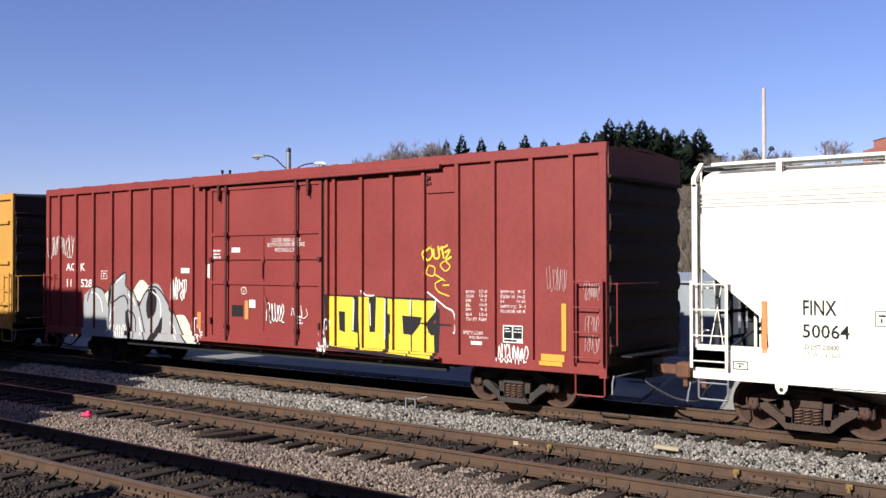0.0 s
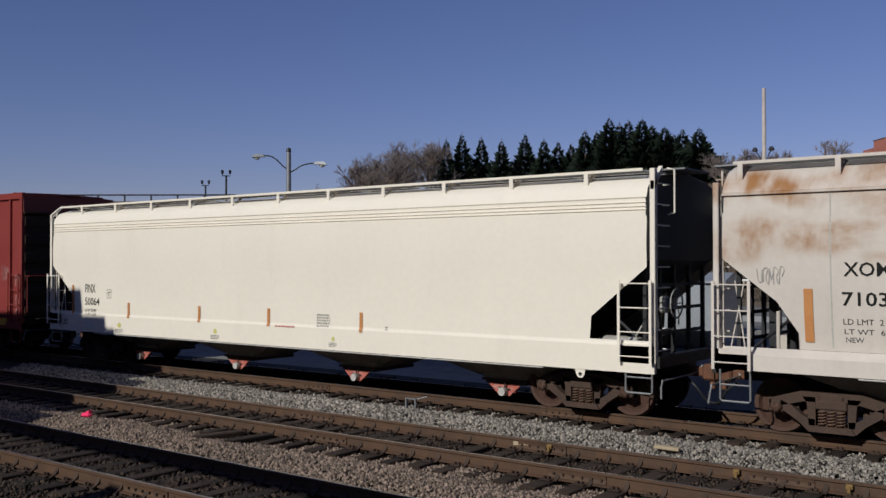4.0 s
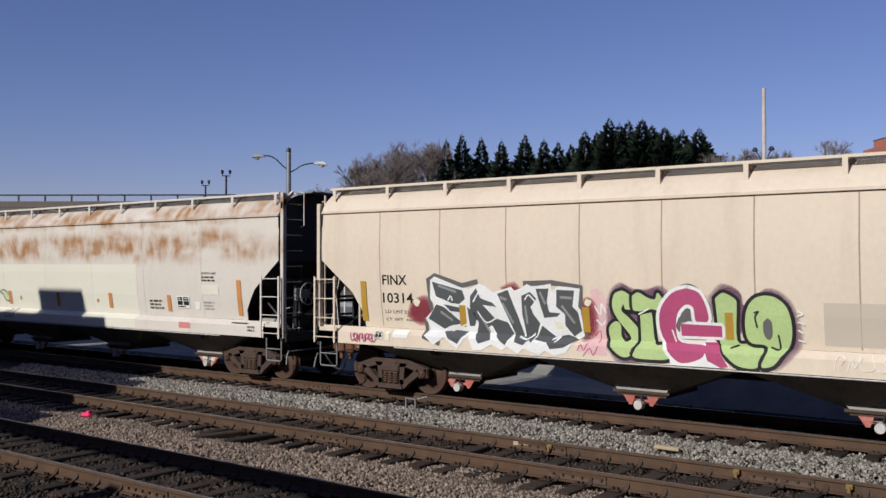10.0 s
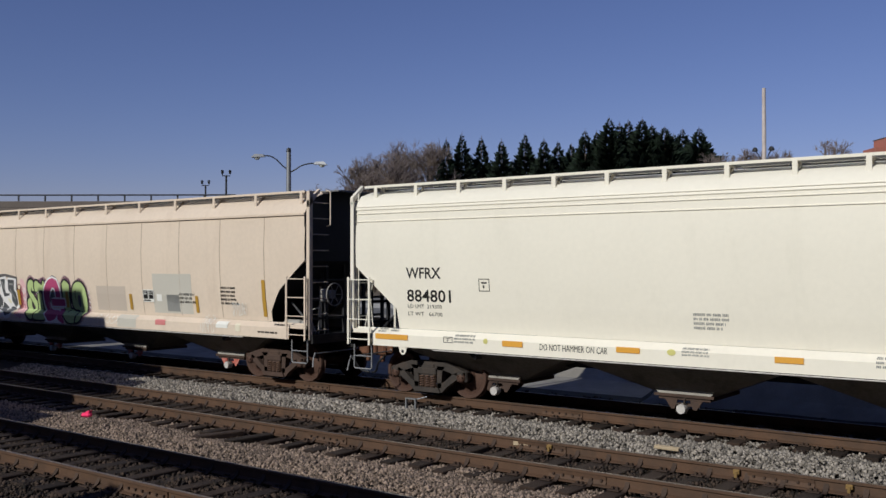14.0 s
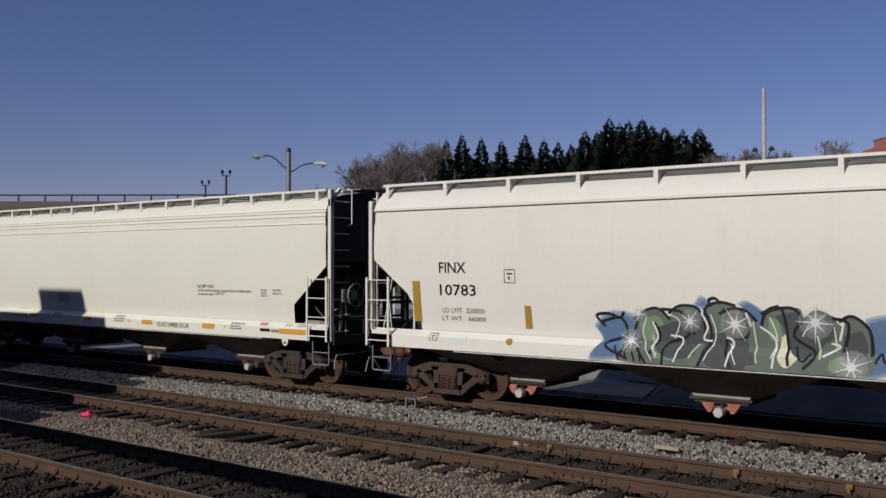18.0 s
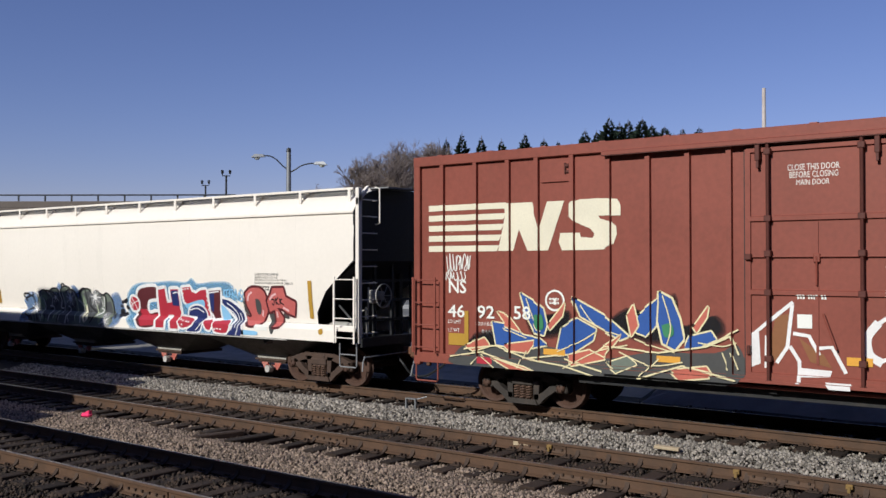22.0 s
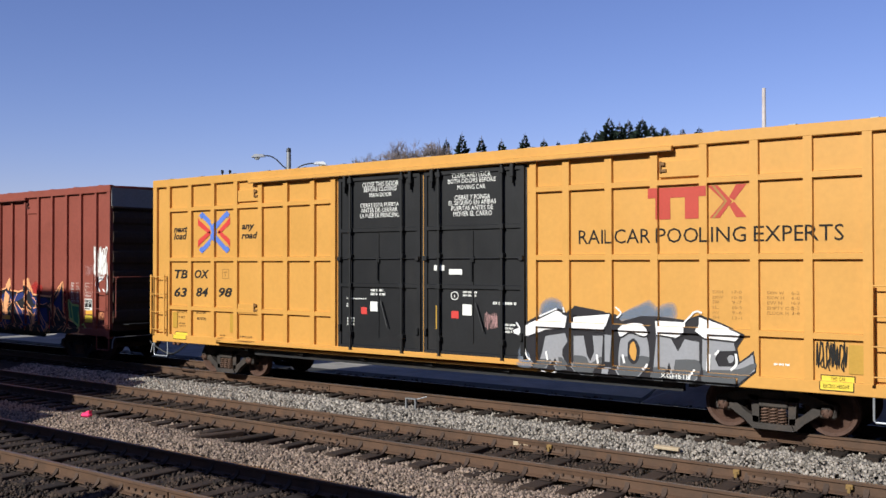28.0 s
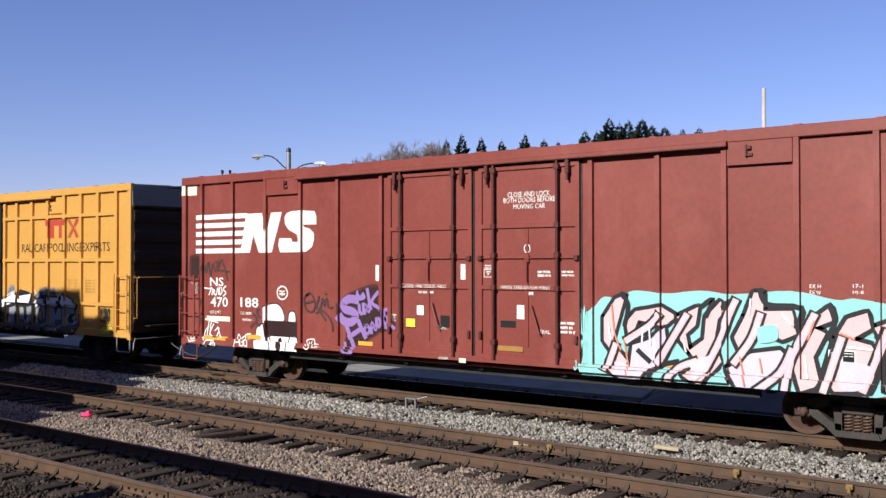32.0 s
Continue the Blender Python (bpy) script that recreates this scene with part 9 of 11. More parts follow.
art.edged("g_blue2", "g_straw", 0.03, ((6.07, 1.59), (6.43, 1.69), (6.52, 1.56), (6.21, 1.41), (5.98, 1.39)), sharp=True)
art.edged("g_brickred", "g_straw", 0.028, ((3.23, 1.68), (3.6, 2.11), (3.54, 1.86), (3.27, 1.59)), sharp=True)
art.edged("g_brickred", "g_straw", 0.028, ((2.08, 1.9), (2.33, 1.83), (2.61, 1.52), (2.31, 1.62)), sharp=True)
art.edged("g_brickred", "g_straw", 0.028, ((2.26, 1.26), (2.96, 1.37), (2.77, 1.13), (2.4, 1.15)), sharp=True)
art.edged("g_brickred", "g_straw", 0.028, ((4.25, 1.2), (4.76, 1.56), (4.41, 1.15)), sharp=True)
art.edged("g_brickred", "g_straw", 0.028, ((3.67, 1.13), (4.11, 1.25), (4.44, 1.11), (3.77, 0.95)), sharp=True)
art.edged("g_brickred", "g_straw", 0.028, ((4.88, 1.91), (5, 2.11), (5.09, 1.74), (4.96, 1.54)), sharp=True)
art.edged("g_brickred", "g_straw", 0.028, ((6.12, 1.75), (6.39, 2.12), (6.36, 1.93), (6.18, 1.66)), sharp=True)
art.edged("g_brickred", "g_straw", 0.028, ((1.97, 1), (2.75, 0.85), (3.13, 0.72), (2.58, 0.72)), sharp=True)
art.edged("g_brickred", "g_straw", 0.028, ((5.75, 1), (6.35, 1.09), (6.46, 0.93), (5.92, 0.85)), sharp=True)
art.edged("g_brickred", "g_straw", 0.028, ((1.3, 1.19), (1.77, 1.37), (1.9, 1.22), (1.49, 1.1)), sharp=True)
art.edged("g_green2", "g_straw", 0.025, ((4.51, 1.05), (4.88, 1.18), (5.06, 1.05), (4.73, 0.89)), sharp=True)
art.area("g_green3", ((5.54, 1.76), (5.72, 1.8), (5.76, 1.61), (5.6, 1.56)))
art.area("g_green3", ((2.96, 1.86), (3.1, 1.86), (3.13, 1.61), (3, 1.61)))
art.line("g_straw", 0.022, ((2.75, 2.17), (2.96, 1.67), (3.06, 1.55)), ((3.93, 2.07), (4.25, 1.71), (4.73, 1.55)), ((5.56, 2.28), (5.71, 1.76), (5.63, 1.41)), ((3.44, 1.19), (3.93, 1.4), (4.25, 1.59)), ((2.22, 1.58), (2.75, 1.41)), ((5.03, 1.5), (5.34, 1.4), (5.78, 1.3)), ((6.21, 1.49), (6.63, 1.45), (6.87, 1.52)), ((3.6, 0.89), (4.25, 1.23), (4.88, 1.38)), ((2.04, 0.8), (1.68, 1.04)), ((4.73, 1.25), (5.33, 1.05), (5.92, 1.14)), ((2.75, 1.16), (2.58, 0.83)), ((5.48, 1.17), (5.18, 0.86)), ((6.63, 1.34), (6.74, 1.07)))
art.line("g_straw", 0.022, ((6.79, 1.35), (6.9, 1.08)))
art.line("g_straw", 0.03, ((1.27, 1.13), (2.04, 1.23), (2.75, 1.02), (3.6, 0.94), (4.44, 0.74)), ((1.68, 1.09), (3.13, 0.72)), ((3.6, 1.06), (4.44, 0.88)), ((4.41, 1.35), (5.48, 1.28), (6.35, 1.43), (6.79, 1.63)), ((6.79, 1.63), (6.91, 1.33)), ((2.75, 1.02), (3.44, 1.12)), ((0.98, 0.97), (1.77, 1.1), (1.49, 0.84)), ((6.49, 1.5), (6.9, 1.74)), ((5.11, 0.8), (5.92, 1.08), (6.9, 0.91)), sharp=True)
art = Mural(ns1, 0.005)  # white outlined letters on the doors
art.area("g_brown", ((7.53, 1.99), (7.8, 2.05), (7.71, 1.5), (7.54, 1.26), (7.39, 1.38)), sharp=True)
art.area("g_brown", ((7.89, 1.66), (8.1, 1.51), (8.27, 1.41), (8.4, 1.2), (8.07, 1.28)), sharp=True)
art.area("g_brown", ((9.27, 1.99), (9.58, 2.07), (9.46, 1.72), (9.28, 1.5)), sharp=True)
art.area("g_brown", ((9.85, 1.75), (10.17, 1.63), (10.39, 1.5), (10.47, 1.21), (9.89, 1.19)), sharp=True)
art.area("g_brown", ((10.65, 1.87), (10.85, 1.85), (11.02, 1.63), (11.14, 1.29), (10.93, 1.23)), sharp=True)
art.area("g_white", ((7.1, 1.69), (7.25, 1.75), (7.28, 1.21), (7.09, 1.13)), sharp=True)
art.area("g_white", ((7.87, 1.18), (8.4, 1.16), (8.37, 1.06), (7.9, 1.03)), sharp=True)
art.area("g_white", ((8.3, 0.98), (8.69, 0.98), (8.7, 0.88), (8.38, 0.88)), sharp=True)
art.area("g_white", ((10.28, 1.97), (10.56, 2.02), (10.61, 1.82), (10.44, 1.7), (10.32, 1.75)), sharp=True)
art.area("g_white", ((10.67, 1.78), (10.82, 1.54), (10.98, 1.15), (10.75, 1.18)), sharp=True)
art.area("g_white", ((11.47, 1.57), (11.66, 1.45), (11.67, 0.9), (11.59, 1.05), (11.51, 1.28)), sharp=True)
art.line("g_white", 0.13, ((9.06, 1.91), (8.92, 1.7), (8.95, 1.45), (9.1, 1.34)))
art.line("g_white", 0.06, ((7.12, 1.19), (7.17, 1.69), (7.38, 1.87), (7.79, 2.21)), ((7.38, 1.65), (7.37, 1.16)), ((7.79, 2.16), (7.71, 1.5), (7.55, 1.25)), ((7.76, 1.5), (7.9, 1.28), (7.9, 0.95)), ((7.82, 1.72), (8.05, 1.69), (8.2, 1.41)), ((8.17, 1.5), (8.4, 1.53), (8.6, 1.15)), ((9.06, 1.91), (9.23, 2.03), (9.59, 2.14), (9.63, 2.04), (9.49, 1.68), (9.35, 1.46), (9.1, 1.34)), ((9.74, 2.05), (9.71, 1.83), (9.82, 1.48), (9.84, 1.13)), ((9.71, 1.83), (10.07, 1.7), (10.24, 1.6), (10.45, 1.51), (10.51, 1.21)), sharp=True)
art.line("g_white", 0.06, ((9.84, 1.13), (10.45, 1.12), (10.62, 1.02)), sharp=True)
art.line("g_white", 0.05, ((10.6, 1.92), (10.87, 1.88), (11.03, 1.64), (11.18, 1.25)), ((11.03, 1.64), (11.18, 1.88), (11.33, 1.95), (11.59, 2.07)), ((11.45, 2.09), (11.4, 1.66), (11.58, 1.59), (11.68, 1.53)), ((11.4, 1.66), (11.36, 1.13)), ((11.71, 1.49), (11.81, 1.15), (12.16, 1.32), (12.05, 1.03), (11.66, 0.89)), sharp=True)
art = Mural(ns1, 0.005)  # navy blades outlined in peach
art.mist("g_red2", ((12.08, 2.25), (12.41, 2.39), (12.61, 2.21), (12.35, 1.98), (12.01, 2.03)))
art.mist("g_red2", ((14.54, 2.14), (14.83, 2.28), (15.15, 2.11), (14.88, 1.9)))
art.mist("g_red2", ((16.35, 2.09), (16.54, 2.05), (16.64, 1.86), (16.42, 1.76)))
art.mist("g_red2", ((16.35, 1.66), (16.54, 1.76), (16.69, 1.49), (16.49, 1.34), (16.31, 1.45)))
art.edged("g_black", "g_peach", 0.05, ((11.91, 1.89), (12.07, 2.03), (12.54, 1.95), (13.03, 2.05), (13.25, 2.36), (13.38, 2), (13.79, 1.95), (14.12, 2.02), (14.33, 2.38), (14.62, 1.89), (15.26, 1.85), (15.75, 1.83), (16.28, 2.29), (16.3, 1.45), (16.61, 1.18), (17.07, 1.08), (17.27, 0.95), (17.16, 0.82), (16.11, 0.72), (14.71, 0.72), (11.93, 0.72)), sharp=True)
art.area("g_navy", ((12.09, 1.92), (12.74, 1.83), (13.13, 2), (13.38, 1.85), (13.05, 1.72), (12.67, 1.59), (12.25, 1.68)), sharp=True)
art.area("g_navy", ((13.24, 1.73), (13.67, 1.9), (14.14, 1.99), (14.28, 1.87), (13.79, 1.7), (13.36, 1.62)), sharp=True)
art.area("g_navy", ((14.33, 2.13), (14.67, 1.83), (15.37, 1.81), (15.6, 1.71), (15.26, 1.59), (14.69, 1.62)), sharp=True)
art.area("g_navy", ((15.79, 1.62), (16.21, 2.09), (16.25, 1.46), (15.93, 1.53)), sharp=True)
art.area("g_navy", ((14.6, 1.56), (15.05, 1.48), (15.11, 1.19), (14.69, 1.06)), sharp=True)
art.area("g_navy", ((12.92, 1.38), (13.37, 0.98), (13.02, 0.74), (12.8, 0.97)), sharp=True)
art.area("g_navy", ((14.26, 1.45), (14.55, 1.05), (14.23, 0.83), (14.02, 1.04)), sharp=True)
art.area("g_navy", ((15.15, 1.21), (15.58, 0.94), (15.26, 0.8)), sharp=True)
art.area("g_peach", ((13, 2), (13.25, 1.85), (13.13, 1.41), (13.19, 1.14), (12.99, 1.18), (12.89, 1.62)), sharp=True)
art.area("g_peach", ((11.92, 1.85), (12.07, 1.8), (12.14, 0.79), (11.97, 0.78)), sharp=True)
art.area("g_peach", ((12.34, 1.38), (12.55, 1.27), (12.76, 0.72), (12.33, 0.8)), sharp=True)
art.area("g_peach", ((13.03, 2.18), (13.24, 2.4), (13.33, 2.21), (13.18, 1.99)), sharp=True)
art.area("g_peach", ((14.54, 1.23), (14.77, 1.37), (14.69, 0.88), (14.57, 1.07)), sharp=True)
art.area("g_peach", ((15.7, 1.68), (15.95, 1.54), (15.84, 1.23)), sharp=True)
art.area("g_peach", ((14.1, 2.29), (14.35, 2.4), (14.53, 2.01), (14.3, 2.14)), sharp=True)
art.area("g_peach", ((15.87, 1.82), (16.26, 2.27), (16.08, 1.92)), sharp=True)
art.area("g_navy", ((13.55, 1.59), (14.08, 1.46), (14.43, 1.07), (14.14, 0.94), (13.72, 1.23)), sharp=True)
art.area("g_navy", ((14.71, 1.49), (15.42, 1.52), (15.52, 1.13), (15.15, 1.01), (14.88, 1.24)), sharp=True)
art.line("g_peach", 0.03, ((13.73, 1.95), (13.55, 1.7), (13.36, 1.53)), ((14.33, 2.04), (14.26, 1.72), (14.54, 1.48)), ((14.62, 1.83), (14.82, 1.7), (15.15, 1.61), (15.42, 1.67)), ((14.02, 1.46), (14.43, 1.42), (14.71, 1.23)), ((14.08, 1.04), (14.42, 0.72)), ((14.93, 1.6), (15.1, 1.31), (15.36, 1.07), (15.63, 0.94)), ((12.67, 1.83), (12.86, 1.51), (12.8, 0.97)), ((15.75, 1.78), (15.89, 1.45), (16.14, 1.17)), ((12.01, 1.36), (12.28, 0.93)), ((13.36, 1.85), (13.67, 1.44), (14.14, 0.94)), ((15.47, 1.62), (15.68, 1.49)))
art.line("g_peach", 0.016, ((13.24, 2.27), (13.42, 2.01)), ((13.29, 2.3), (13.47, 2.02)), ((14.35, 2.24), (14.46, 1.99)), ((14.42, 2.21), (14.52, 1.97)), ((14.76, 0.99), (14.59, 0.79)), ((14.82, 0.94), (14.66, 0.76)), ((13.54, 1.01), (13.36, 0.84)), ((15.68, 0.85), (15.52, 0.72)), ((15.74, 0.83), (15.59, 0.72)), ((16.59, 1.06), (16.41, 0.88)), ((16.68, 1.02), (16.54, 0.85)))
art.area("g_red2", ((12.34, 1.15), (12.55, 1.1), (12.62, 0.82), (12.34, 0.86)), sharp=True)
art.area("g_red2", ((15.58, 1.43), (15.74, 1.41), (15.74, 0.88), (15.6, 1.02)), sharp=True)
art.line("g_peach", 0.035, ((13.42, 1.43), (13.66, 1.01), (13.91, 0.91)), ((14.26, 1.57), (14.6, 0.95), (14.76, 0.72)), ((12.8, 1.72), (13.05, 0.97), (13.25, 0.76)), ((13.67, 1.65), (14.14, 1.35), (14.51, 1.26)), ((14.82, 1.59), (15.26, 1), (15.43, 0.81)), ((15.79, 1.25), (15.95, 0.95)), ((16.04, 1.55), (16.68, 1), (16.9, 0.97)), ((15.04, 0.9), (15.26, 0.72)), ((13.36, 0.84), (13.17, 0.99)), ((14.69, 1.49), (14.91, 1.54)))
art.line("g_peach", 0.018, ((13.05, 1.57), (13.24, 1.69)), ((13.08, 1.5), (13.26, 1.61)), ((13.09, 1.42), (13.28, 1.54)), ((14.71, 1.08), (14.86, 1.19)), ((14.66, 1), (14.84, 1.09)), ((15.47, 0.78), (15.68, 1)), ((15.42, 0.81), (15.63, 1.04)), ((16.19, 0.89), (16.49, 1.05)))
art.edged("g_green3", "g_limeline", 0.06, ((16.64, 1.77), (16.79, 1.62), (17.16, 1.6), (17.27, 1.23), (17.22, 1.03), (16.88, 1.21), (16.72, 1.29), (16.69, 1.53)), sharp=True)
art.line("g_limeline", 0.05, ((17.21, 1.03), (17.42, 1.11), (17.51, 1)), ((16.78, 1.62), (16.88, 1.22)), sharp=True)
art.line("g_peach", 0.05, ((11.88, 0.72), (13.54, 0.72), (15.15, 0.72), (16.11, 0.72)), ((16.29, 0.72), (17.16, 0.83), (17.57, 0.8)), sharp=True)
tag(ns1, 17.98, 2.45, 18.66, 3.40, 12, 0.05, M["white"], 50)
tag(ns1, 18.05, 2.60, 18.62, 3.25, 9, 0.05, M["white"], 56)
art = Mural(ns1, 0.012)  # long curl under the scrawl
art.line("g_white", 0.05, ((18.35, 2.42), (18.1, 2.3), (18.2, 2.05)), ((18.1, 2.42), (18.62, 2.5), (18.64, 2.02), (18.35, 2.12)))
tag(ns1, 18.14, 1.19, 18.37, 1.51, 6, 0.025, M["g_peach"], 52)
tag(ns1, 17.48, 2.52, 17.90, 2.85, 6, 0.015, M["g_pale"], 53)
tag(ns1, 0.82, 2.70, 1.40, 3.07, 7, 0.035, M["white"], 54)
tag(ns1, 0.79, 2.52, 1.29, 2.70, 5, 0.035, M["white"], 55)
# yellow boxcar
text(tb, "next", 0.81, 3.66, 1.38, 3.81, M["ink"], shear=0.25, bold=0.03)
text(tb, "load", 0.81, 3.47, 1.35, 3.65, M["ink"], shear=0.25, bold=0.03)
text(tb, "any", 3.48, 3.63, 3.95, 3.80, M["ink"], shear=0.25, bold=0.03)
text(tb, "road", 3.48, 3.45, 4.06, 3.62, M["ink"], shear=0.25, bold=0.03)
cross_emblem(tb, 1.81, 3.11, 3.05, 4.16, M["g_cobalt"], M["g_red2"])
text(tb, "LD LMT", 0.96, 1.575, 1.37, 1.645, M["ink"], lift=0.006)
text(tb, "205100", 1.72, 1.57, 2.13, 1.645, M["ink"], lift=0.006)
text(tb, "LT WT", 0.96, 1.42, 1.29, 1.48, M["ink"])
text(tb, "80900", 1.78, 1.41, 2.13, 1.48, M["ink"])
text(tb, "EMPTY LOAD", 3.43, 1.03, 3.90, 1.08, M["ink"])
bars(tb, 3.43, 0.93, 4.03, 0.98, 1, M["ink"], words=3)
text(tb, "RELEASE ROD", 3.68, 0.82, 4.19, 0.855, M["ink"])
bars(tb, 2.67, 0.90, 2.89, 1.09, 3, M["g_ochre"], words=1)
text(tb, "TB", 0.85, 2.46, 1.39, 2.69, M["ink"], shear=0.22, bold=0.03)
text(tb, "OX", 1.67, 2.47, 2.25, 2.69, M["ink"], shear=0.22, bold=0.03)
text(tb, "63", 0.83, 1.98, 1.37, 2.23, M["ink"], shear=0.22, bold=0.03)
text(tb, "84", 1.73, 2.00, 2.21, 2.24, M["ink"], shear=0.22, bold=0.03)
text(tb, "98", 2.62, 2.01, 3.14, 2.25, M["ink"], shear=0.22, bold=0.03)
frame_mark(tb, 2.76, 2.47, 3.01, 2.71, M["g_ochre"])
patch(tb, "tape", 0.79, 1.18, 0.98, 1.58, M["amber"])
bars(tb, 1.04, 1.20, 1.36, 1.33, 2, M["g_ochre"], words=1)
patch(tb, "placard", 0.90, 0.90, 1.42, 1.06, M["g_yellow"], "small yellow placard")
patch(tb, "tape", 3.07, 1.15, 3.19, 1.60, M["amber"])
text(tb, "CLOSE THIS DOOR", 7.50, 4.51, 8.54, 4.62, M["white"])
text(tb, "BEFORE CLOSING", 7.55, 4.41, 8.48, 4.50, M["white"])
text(tb, "MAIN DOOR", 7.71, 4.29, 8.34, 4.38, M["white"])
text(tb, "CIERRE ESTA PUERTA", 7.44, 4.07, 8.55, 4.16, M["white"])
text(tb, "ANTES DE CERRAR", 7.47, 3.96, 8.51, 4.05, M["white"])
text(tb, "LA PUERTA PRINCIPAL", 7.44, 3.84, 8.56, 3.94, M["white"])
text(tb, "CLOSE AND LOCK", 9.97, 4.58, 10.93, 4.67, M["white"])
text(tb, "BOTH DOORS BEFORE", 9.86, 4.47, 11.04, 4.56, M["white"])
text(tb, "MOVING CAR", 10.10, 4.34, 10.79, 4.43, M["white"])
text(tb, "CIERRE Y PONGA", 10.03, 4.13, 10.91, 4.23, M["white"])
text(tb, "EL SEGURO EN AMBAS", 9.88, 4.03, 11.05, 4.12, M["white"])
text(tb, "PUERTAS ANTES DE", 9.95, 3.92, 10.98, 4.01, M["white"])
text(tb, "MOVER EL CARRO", 10.00, 3.80, 10.95, 3.90, M["white"])
patch(tb, "sticker", 9.50, 2.70, 9.77, 2.81, M["white"])
patch(tb, "sticker", 9.89, 2.62, 10.22, 2.73, M["white"])
patch(tb, "sticker", 9.95, 1.73, 10.13, 1.88, M["g_red2"])
patch(tb, "sticker", 10.23, 1.80, 10.48, 2.02, M["white"])
patch(tb, "tape", 9.55, 1.50, 9.65, 1.98, M["amber"])
ring(tb, 9.94, 2.11, 10.12, 2.27, M["white"])
bars(tb, 10.24, 2.17, 10.65, 2.30, 2, M["white"], words=2)
patch(tb, "sticker", 7.47, 1.74, 7.64, 1.89, M["g_red2"])
patch(tb, "sticker", 7.74, 1.81, 7.96, 2.02, M["white"])
bars(tb, 7.75, 2.14, 8.19, 2.31, 2, M["white"], words=2)
bars(tb, 7.03, 2.05, 7.62, 2.10, 1, M["white"], words=3)
bars(tb, 7.05, 1.47, 7.28, 1.67, 3, M["white"], words=1)
bars(tb, 7.03, 1.88, 7.13, 1.98, 2, M["white"], words=1)
bars(tb, 10.98, 2.02, 11.52, 2.11, 1, M["white"], words=3)
bars(tb, 11.25, 1.48, 11.52, 1.68, 3, M["white"], words=1)
tag(tb, 10.78, 1.56, 11.08, 1.91, 8, 0.015, M["g_pale"], 60)
track_emblem(tb, 14.27, 3.61, 16.04, 4.16, M["g_crimson"], M["g_ochre"])
text(tb, "RAILCAR POOLING EXPERTS", 12.88, 3.20, 17.57, 3.46, M["ink"], bold=0.0)
text(tb, "EXH", 15.45, 2.34, 15.63, 2.39, M["g_ochre"])
text(tb, "17-0", 15.78, 2.34, 15.95, 2.39, M["g_ochre"])
text(tb, "EXW", 15.45, 2.25, 15.63, 2.30, M["g_ochre"])
text(tb, "10-8", 15.78, 2.25, 15.95, 2.30, M["g_ochre"])
text(tb, "EW", 15.45, 2.16, 15.56, 2.22, M["g_ochre"])
text(tb, "9-7", 15.78, 2.17, 15.95, 2.22, M["g_ochre"])
text(tb, "IL", 15.45, 2.08, 15.56, 2.13, M["g_ochre"])
text(tb, "60-9", 15.78, 2.08, 15.95, 2.13, M["g_ochre"])
text(tb, "IW", 15.45, 1.99, 15.56, 2.04, M["g_ochre"])
text(tb, "9-6", 15.78, 2.00, 15.95, 2.05, M["g_ochre"])
text(tb, "IH", 15.45, 1.91, 15.56, 1.96, M["g_ochre"])
text(tb, "13-1", 15.78, 1.91, 15.95, 1.96, M["g_ochre"])
text(tb, "EXW W", 16.37, 2.34, 16.64, 2.39, M["g_ochre"])
text(tb, "6-2", 16.76, 2.34, 16.89, 2.39, M["g_ochre"])
text(tb, "EXW H", 16.37, 2.26, 16.64, 2.31, M["g_ochre"])
text(tb, "6-0", 16.76, 2.26, 16.89, 2.31, M["g_ochre"])
text(tb, "EW H", 16.37, 2.17, 16.61, 2.23, M["g_ochre"])
text(tb, "16-9", 16.76, 2.18, 16.89, 2.23, M["g_ochre"])
text(tb, "EMPTY C.G.", 16.37, 2.09, 16.82, 2.14, M["g_ochre"])
text(tb, "5-2", 16.76, 2.10, 16.89, 2.15, M["g_ochre"])
text(tb, "FLOOR H", 16.37, 2.01, 16.71, 2.06, M["g_ochre"])
text(tb, "3-8", 16.76, 2.02, 16.89, 2.07, M["g_ochre"])
art = Mural(tb, 0.004)  # chrome grey letters edged in black
art.mist("g_bluegrey", ((12.04, 1.79), (12.1, 2.05), (12.3, 2.15), (12.52, 2.06), (12.58, 1.81)))
art.mist("g_bluegrey", ((13.55, 1.78), (13.78, 1.95), (14.06, 2.07), (14.31, 2.14), (14.46, 1.9)))
art.mist("g_bluegrey", ((14.49, 1.88), (14.52, 2.06), (14.72, 2.1), (14.74, 1.91)))
art.mist("g_bluegrey", ((11.61, 1.14), (11.76, 1.41), (12.05, 1.36), (11.98, 0.96), (11.68, 0.93)))
art.area("g_dark", ((11.6, 1.53), (11.76, 1.73), (12.41, 2.01), (12.66, 1.93), (12.79, 2.06), (13.35, 1.98), (13.65, 1.92), (13.75, 1.8), (14.12, 1.91), (14.43, 1.92), (14.96, 1.87), (15.25, 1.98), (16.02, 1.67), (15.87, 1.44), (15.91, 1.21), (16.17, 1.41), (16.2, 1.06), (15.85, 0.75), (15.3, 0.72), (14.95, 0.72), (14.48, 0.73), (14.24, 0.74), (13.55, 0.77), (12.47, 0.79), (12.4, 0.85), (12.05, 0.83), (11.76, 1.15)), sharp=True)
art.edged("g_steel", "g_dark", 0.02, ((12.16, 1.47), (12.63, 1.55), (12.68, 1.4), (12.53, 1.19), (12.71, 0.89), (12.49, 0.85), (12.37, 1.07), (12.28, 0.88), (11.99, 0.88), (12.09, 1.17)), sharp=True)
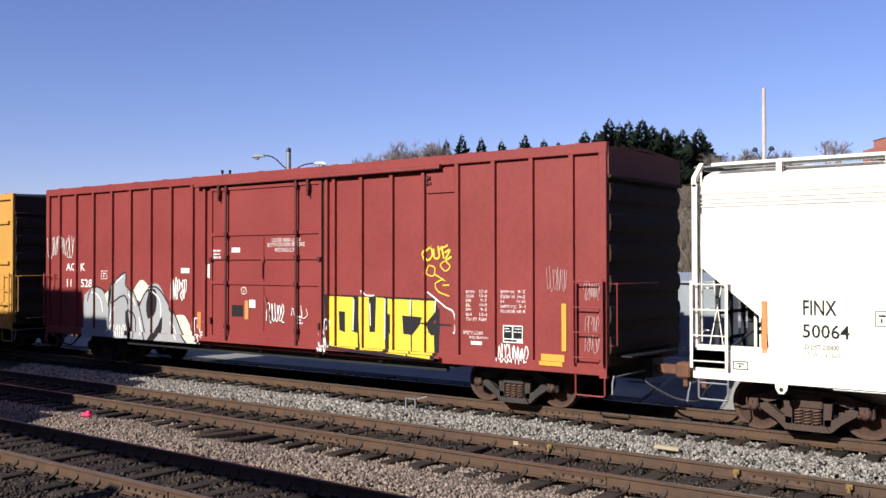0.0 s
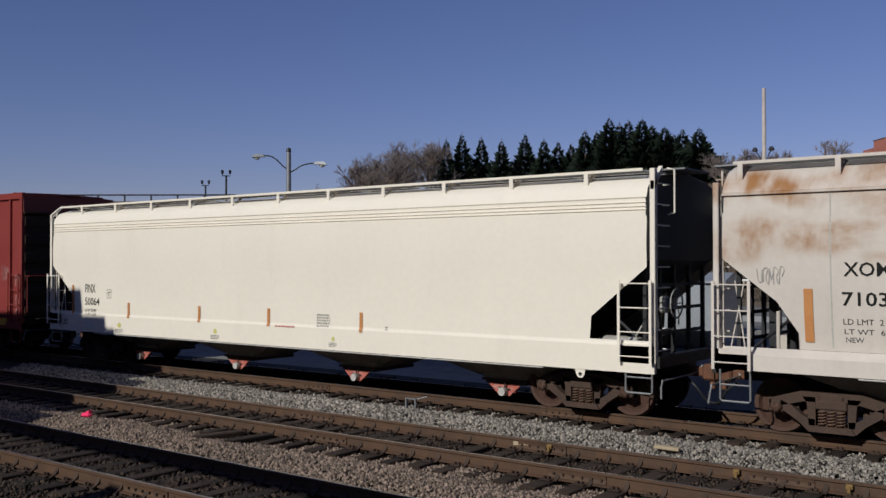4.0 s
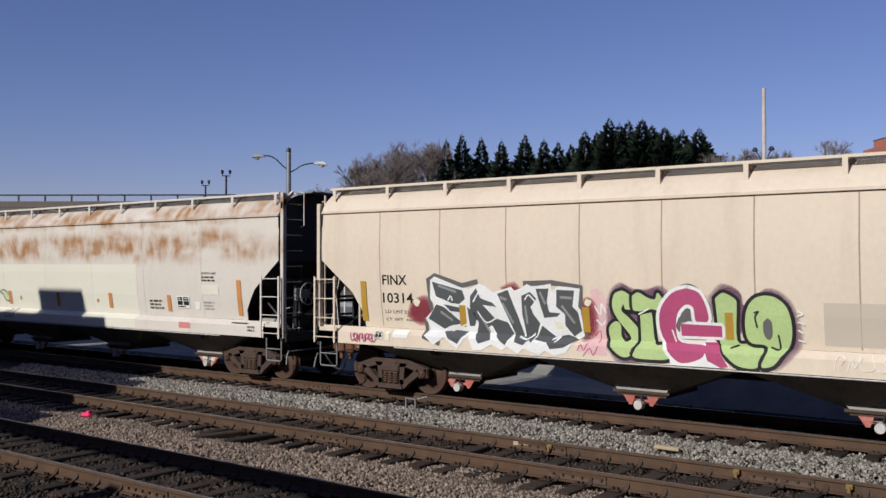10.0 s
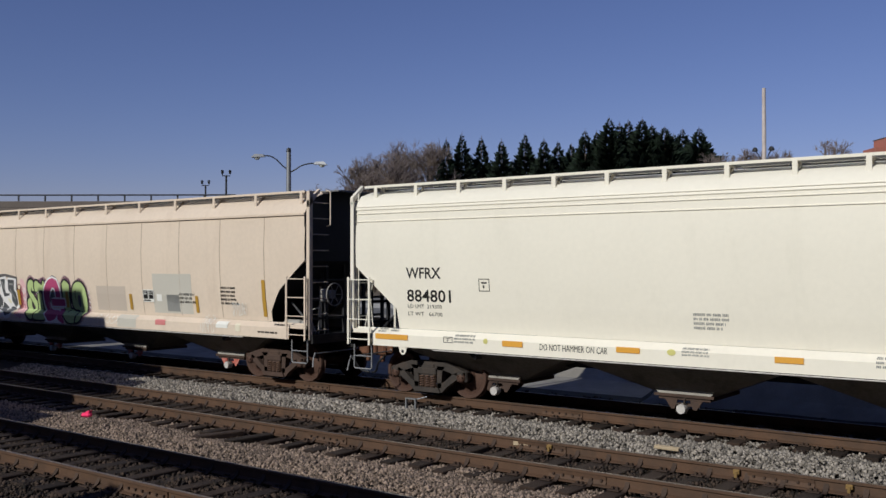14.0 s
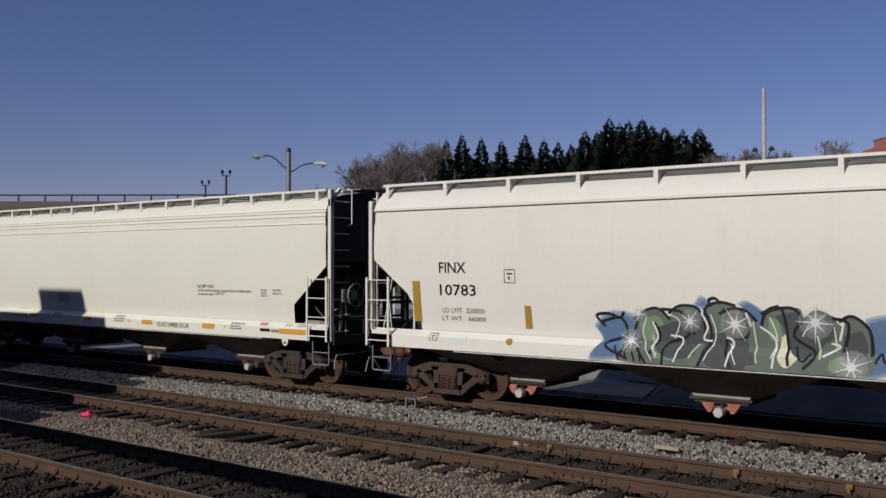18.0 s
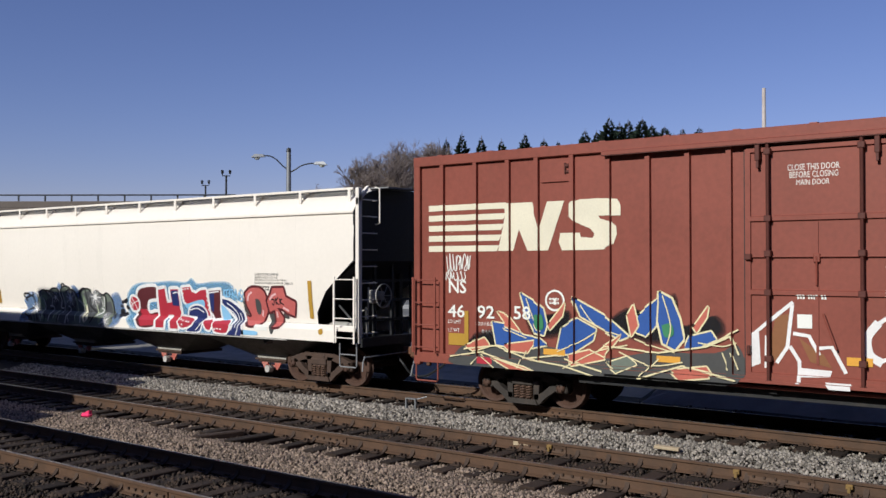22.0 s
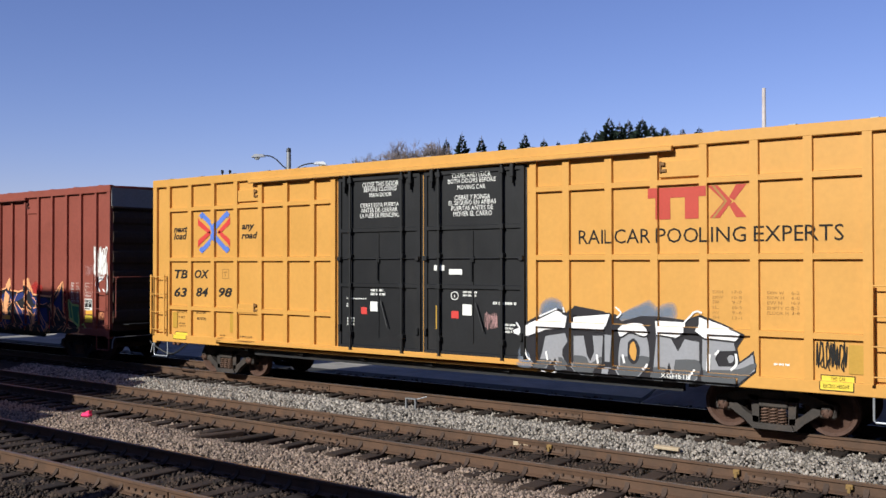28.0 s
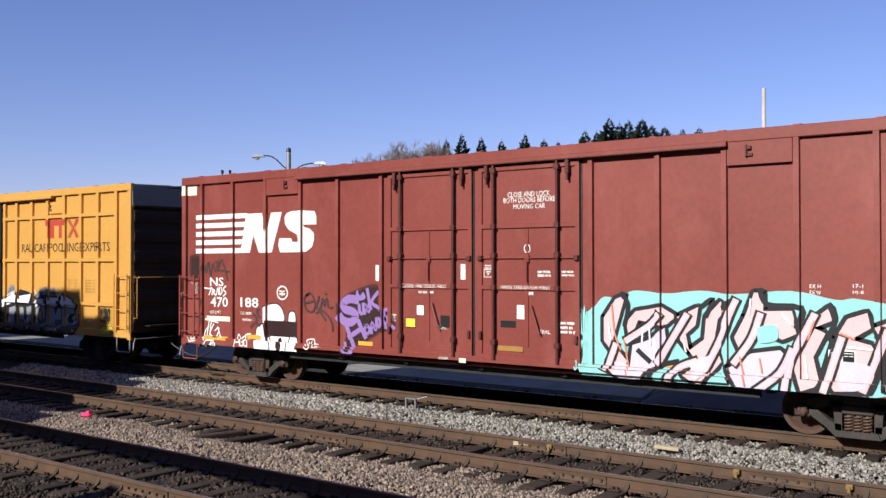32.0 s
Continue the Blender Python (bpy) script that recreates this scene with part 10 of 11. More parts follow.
art.edged("g_steel", "g_dark", 0.02, ((12.77, 1.5), (12.98, 1.51), (13.05, 1.16), (13.12, 1.05), (13.2, 1.23), (13.17, 1.52), (13.38, 1.53), (13.35, 1.05), (13.22, 0.8), (12.95, 0.8), (12.77, 0.96)), sharp=True)
art.edged("g_steel", "g_dark", 0.02, ((13.45, 1.56), (13.59, 1.55), (13.55, 1.07), (13.43, 1.07)), sharp=True)
art.edged("g_steel", "g_dark", 0.02, ((13.45, 0.97), (13.58, 0.97), (13.55, 0.84), (13.43, 0.86)), sharp=True)
art.edged("g_steel", "g_dark", 0.02, ((13.75, 1.54), (13.93, 1.64), (14.2, 1.62), (14.29, 1.3), (14.25, 0.99), (14.12, 0.84), (13.82, 0.82), (13.7, 0.98), (13.7, 1.29)))
art.edged("g_steel", "g_dark", 0.02, ((14.46, 1.58), (14.67, 1.59), (14.83, 1.32), (14.95, 1.54), (15.23, 1.5), (15.24, 0.89), (14.97, 0.73), (14.74, 0.89), (14.66, 1.13), (14.57, 0.79), (14.38, 0.81)), sharp=True)
art.edged("g_steel", "g_dark", 0.02, ((15.3, 1.56), (15.81, 1.54), (15.84, 1.39), (15.55, 1.37), (15.49, 1.24), (15.55, 1.11), (15.85, 1.13), (15.91, 1.18), (16.16, 1.35), (16.19, 1.09), (15.85, 0.82), (15.36, 0.77), (15.29, 1.12)), sharp=True)
art.area("g_charcoal", ((12.05, 1.03), (12.28, 1.03), (12.26, 0.9), (12, 0.89)))
art.area("g_charcoal", ((12.44, 1.09), (12.61, 1.06), (12.7, 0.91), (12.5, 0.87)))
art.area("g_charcoal", ((12.78, 1.14), (13.02, 1.13), (13.12, 1.01), (13.34, 1.15), (13.33, 1.02), (13.21, 0.82), (12.97, 0.82), (12.79, 0.98)))
art.area("g_charcoal", ((13.73, 1.17), (14.27, 1.2), (14.23, 0.99), (14.12, 0.86), (13.83, 0.84), (13.73, 0.98)))
art.area("g_charcoal", ((14.4, 1.03), (14.61, 1.02), (14.55, 0.8), (14.4, 0.82)))
art.area("g_charcoal", ((14.78, 1.18), (15.23, 1.18), (15.22, 0.9), (14.97, 0.75), (14.76, 0.91)))
art.area("g_charcoal", ((15.31, 1.04), (15.85, 1.08), (16.18, 1.21), (16.18, 1.11), (15.85, 0.83), (15.37, 0.79)))
art.area("g_dark", ((15.64, 1.25), (15.72, 1.36), (15.83, 1.33), (15.85, 1.21), (15.74, 1.12), (15.66, 1.16)))
art.area("g_steel", ((15.7, 1.25), (15.74, 1.31), (15.81, 1.3), (15.81, 1.22), (15.74, 1.18)))
art.area("g_dark", ((11.76, 1.15), (11.87, 1.39), (12.05, 1.36), (12.05, 1.16), (11.92, 1.08)))
art.area("g_dark", ((13.88, 1.43), (14, 1.51), (14.11, 1.35), (14.08, 1.13), (13.98, 1.05), (13.88, 1.16)))
art.area("yellow", ((13.93, 1.41), (14, 1.45), (14.05, 1.3), (14.02, 1.13), (13.96, 1.14), (13.91, 1.26)))
art.edged("g_white", "g_dark", 0.03, ((11.45, 1.55), (11.87, 1.71), (12.41, 1.96), (12.67, 1.86), (12.63, 1.65), (12.16, 1.59), (11.87, 1.48), (11.68, 1.44), (11.48, 1.49)), sharp=True)
art.edged("g_white", "g_dark", 0.03, ((12.77, 1.85), (13.56, 1.93), (13.49, 1.74), (13.4, 1.61), (12.77, 1.63)), sharp=True)
art.edged("g_white", "g_dark", 0.03, ((13.69, 1.62), (13.82, 1.75), (14.12, 1.78), (14.28, 1.67), (14.2, 1.56), (13.93, 1.62), (13.74, 1.53)))
art.edged("g_white", "g_dark", 0.03, ((14.44, 1.84), (14.96, 1.83), (14.96, 1.66), (14.8, 1.56), (14.46, 1.6)), sharp=True)
art.edged("g_white", "g_dark", 0.03, ((15.25, 1.93), (15.63, 1.8), (15.95, 1.67), (15.84, 1.55), (15.34, 1.58), (15.17, 1.69)), sharp=True)
art.line("g_white", 0.04, ((12.18, 1.17), (12.21, 1.03)), ((13.26, 1.17), (13.28, 1.03)), ((13.78, 1.2), (13.81, 1.07)), ((14.21, 0.99), (14.25, 1.06)), ((15.4, 1.3), (15.38, 1.04)), ((15.55, 1.37), (15.5, 1.31)), ((15.85, 1.33), (15.86, 1.17), (15.77, 1.07)), ((15.12, 1.02), (15.1, 0.89)))
art.line("g_white", 0.03, ((12.04, 1.84), (12.41, 1.99)), ((12.6, 2.02), (12.62, 1.94)), ((13.65, 2.05), (13.75, 1.96), (13.67, 1.87)), ((14.96, 1.84), (15.05, 1.93), (15.15, 2.02), (15.29, 2.01)), ((11.7, 1.24), (11.76, 1.05), (11.87, 1.01)), ((12.12, 0.83), (12.3, 0.77), (12.44, 0.83)), ((12.82, 0.73), (13.09, 0.72), (13.39, 0.72)), ((14.45, 0.72), (14.72, 0.72)), ((15.18, 0.72), (15.35, 0.72)), ((11.54, 1.7), (11.61, 1.61)))
text(tb, "XGH61B", 14.58, 0.87, 15.12, 0.96, M["white"], lift=0.03)
tag(tb, 17.14, 1.20, 17.60, 1.67, 9, 0.03, M["ink"], 63)
patch(tb, "tape", 17.63, 1.13, 17.85, 1.58, M["amber"])
patch(tb, "placard", 17.22, 0.87, 17.71, 1.08, M["g_yellow"], "yellow placard")
text(tb, "THIS CAR", 17.36, 1.01, 17.58, 1.07, M["ink"], lift=0.014)
text(tb, "EXCESS HEIGHT", 17.27, 0.90, 17.66, 0.96, M["ink"], lift=0.014)
bars(tb, 16.47, 1.18, 16.72, 1.24, 1, M["white"], words=2)
# oxide red boxcar
emblem(ns2, 0.50, 3.11, 4.83, 4.08, M["white"])
patch(ns2, "sticker", 0.01, 4.60, 0.53, 4.85, M["cream"], "cream rectangle at the corner")
text(ns2, "NS", 1.06, 2.28, 1.58, 2.50, M["white"])
text(ns2, "470", 1.09, 1.76, 1.75, 2.01, M["white"])
text(ns2, "188", 2.22, 1.78, 2.87, 2.02, M["white"])
text(ns2, "LD LMT", 1.06, 1.59, 1.49, 1.67, M["white"])
text(ns2, "LT WT", 1.06, 1.43, 1.42, 1.50, M["white"], lift=0.0095)
text(ns2, "201800", 2.22, 1.60, 2.63, 1.67, M["white"])
text(ns2, "84200", 2.29, 1.45, 2.63, 1.51, M["white"])
ring(ns2, 3.53, 2.00, 3.88, 2.31, M["white"])
bars(ns2, 3.60, 2.09, 3.82, 2.23, 2, M["white"], words=1)
patch(ns2, "tape", 0.88, 0.94, 1.76, 1.03, M["orange"])
patch(ns2, "tape", 2.48, 1.02, 2.96, 1.12, M["orange"])
patch(ns2, "tape", 6.14, 1.05, 6.56, 1.14, M["orange"])
text(ns2, "CLOSE AND LOCK", 10.10, 4.13, 11.06, 4.23, M["white"])
text(ns2, "BOTH DOORS BEFORE", 10.00, 4.02, 11.17, 4.12, M["white"])
text(ns2, "MOVING CAR", 10.23, 3.90, 10.95, 3.99, M["white"])
text(ns2, "CLOSE THIS DOOR FIRST", 7.45, 2.34, 8.62, 2.42, M["white"])
text(ns2, "OPEN THIS DOOR FIRST", 9.95, 2.35, 11.08, 2.42, M["white"])
bars(ns2, 7.86, 2.21, 8.27, 2.29, 1, M["white"], words=2)
bars(ns2, 10.58, 2.22, 10.71, 2.32, 1, M["white"], words=1)
patch(ns2, "sticker", 6.64, 2.47, 6.80, 2.81, M["white"])
patch(ns2, "sticker", 8.96, 2.52, 9.08, 2.83, M["white"])
bars(ns2, 9.55, 2.73, 9.78, 2.83, 2, M["white"], words=1)
frame_mark(ns2, 9.53, 2.57, 9.76, 2.73, M["white"])
ring(ns2, 10.48, 3.05, 10.61, 3.21, M["white"])
patch(ns2, "sticker", 7.82, 1.77, 8.00, 1.97, M["white"])
patch(ns2, "sticker", 8.44, 1.54, 8.67, 1.78, M["ink"])
patch(ns2, "placard", 7.52, 1.51, 7.77, 1.69, M["g_yellow"], "yellow placard")
text(ns2, "SEAL", 8.37, 1.50, 8.60, 1.58, M["white"])
patch(ns2, "sticker", 10.31, 1.77, 10.48, 2.04, M["white"])
patch(ns2, "sticker", 9.93, 1.60, 10.28, 1.73, M["ink"])
patch(ns2, "tape", 9.87, 1.14, 10.45, 1.24, M["g_ochre"])
text(ns2, "CLEAR", 8.49, 0.90, 8.73, 0.95, M["white"])
bars(ns2, 5.62, 0.67, 6.33, 0.75, 1, M["white"], words=4)
bars(ns2, 7.06, 1.60, 7.26, 1.78, 3, M["white"], words=1)
patch(ns2, "sticker", 9.01, 0.86, 9.18, 0.95, M["cream"])
text(ns2, "EX H", 15.82, 2.45, 15.99, 2.51, M["white"])
text(ns2, "17-1", 16.47, 2.46, 16.62, 2.52, M["white"])
text(ns2, "EX W", 15.82, 2.35, 15.99, 2.41, M["white"])
text(ns2, "10-8", 16.47, 2.37, 16.63, 2.42, M["white"])
bars(ns2, 10.78, 2.58, 11.13, 2.72, 2, M["white"], words=2)
bars(ns2, 11.31, 2.59, 11.60, 2.72, 2, M["white"], words=2)
bars(ns2, 11.28, 1.52, 11.60, 1.77, 3, M["white"], words=1)
text(ns2, "SEAL", 10.83, 1.51, 11.06, 1.58, M["white"])
art = Mural(ns2, 0.005)  # pale pink letters over aqua
art.area("g_aqua", ((11.73, 1.85), (11.95, 2.02), (12.18, 2.24), (12.52, 2.19), (12.75, 2.36), (13.39, 2.32), (14.01, 2.38), (14.6, 2.33), (15.53, 2.4), (16.22, 2.27), (16.56, 2.29), (17.19, 2.05), (17.26, 0.91), (14.59, 0.72), (12.41, 0.72), (11.78, 0.73)))
art.edged("g_pinkwhite", "g_black", 0.075, ((12.17, 1.86), (12.41, 2.2), (12.6, 2.28), (12.48, 1.89), (12.35, 1.48), (12.46, 1.28), (12.65, 1.08), (13.09, 0.72), (12.57, 0.72), (12.23, 1.05), (12.35, 1.22), (12.17, 1.45)), sharp=True)
art.edged("g_pinkwhite", "g_black", 0.075, ((12.62, 1.79), (12.8, 1.99), (13.29, 2.08), (13.57, 1.93), (13.35, 1.75), (12.85, 1.84), (12.74, 1.58), (13.09, 1.77), (12.97, 1.55), (12.68, 1.43)), sharp=True)
art.edged("g_lilac", "g_black", 0.075, ((13.07, 1.5), (13.35, 1.72), (13.41, 1.32), (13.28, 1.07), (13.07, 1), (12.85, 0.72), (12.67, 0.87), (12.74, 1.39)), sharp=True)
art.edged("g_pinkwhite", "g_black", 0.075, ((13.59, 1.92), (13.97, 2.1), (13.92, 1.79), (13.74, 1.63), (13.8, 1.35), (14.07, 1.55), (14.11, 1.94), (14.36, 2.2), (14.47, 2.1), (14.31, 1.9), (14.25, 1.56), (14.37, 1.19), (14, 0.77), (13.74, 0.94), (13.96, 1.16), (13.64, 1.52)), sharp=True)
art.edged("g_pinkwhite", "g_black", 0.075, ((14.77, 1.95), (14.93, 2.36), (15.08, 2.37), (15.08, 2.06), (15.54, 2.08), (15.63, 1.72), (15.39, 1.61), (14.98, 1.78), (14.88, 1.59), (14.69, 1.39), (14.59, 1.61)), sharp=True)
art.edged("g_lilac", "g_black", 0.075, ((14.48, 1.09), (14.88, 1.36), (15.35, 1.44), (15.54, 1.26), (15.25, 0.96), (15.02, 0.72), (14.68, 0.73), (14.58, 0.92)), sharp=True)
art.edged("g_pinkwhite", "g_black", 0.075, ((15.74, 1.72), (15.88, 1.96), (16.14, 2.16), (16.19, 1.96), (15.88, 1.82), (16.06, 1.74), (15.87, 1.36), (15.97, 0.92), (15.69, 0.81), (15.56, 1.26)), sharp=True)
art.edged("g_pinkwhite", "g_black", 0.075, ((16.2, 1.65), (16.39, 1.98), (16.68, 2.08), (16.73, 1.85), (16.43, 1.66), (16.73, 1.59), (16.9, 1.34), (16.72, 0.89), (16.2, 0.85), (16.04, 1.11)), sharp=True)
art.edged("g_pinkwhite", "g_black", 0.075, ((16.8, 1.86), (17.12, 2), (17.27, 1.71), (17.19, 0.95), (16.95, 0.91), (16.97, 1.53)), sharp=True)
art.line("g_black", 0.09, ((12.52, 2.3), (12.66, 2.1), (12.59, 1.74)), ((14.01, 2.09), (14.23, 2.24), (14.11, 1.95)), ((15.03, 2.39), (15.16, 2.17), (15.7, 2.13), (15.63, 1.82)), ((14.5, 1.96), (14.6, 2.24), (14.4, 2.1)), ((16.14, 2.15), (16.2, 1.93), (16.09, 1.66)), ((13.07, 0.72), (13.23, 1.03), (13.6, 1.15)), ((15.56, 1.27), (15.38, 0.8)), ((15.87, 0.75), (16.22, 1.31)), ((12.85, 1.3), (13.07, 1.12)))
art.line("g_black", 0.2, ((12.63, 1.47), (13.07, 1.75), (13.25, 1.94)), ((13.24, 1.11), (13.49, 1.52), (13.76, 1.95)), ((14.1, 1.07), (14.36, 1.57), (14.5, 1.96), (14.62, 2.22)), ((14.59, 1.19), (14.88, 1.59), (15.03, 2)), ((15.43, 0.79), (15.52, 1.26), (15.7, 1.64), (15.89, 2.02)), ((16.04, 0.84), (16.18, 1.3), (16.3, 1.67)), ((13.38, 0.72), (13.6, 1.03), (13.92, 1.17)), ((14.97, 0.75), (15.35, 1.07), (15.54, 1.45)), ((16.63, 0.89), (16.8, 1.34), (16.97, 1.8)), ((12.25, 0.96), (12.41, 1.38)))
art.line("g_pinkwhite", 0.11, ((12.63, 1.47), (13.07, 1.75), (13.25, 1.94)), ((13.24, 1.11), (13.49, 1.52), (13.76, 1.95)), ((14.1, 1.07), (14.36, 1.57), (14.5, 1.96), (14.62, 2.22)), ((14.59, 1.19), (14.88, 1.59), (15.03, 2)), ((15.43, 0.79), (15.52, 1.26), (15.7, 1.64), (15.89, 2.02)), ((16.04, 0.84), (16.18, 1.3), (16.3, 1.67)), ((13.38, 0.72), (13.6, 1.03), (13.92, 1.17)), ((14.97, 0.75), (15.35, 1.07), (15.54, 1.45)), ((16.63, 0.89), (16.8, 1.34), (16.97, 1.8)), ((12.25, 0.96), (12.41, 1.38)))
art.line("g_lilac", 0.05, ((12.63, 1.43), (13.07, 1.75), (13.25, 1.94)), ((13.24, 1.11), (13.49, 1.52), (13.76, 1.95)), ((14.1, 1.07), (14.36, 1.57), (14.5, 1.96), (14.62, 2.22)), ((14.59, 1.19), (14.88, 1.59), (15.03, 2)), ((15.43, 0.81), (15.52, 1.26), (15.7, 1.64), (15.89, 2.02)), ((16.04, 0.86), (16.18, 1.3), (16.3, 1.67)), ((13.38, 0.72), (13.6, 1.03), (13.92, 1.17)), ((14.97, 0.77), (15.35, 1.07), (15.54, 1.45)), ((16.63, 0.9), (16.8, 1.34), (16.97, 1.8)), ((12.25, 0.96), (12.41, 1.38)))
art.area("g_lilac", ((12.38, 1.07), (12.63, 1.04), (12.87, 0.72), (12.57, 0.72)))
art.area("g_lilac", ((13.78, 1.14), (14.22, 1.28), (14, 0.87)))
art.area("g_lilac", ((16.28, 1.32), (16.73, 1.26), (16.64, 0.93), (16.3, 0.9)))
art.area("g_aqua", ((14.98, 1.79), (15.28, 1.85), (15.31, 1.61), (15.02, 1.55)))
art.line("g_coral2", 0.03, ((12.34, 2.09), (12.4, 1.58), (12.52, 1.29)), ((12.58, 1.47), (12.7, 0.87)), ((14.69, 1.29), (14.79, 0.83)), ((16.29, 1.75), (16.49, 1.67)), ((15.89, 1.92), (15.79, 1.63)), ((15.02, 1.28), (15.06, 1.06)))
art.line("g_white", 0.03, ((13.07, 1.71), (13.09, 1.41)), ((12.95, 1.71), (12.93, 1.45)), ((13.7, 1.53), (13.75, 1.33)), ((12.27, 1.78), (12.32, 1.48)), ((14.88, 2.25), (14.85, 2.01)), ((15.39, 2.03), (15.54, 1.86)), ((16.38, 1.54), (16.75, 1.52)), ((13.18, 1.52), (13.18, 1.12)), ((15.74, 1.37), (15.78, 1.02)))
art = Mural(ns2, 0.005)  # white round letters behind a dark bar
art.edged("g_white", "g_black", 0.03, ((2.79, 1.15), (2.84, 1.3), (3.08, 1.39), (3.17, 1.08), (3.33, 1.12), (3.74, 1.15), (3.9, 1.47), (3.94, 1.67), (4.05, 1.72), (4.14, 1.64), (4.16, 1.23), (4.26, 0.8), (4.15, 0.72), (3.74, 0.72), (3.33, 0.72), (2.94, 0.72), (2.79, 0.82)))
art.edged("g_white", "g_black", 0.03, ((3.05, 1.43), (3.05, 1.71), (3.23, 1.85), (3.51, 1.88), (3.7, 1.75), (3.73, 1.48)))
art.area("ns2_dark", ((3.14, 1.49), (4.2, 1.49), (4.19, 1.12), (3.16, 1.12)), sharp=True)
art.area("ns2_dark", ((3.54, 0.91), (3.58, 1.06), (3.66, 1.09), (3.72, 0.92), (3.68, 0.79), (3.58, 0.8)))
art.line("g_black", 0.03, ((3.95, 1.11), (3.89, 0.9), (3.87, 0.72)), ((3.27, 1.08), (3.33, 0.86), (3.3, 0.72)))
art.line("g_black2", 0.07, ((2.66, 1.62), (2.79, 1.56), (2.82, 1.45)), ((2.60, 1.3), (2.76, 1.41), (2.93, 1.35)), ((2.90, 1.75), (2.82, 1.67), (2.93, 1.55)))
art = Mural(ns2, 0.008)  # white capitals
art.line("white", 0.03, ((2.06, 0.8), (2.17, 1.12), (2.29, 0.84)), ((2.09, 0.92), (2.26, 0.93)), ((2.4, 1.08), (2.3, 1.03), (2.29, 0.87), (2.38, 0.84), (2.41, 0.94), (2.34, 0.94)), ((2.5, 1.11), (2.42, 1.1), (2.44, 0.86), (2.52, 0.86)), ((2.43, 0.98), (2.49, 0.99)), ((2.47, 1.13), (2.6, 1.14)), ((2.54, 1.13), (2.54, 0.83)))
art = Mural(ns2, 0.008)  # quick tags by the corner
art.mist("g_black2", ((0.29, 3.01), (0.46, 3.05), (0.64, 3), (0.66, 2.77), (0.62, 2.53), (0.46, 2.52), (0.3, 2.54), (0.27, 2.8)))
art.line("g_black2", 0.05, ((0.68, 2.86), (0.75, 2.67), (0.84, 2.81), (0.89, 2.62), (0.96, 2.86)), ((0.93, 2.63), (1.01, 2.88), (1.08, 2.53), (1.17, 2.86), (1.26, 2.65), (1.38, 2.91)), ((1.36, 2.65), (1.52, 2.92), (1.74, 2.44)), ((1.38, 2.69), (1.86, 2.64)), ((1.27, 2.88), (1.54, 2.94)))
art.line("g_black2", 0.035, ((0.7, 1.91), (0.8, 1.93), (0.74, 1.79), (0.68, 1.77)), ((0.74, 1.62), (0.82, 1.58), (0.7, 1.53)), ((0.72, 1.3), (0.8, 1.42), (0.74, 1.5)))
art.line("white", 0.035, ((0.86, 2.23), (1.15, 2.21)), ((1.03, 2.05), (1.13, 2.25)), ((1.15, 2.06), (1.19, 2.2), (1.26, 2.15), (1.19, 2.12), (1.3, 2.05)), ((1.32, 2.07), (1.38, 2.24), (1.41, 2.07)), ((1.44, 2.25), (1.46, 2.07), (1.54, 2.15), (1.5, 2.25)), ((1.69, 2.29), (1.58, 2.21), (1.69, 2.12), (1.59, 2.04)))
art.line("white", 0.035, ((0.88, 1.45), (1.38, 1.37)), ((1.04, 1.4), (0.95, 0.95)), ((1.13, 1.39), (1.05, 0.97)), ((1.22, 1.33), (1.08, 1.08), (1.32, 1.02), (1.43, 1.24), (1.27, 1.17)), ((1.37, 1.26), (1.51, 0.99)), ((0.91, 0.91), (0.88, 1.1), (1.04, 1.28)), ((0.92, 0.81), (1.03, 0.92), (1.3, 0.92)), ((1.14, 0.81), (1.22, 0.89), (1.2, 0.8)), ((1.28, 0.9), (1.36, 0.82), (1.27, 0.8), (1.28, 0.9)))
art.line("g_pale", 0.03, ((0.33, 2.36), (0.44, 2.32), (0.6, 2.35)), ((0.48, 2.3), (0.5, 2.1)), ((0.54, 2.31), (0.54, 2.09)), ((0.61, 2.31), (0.59, 2.09)), ((0.03, 2.02), (0.07, 1.81), (0.03, 1.68)), ((-0.01, 2.07), (0.12, 2.11)))
art.line("white", 0.02, ((0.28, 0.96), (0.37, 0.84), (0.42, 0.98), (0.49, 0.85), (0.55, 0.99)), ((0.33, 0.85), (0.6, 0.89)), ((0.41, 0.92), (0.58, 0.95)))
art = Mural(ns2, 0.009)  # purple words
art.mist("g_black2", ((5.55, 1.91), (5.78, 2.12), (6.11, 2.25), (6.47, 2.35), (6.71, 2.32), (6.71, 1.99), (6.78, 1.84), (7.03, 1.85), (7.2, 1.51), (6.97, 1.42), (6.7, 1.33), (6.35, 1.15), (6.1, 1.06), (5.94, 0.85), (5.73, 0.91), (5.78, 1.4), (5.59, 1.59)))
art.line("g_purple", 0.19, ((6.1, 2.04), (5.86, 2.06), (5.68, 1.95), (5.74, 1.83), (5.97, 1.78), (6.06, 1.68), (5.94, 1.55), (5.71, 1.56), (5.59, 1.65)))
art.area("g_purple", ((6.04, 2.09), (6.1, 2.27), (6.18, 2.14), (6.28, 2.22), (6.35, 2.09), (6.19, 2.03)))
art.line("g_purple", 0.085, ((6.16, 1.93), (6.19, 1.76), (6.29, 1.78), (6.28, 1.96)), ((6.32, 1.75), (6.34, 1.94), (6.44, 1.79), (6.46, 2.03)), ((6.4, 2.28), (6.5, 1.85)), ((6.71, 2.22), (6.53, 2), (6.79, 1.87)))
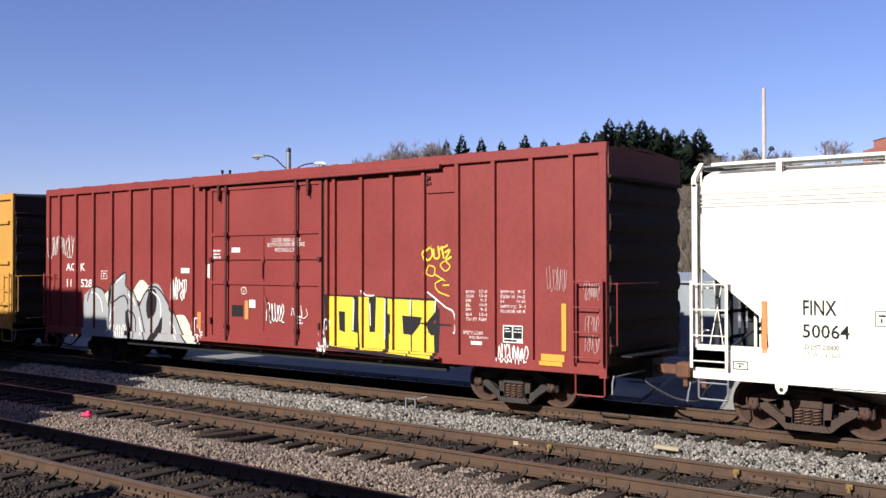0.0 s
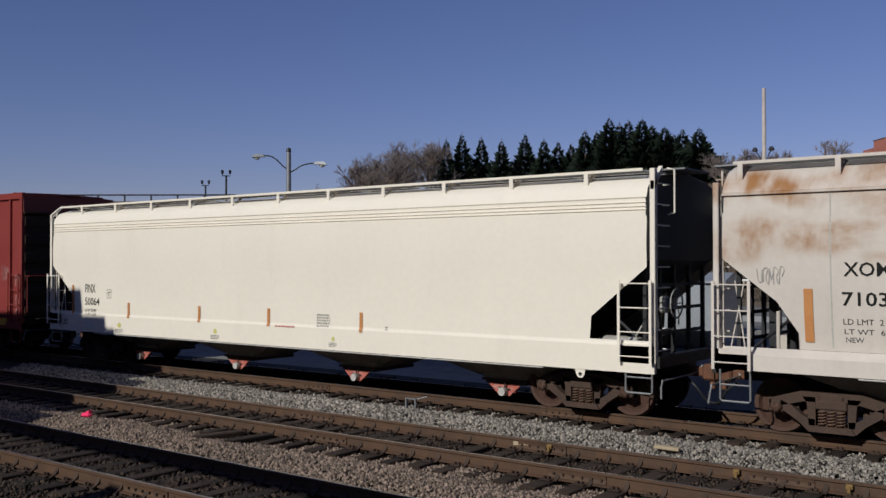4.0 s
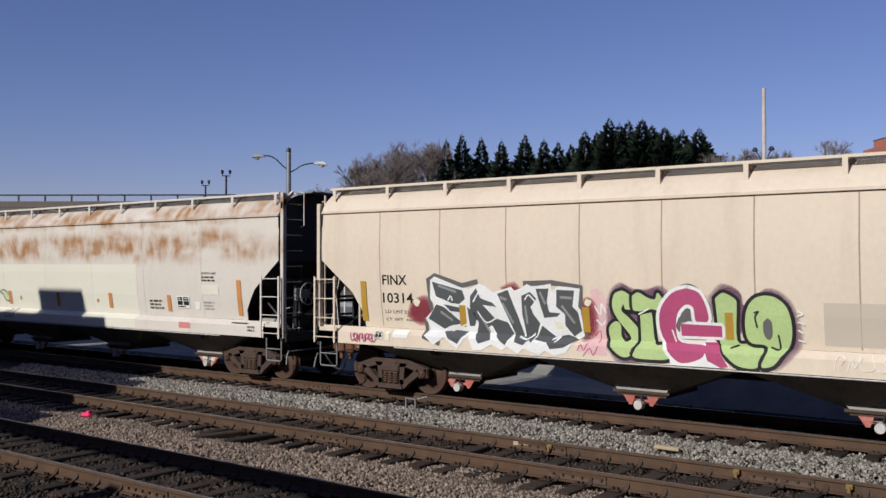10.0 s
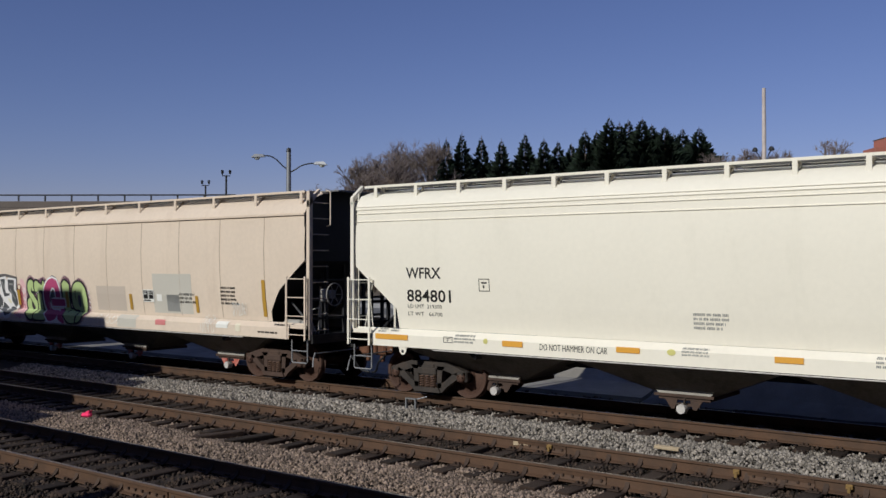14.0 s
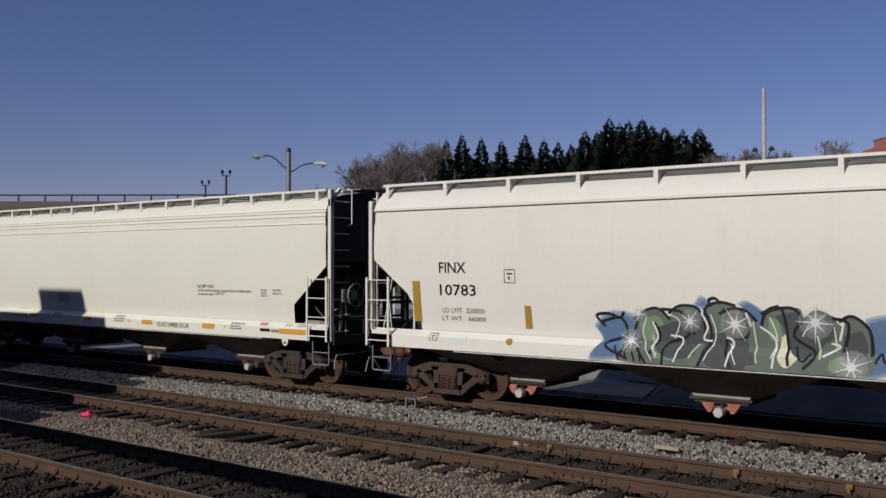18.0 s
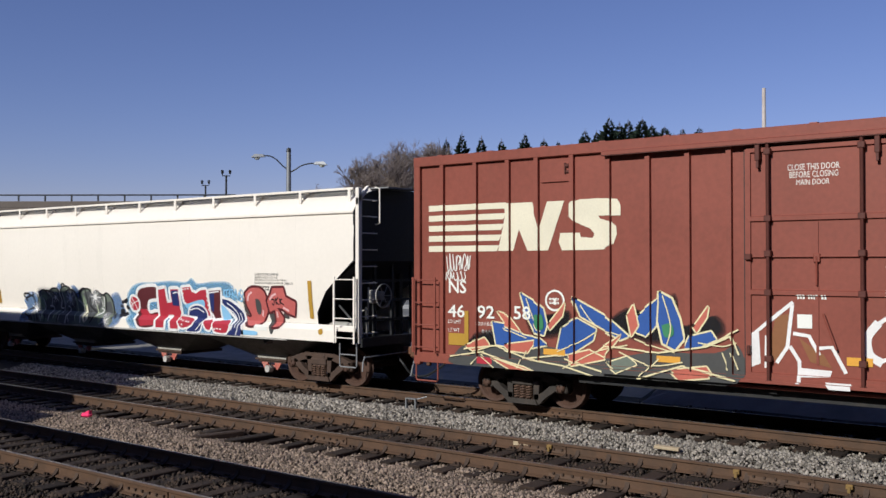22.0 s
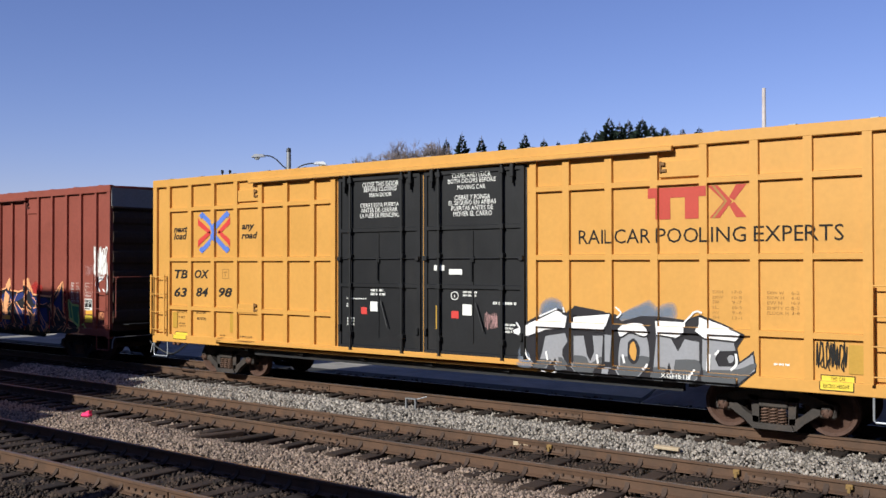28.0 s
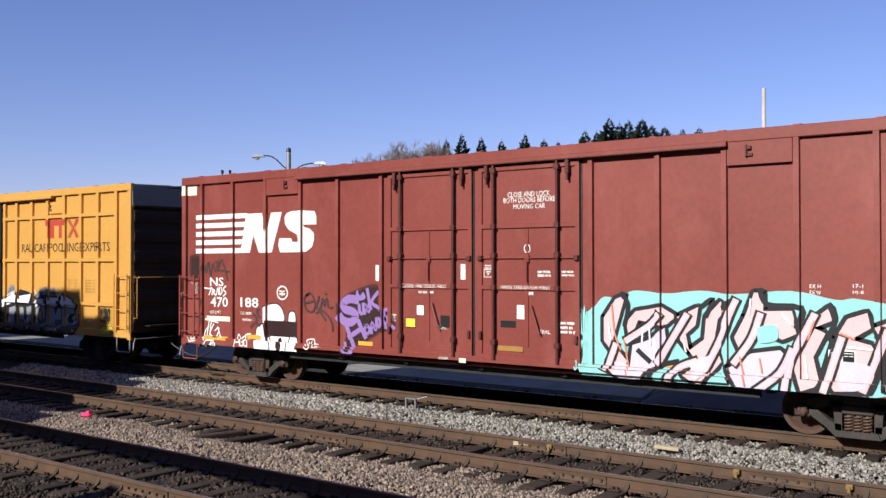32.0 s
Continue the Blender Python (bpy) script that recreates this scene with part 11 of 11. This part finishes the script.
art.line("g_purple", 0.11, ((5.78, 1.46), (6.06, 0.9)), ((6.14, 1.58), (6.35, 1.23)), ((5.85, 1.21), (6.24, 1.42)))
art.line("g_purple", 0.075, ((6.37, 1.49), (6.32, 1.37), (6.41, 1.31), (6.48, 1.41), (6.39, 1.5)), ((6.53, 1.33), (6.54, 1.56), (6.65, 1.4), (6.67, 1.66)), ((6.75, 1.66), (6.71, 1.52), (6.81, 1.48), (6.84, 1.63), (6.75, 1.67)), ((6.94, 1.46), (6.89, 1.82), (7.01, 1.84), (7.01, 1.71), (6.92, 1.65), (7.21, 1.46)), ((6.06, 0.9), (5.92, 0.85), (5.79, 0.92), (5.74, 1.08)))
art.line("g_black2", 0.05, ((4.6, 2.17), (4.44, 2.04), (4.51, 1.79), (4.71, 1.74), (4.8, 1.93), (4.67, 2.15), (4.51, 2.11)), ((4.51, 1.94), (4.76, 1.99)), ((4.92, 2.1), (4.85, 1.85), (4.96, 1.83), (5.03, 2.06), (5.09, 1.88), (5.16, 2.06), (5.22, 1.86), (5.35, 1.86)), ((4.83, 1.72), (5.05, 1.77), (5.31, 1.54), (5.35, 1.33)), ((4.96, 1.75), (5.13, 1.57)), ((5.12, 2.17), (5.15, 2.15)))
art.line("white", 0.025, ((4.55, 1.08), (4.66, 1.11), (4.79, 1.1), (4.77, 0.95), (4.66, 0.89), (4.57, 0.96), (4.54, 1.06)), ((4.62, 1.04), (4.66, 0.96), (4.71, 1.07)), ((4.82, 1.01), (4.91, 1)), ((4.84, 0.95), (5.02, 0.95)))
patch(ns2, "sticker", 0.94, 1.41, 1.90, 1.53, M["cream"], "yellowed paper strip")
patch(ns2, "tape", 13.39, 1.04, 13.81, 1.14, M["orange"])
lube_plate(ns2, 16.10, 1.25, 16.51, 1.49, M["white"])
tag(ns2, 11.62, 0.91, 11.82, 2.15, 6, 0.04, M["g_aqua"], 79)


# ---- everything that moves: the train rolls past, its wheels turn ----
ROLL = [(0, 0.0), (2, -10.122), (4, -20.165), (6, -30.181), (8, -40.22), (10, -50.256), (12, -60.266), (14, -70.235), (16, -80.149),
        (18, -90.052), (20, -99.991), (22, -109.946), (24, -119.899), (26, -129.822), (28, -139.686), (30, -149.518), (32, -159.34)]


def motions():
    ts, ss = [r[0] for r in ROLL], [r[1] for r in ROLL]
    for car, x in CARS:
        walk(car, [(t, pose(x + s, TRACK_1, 0)) for t, s in ROLL])
    times = [0.1 * k for k in range(0, 321)]
    for axle, x, z, r in AXLES:
        walk(axle, [(t, pose(x, 0, z, 0, math.degrees(float(np.interp(t, ts, ss)) / r), 0)) for t in times])


motions()
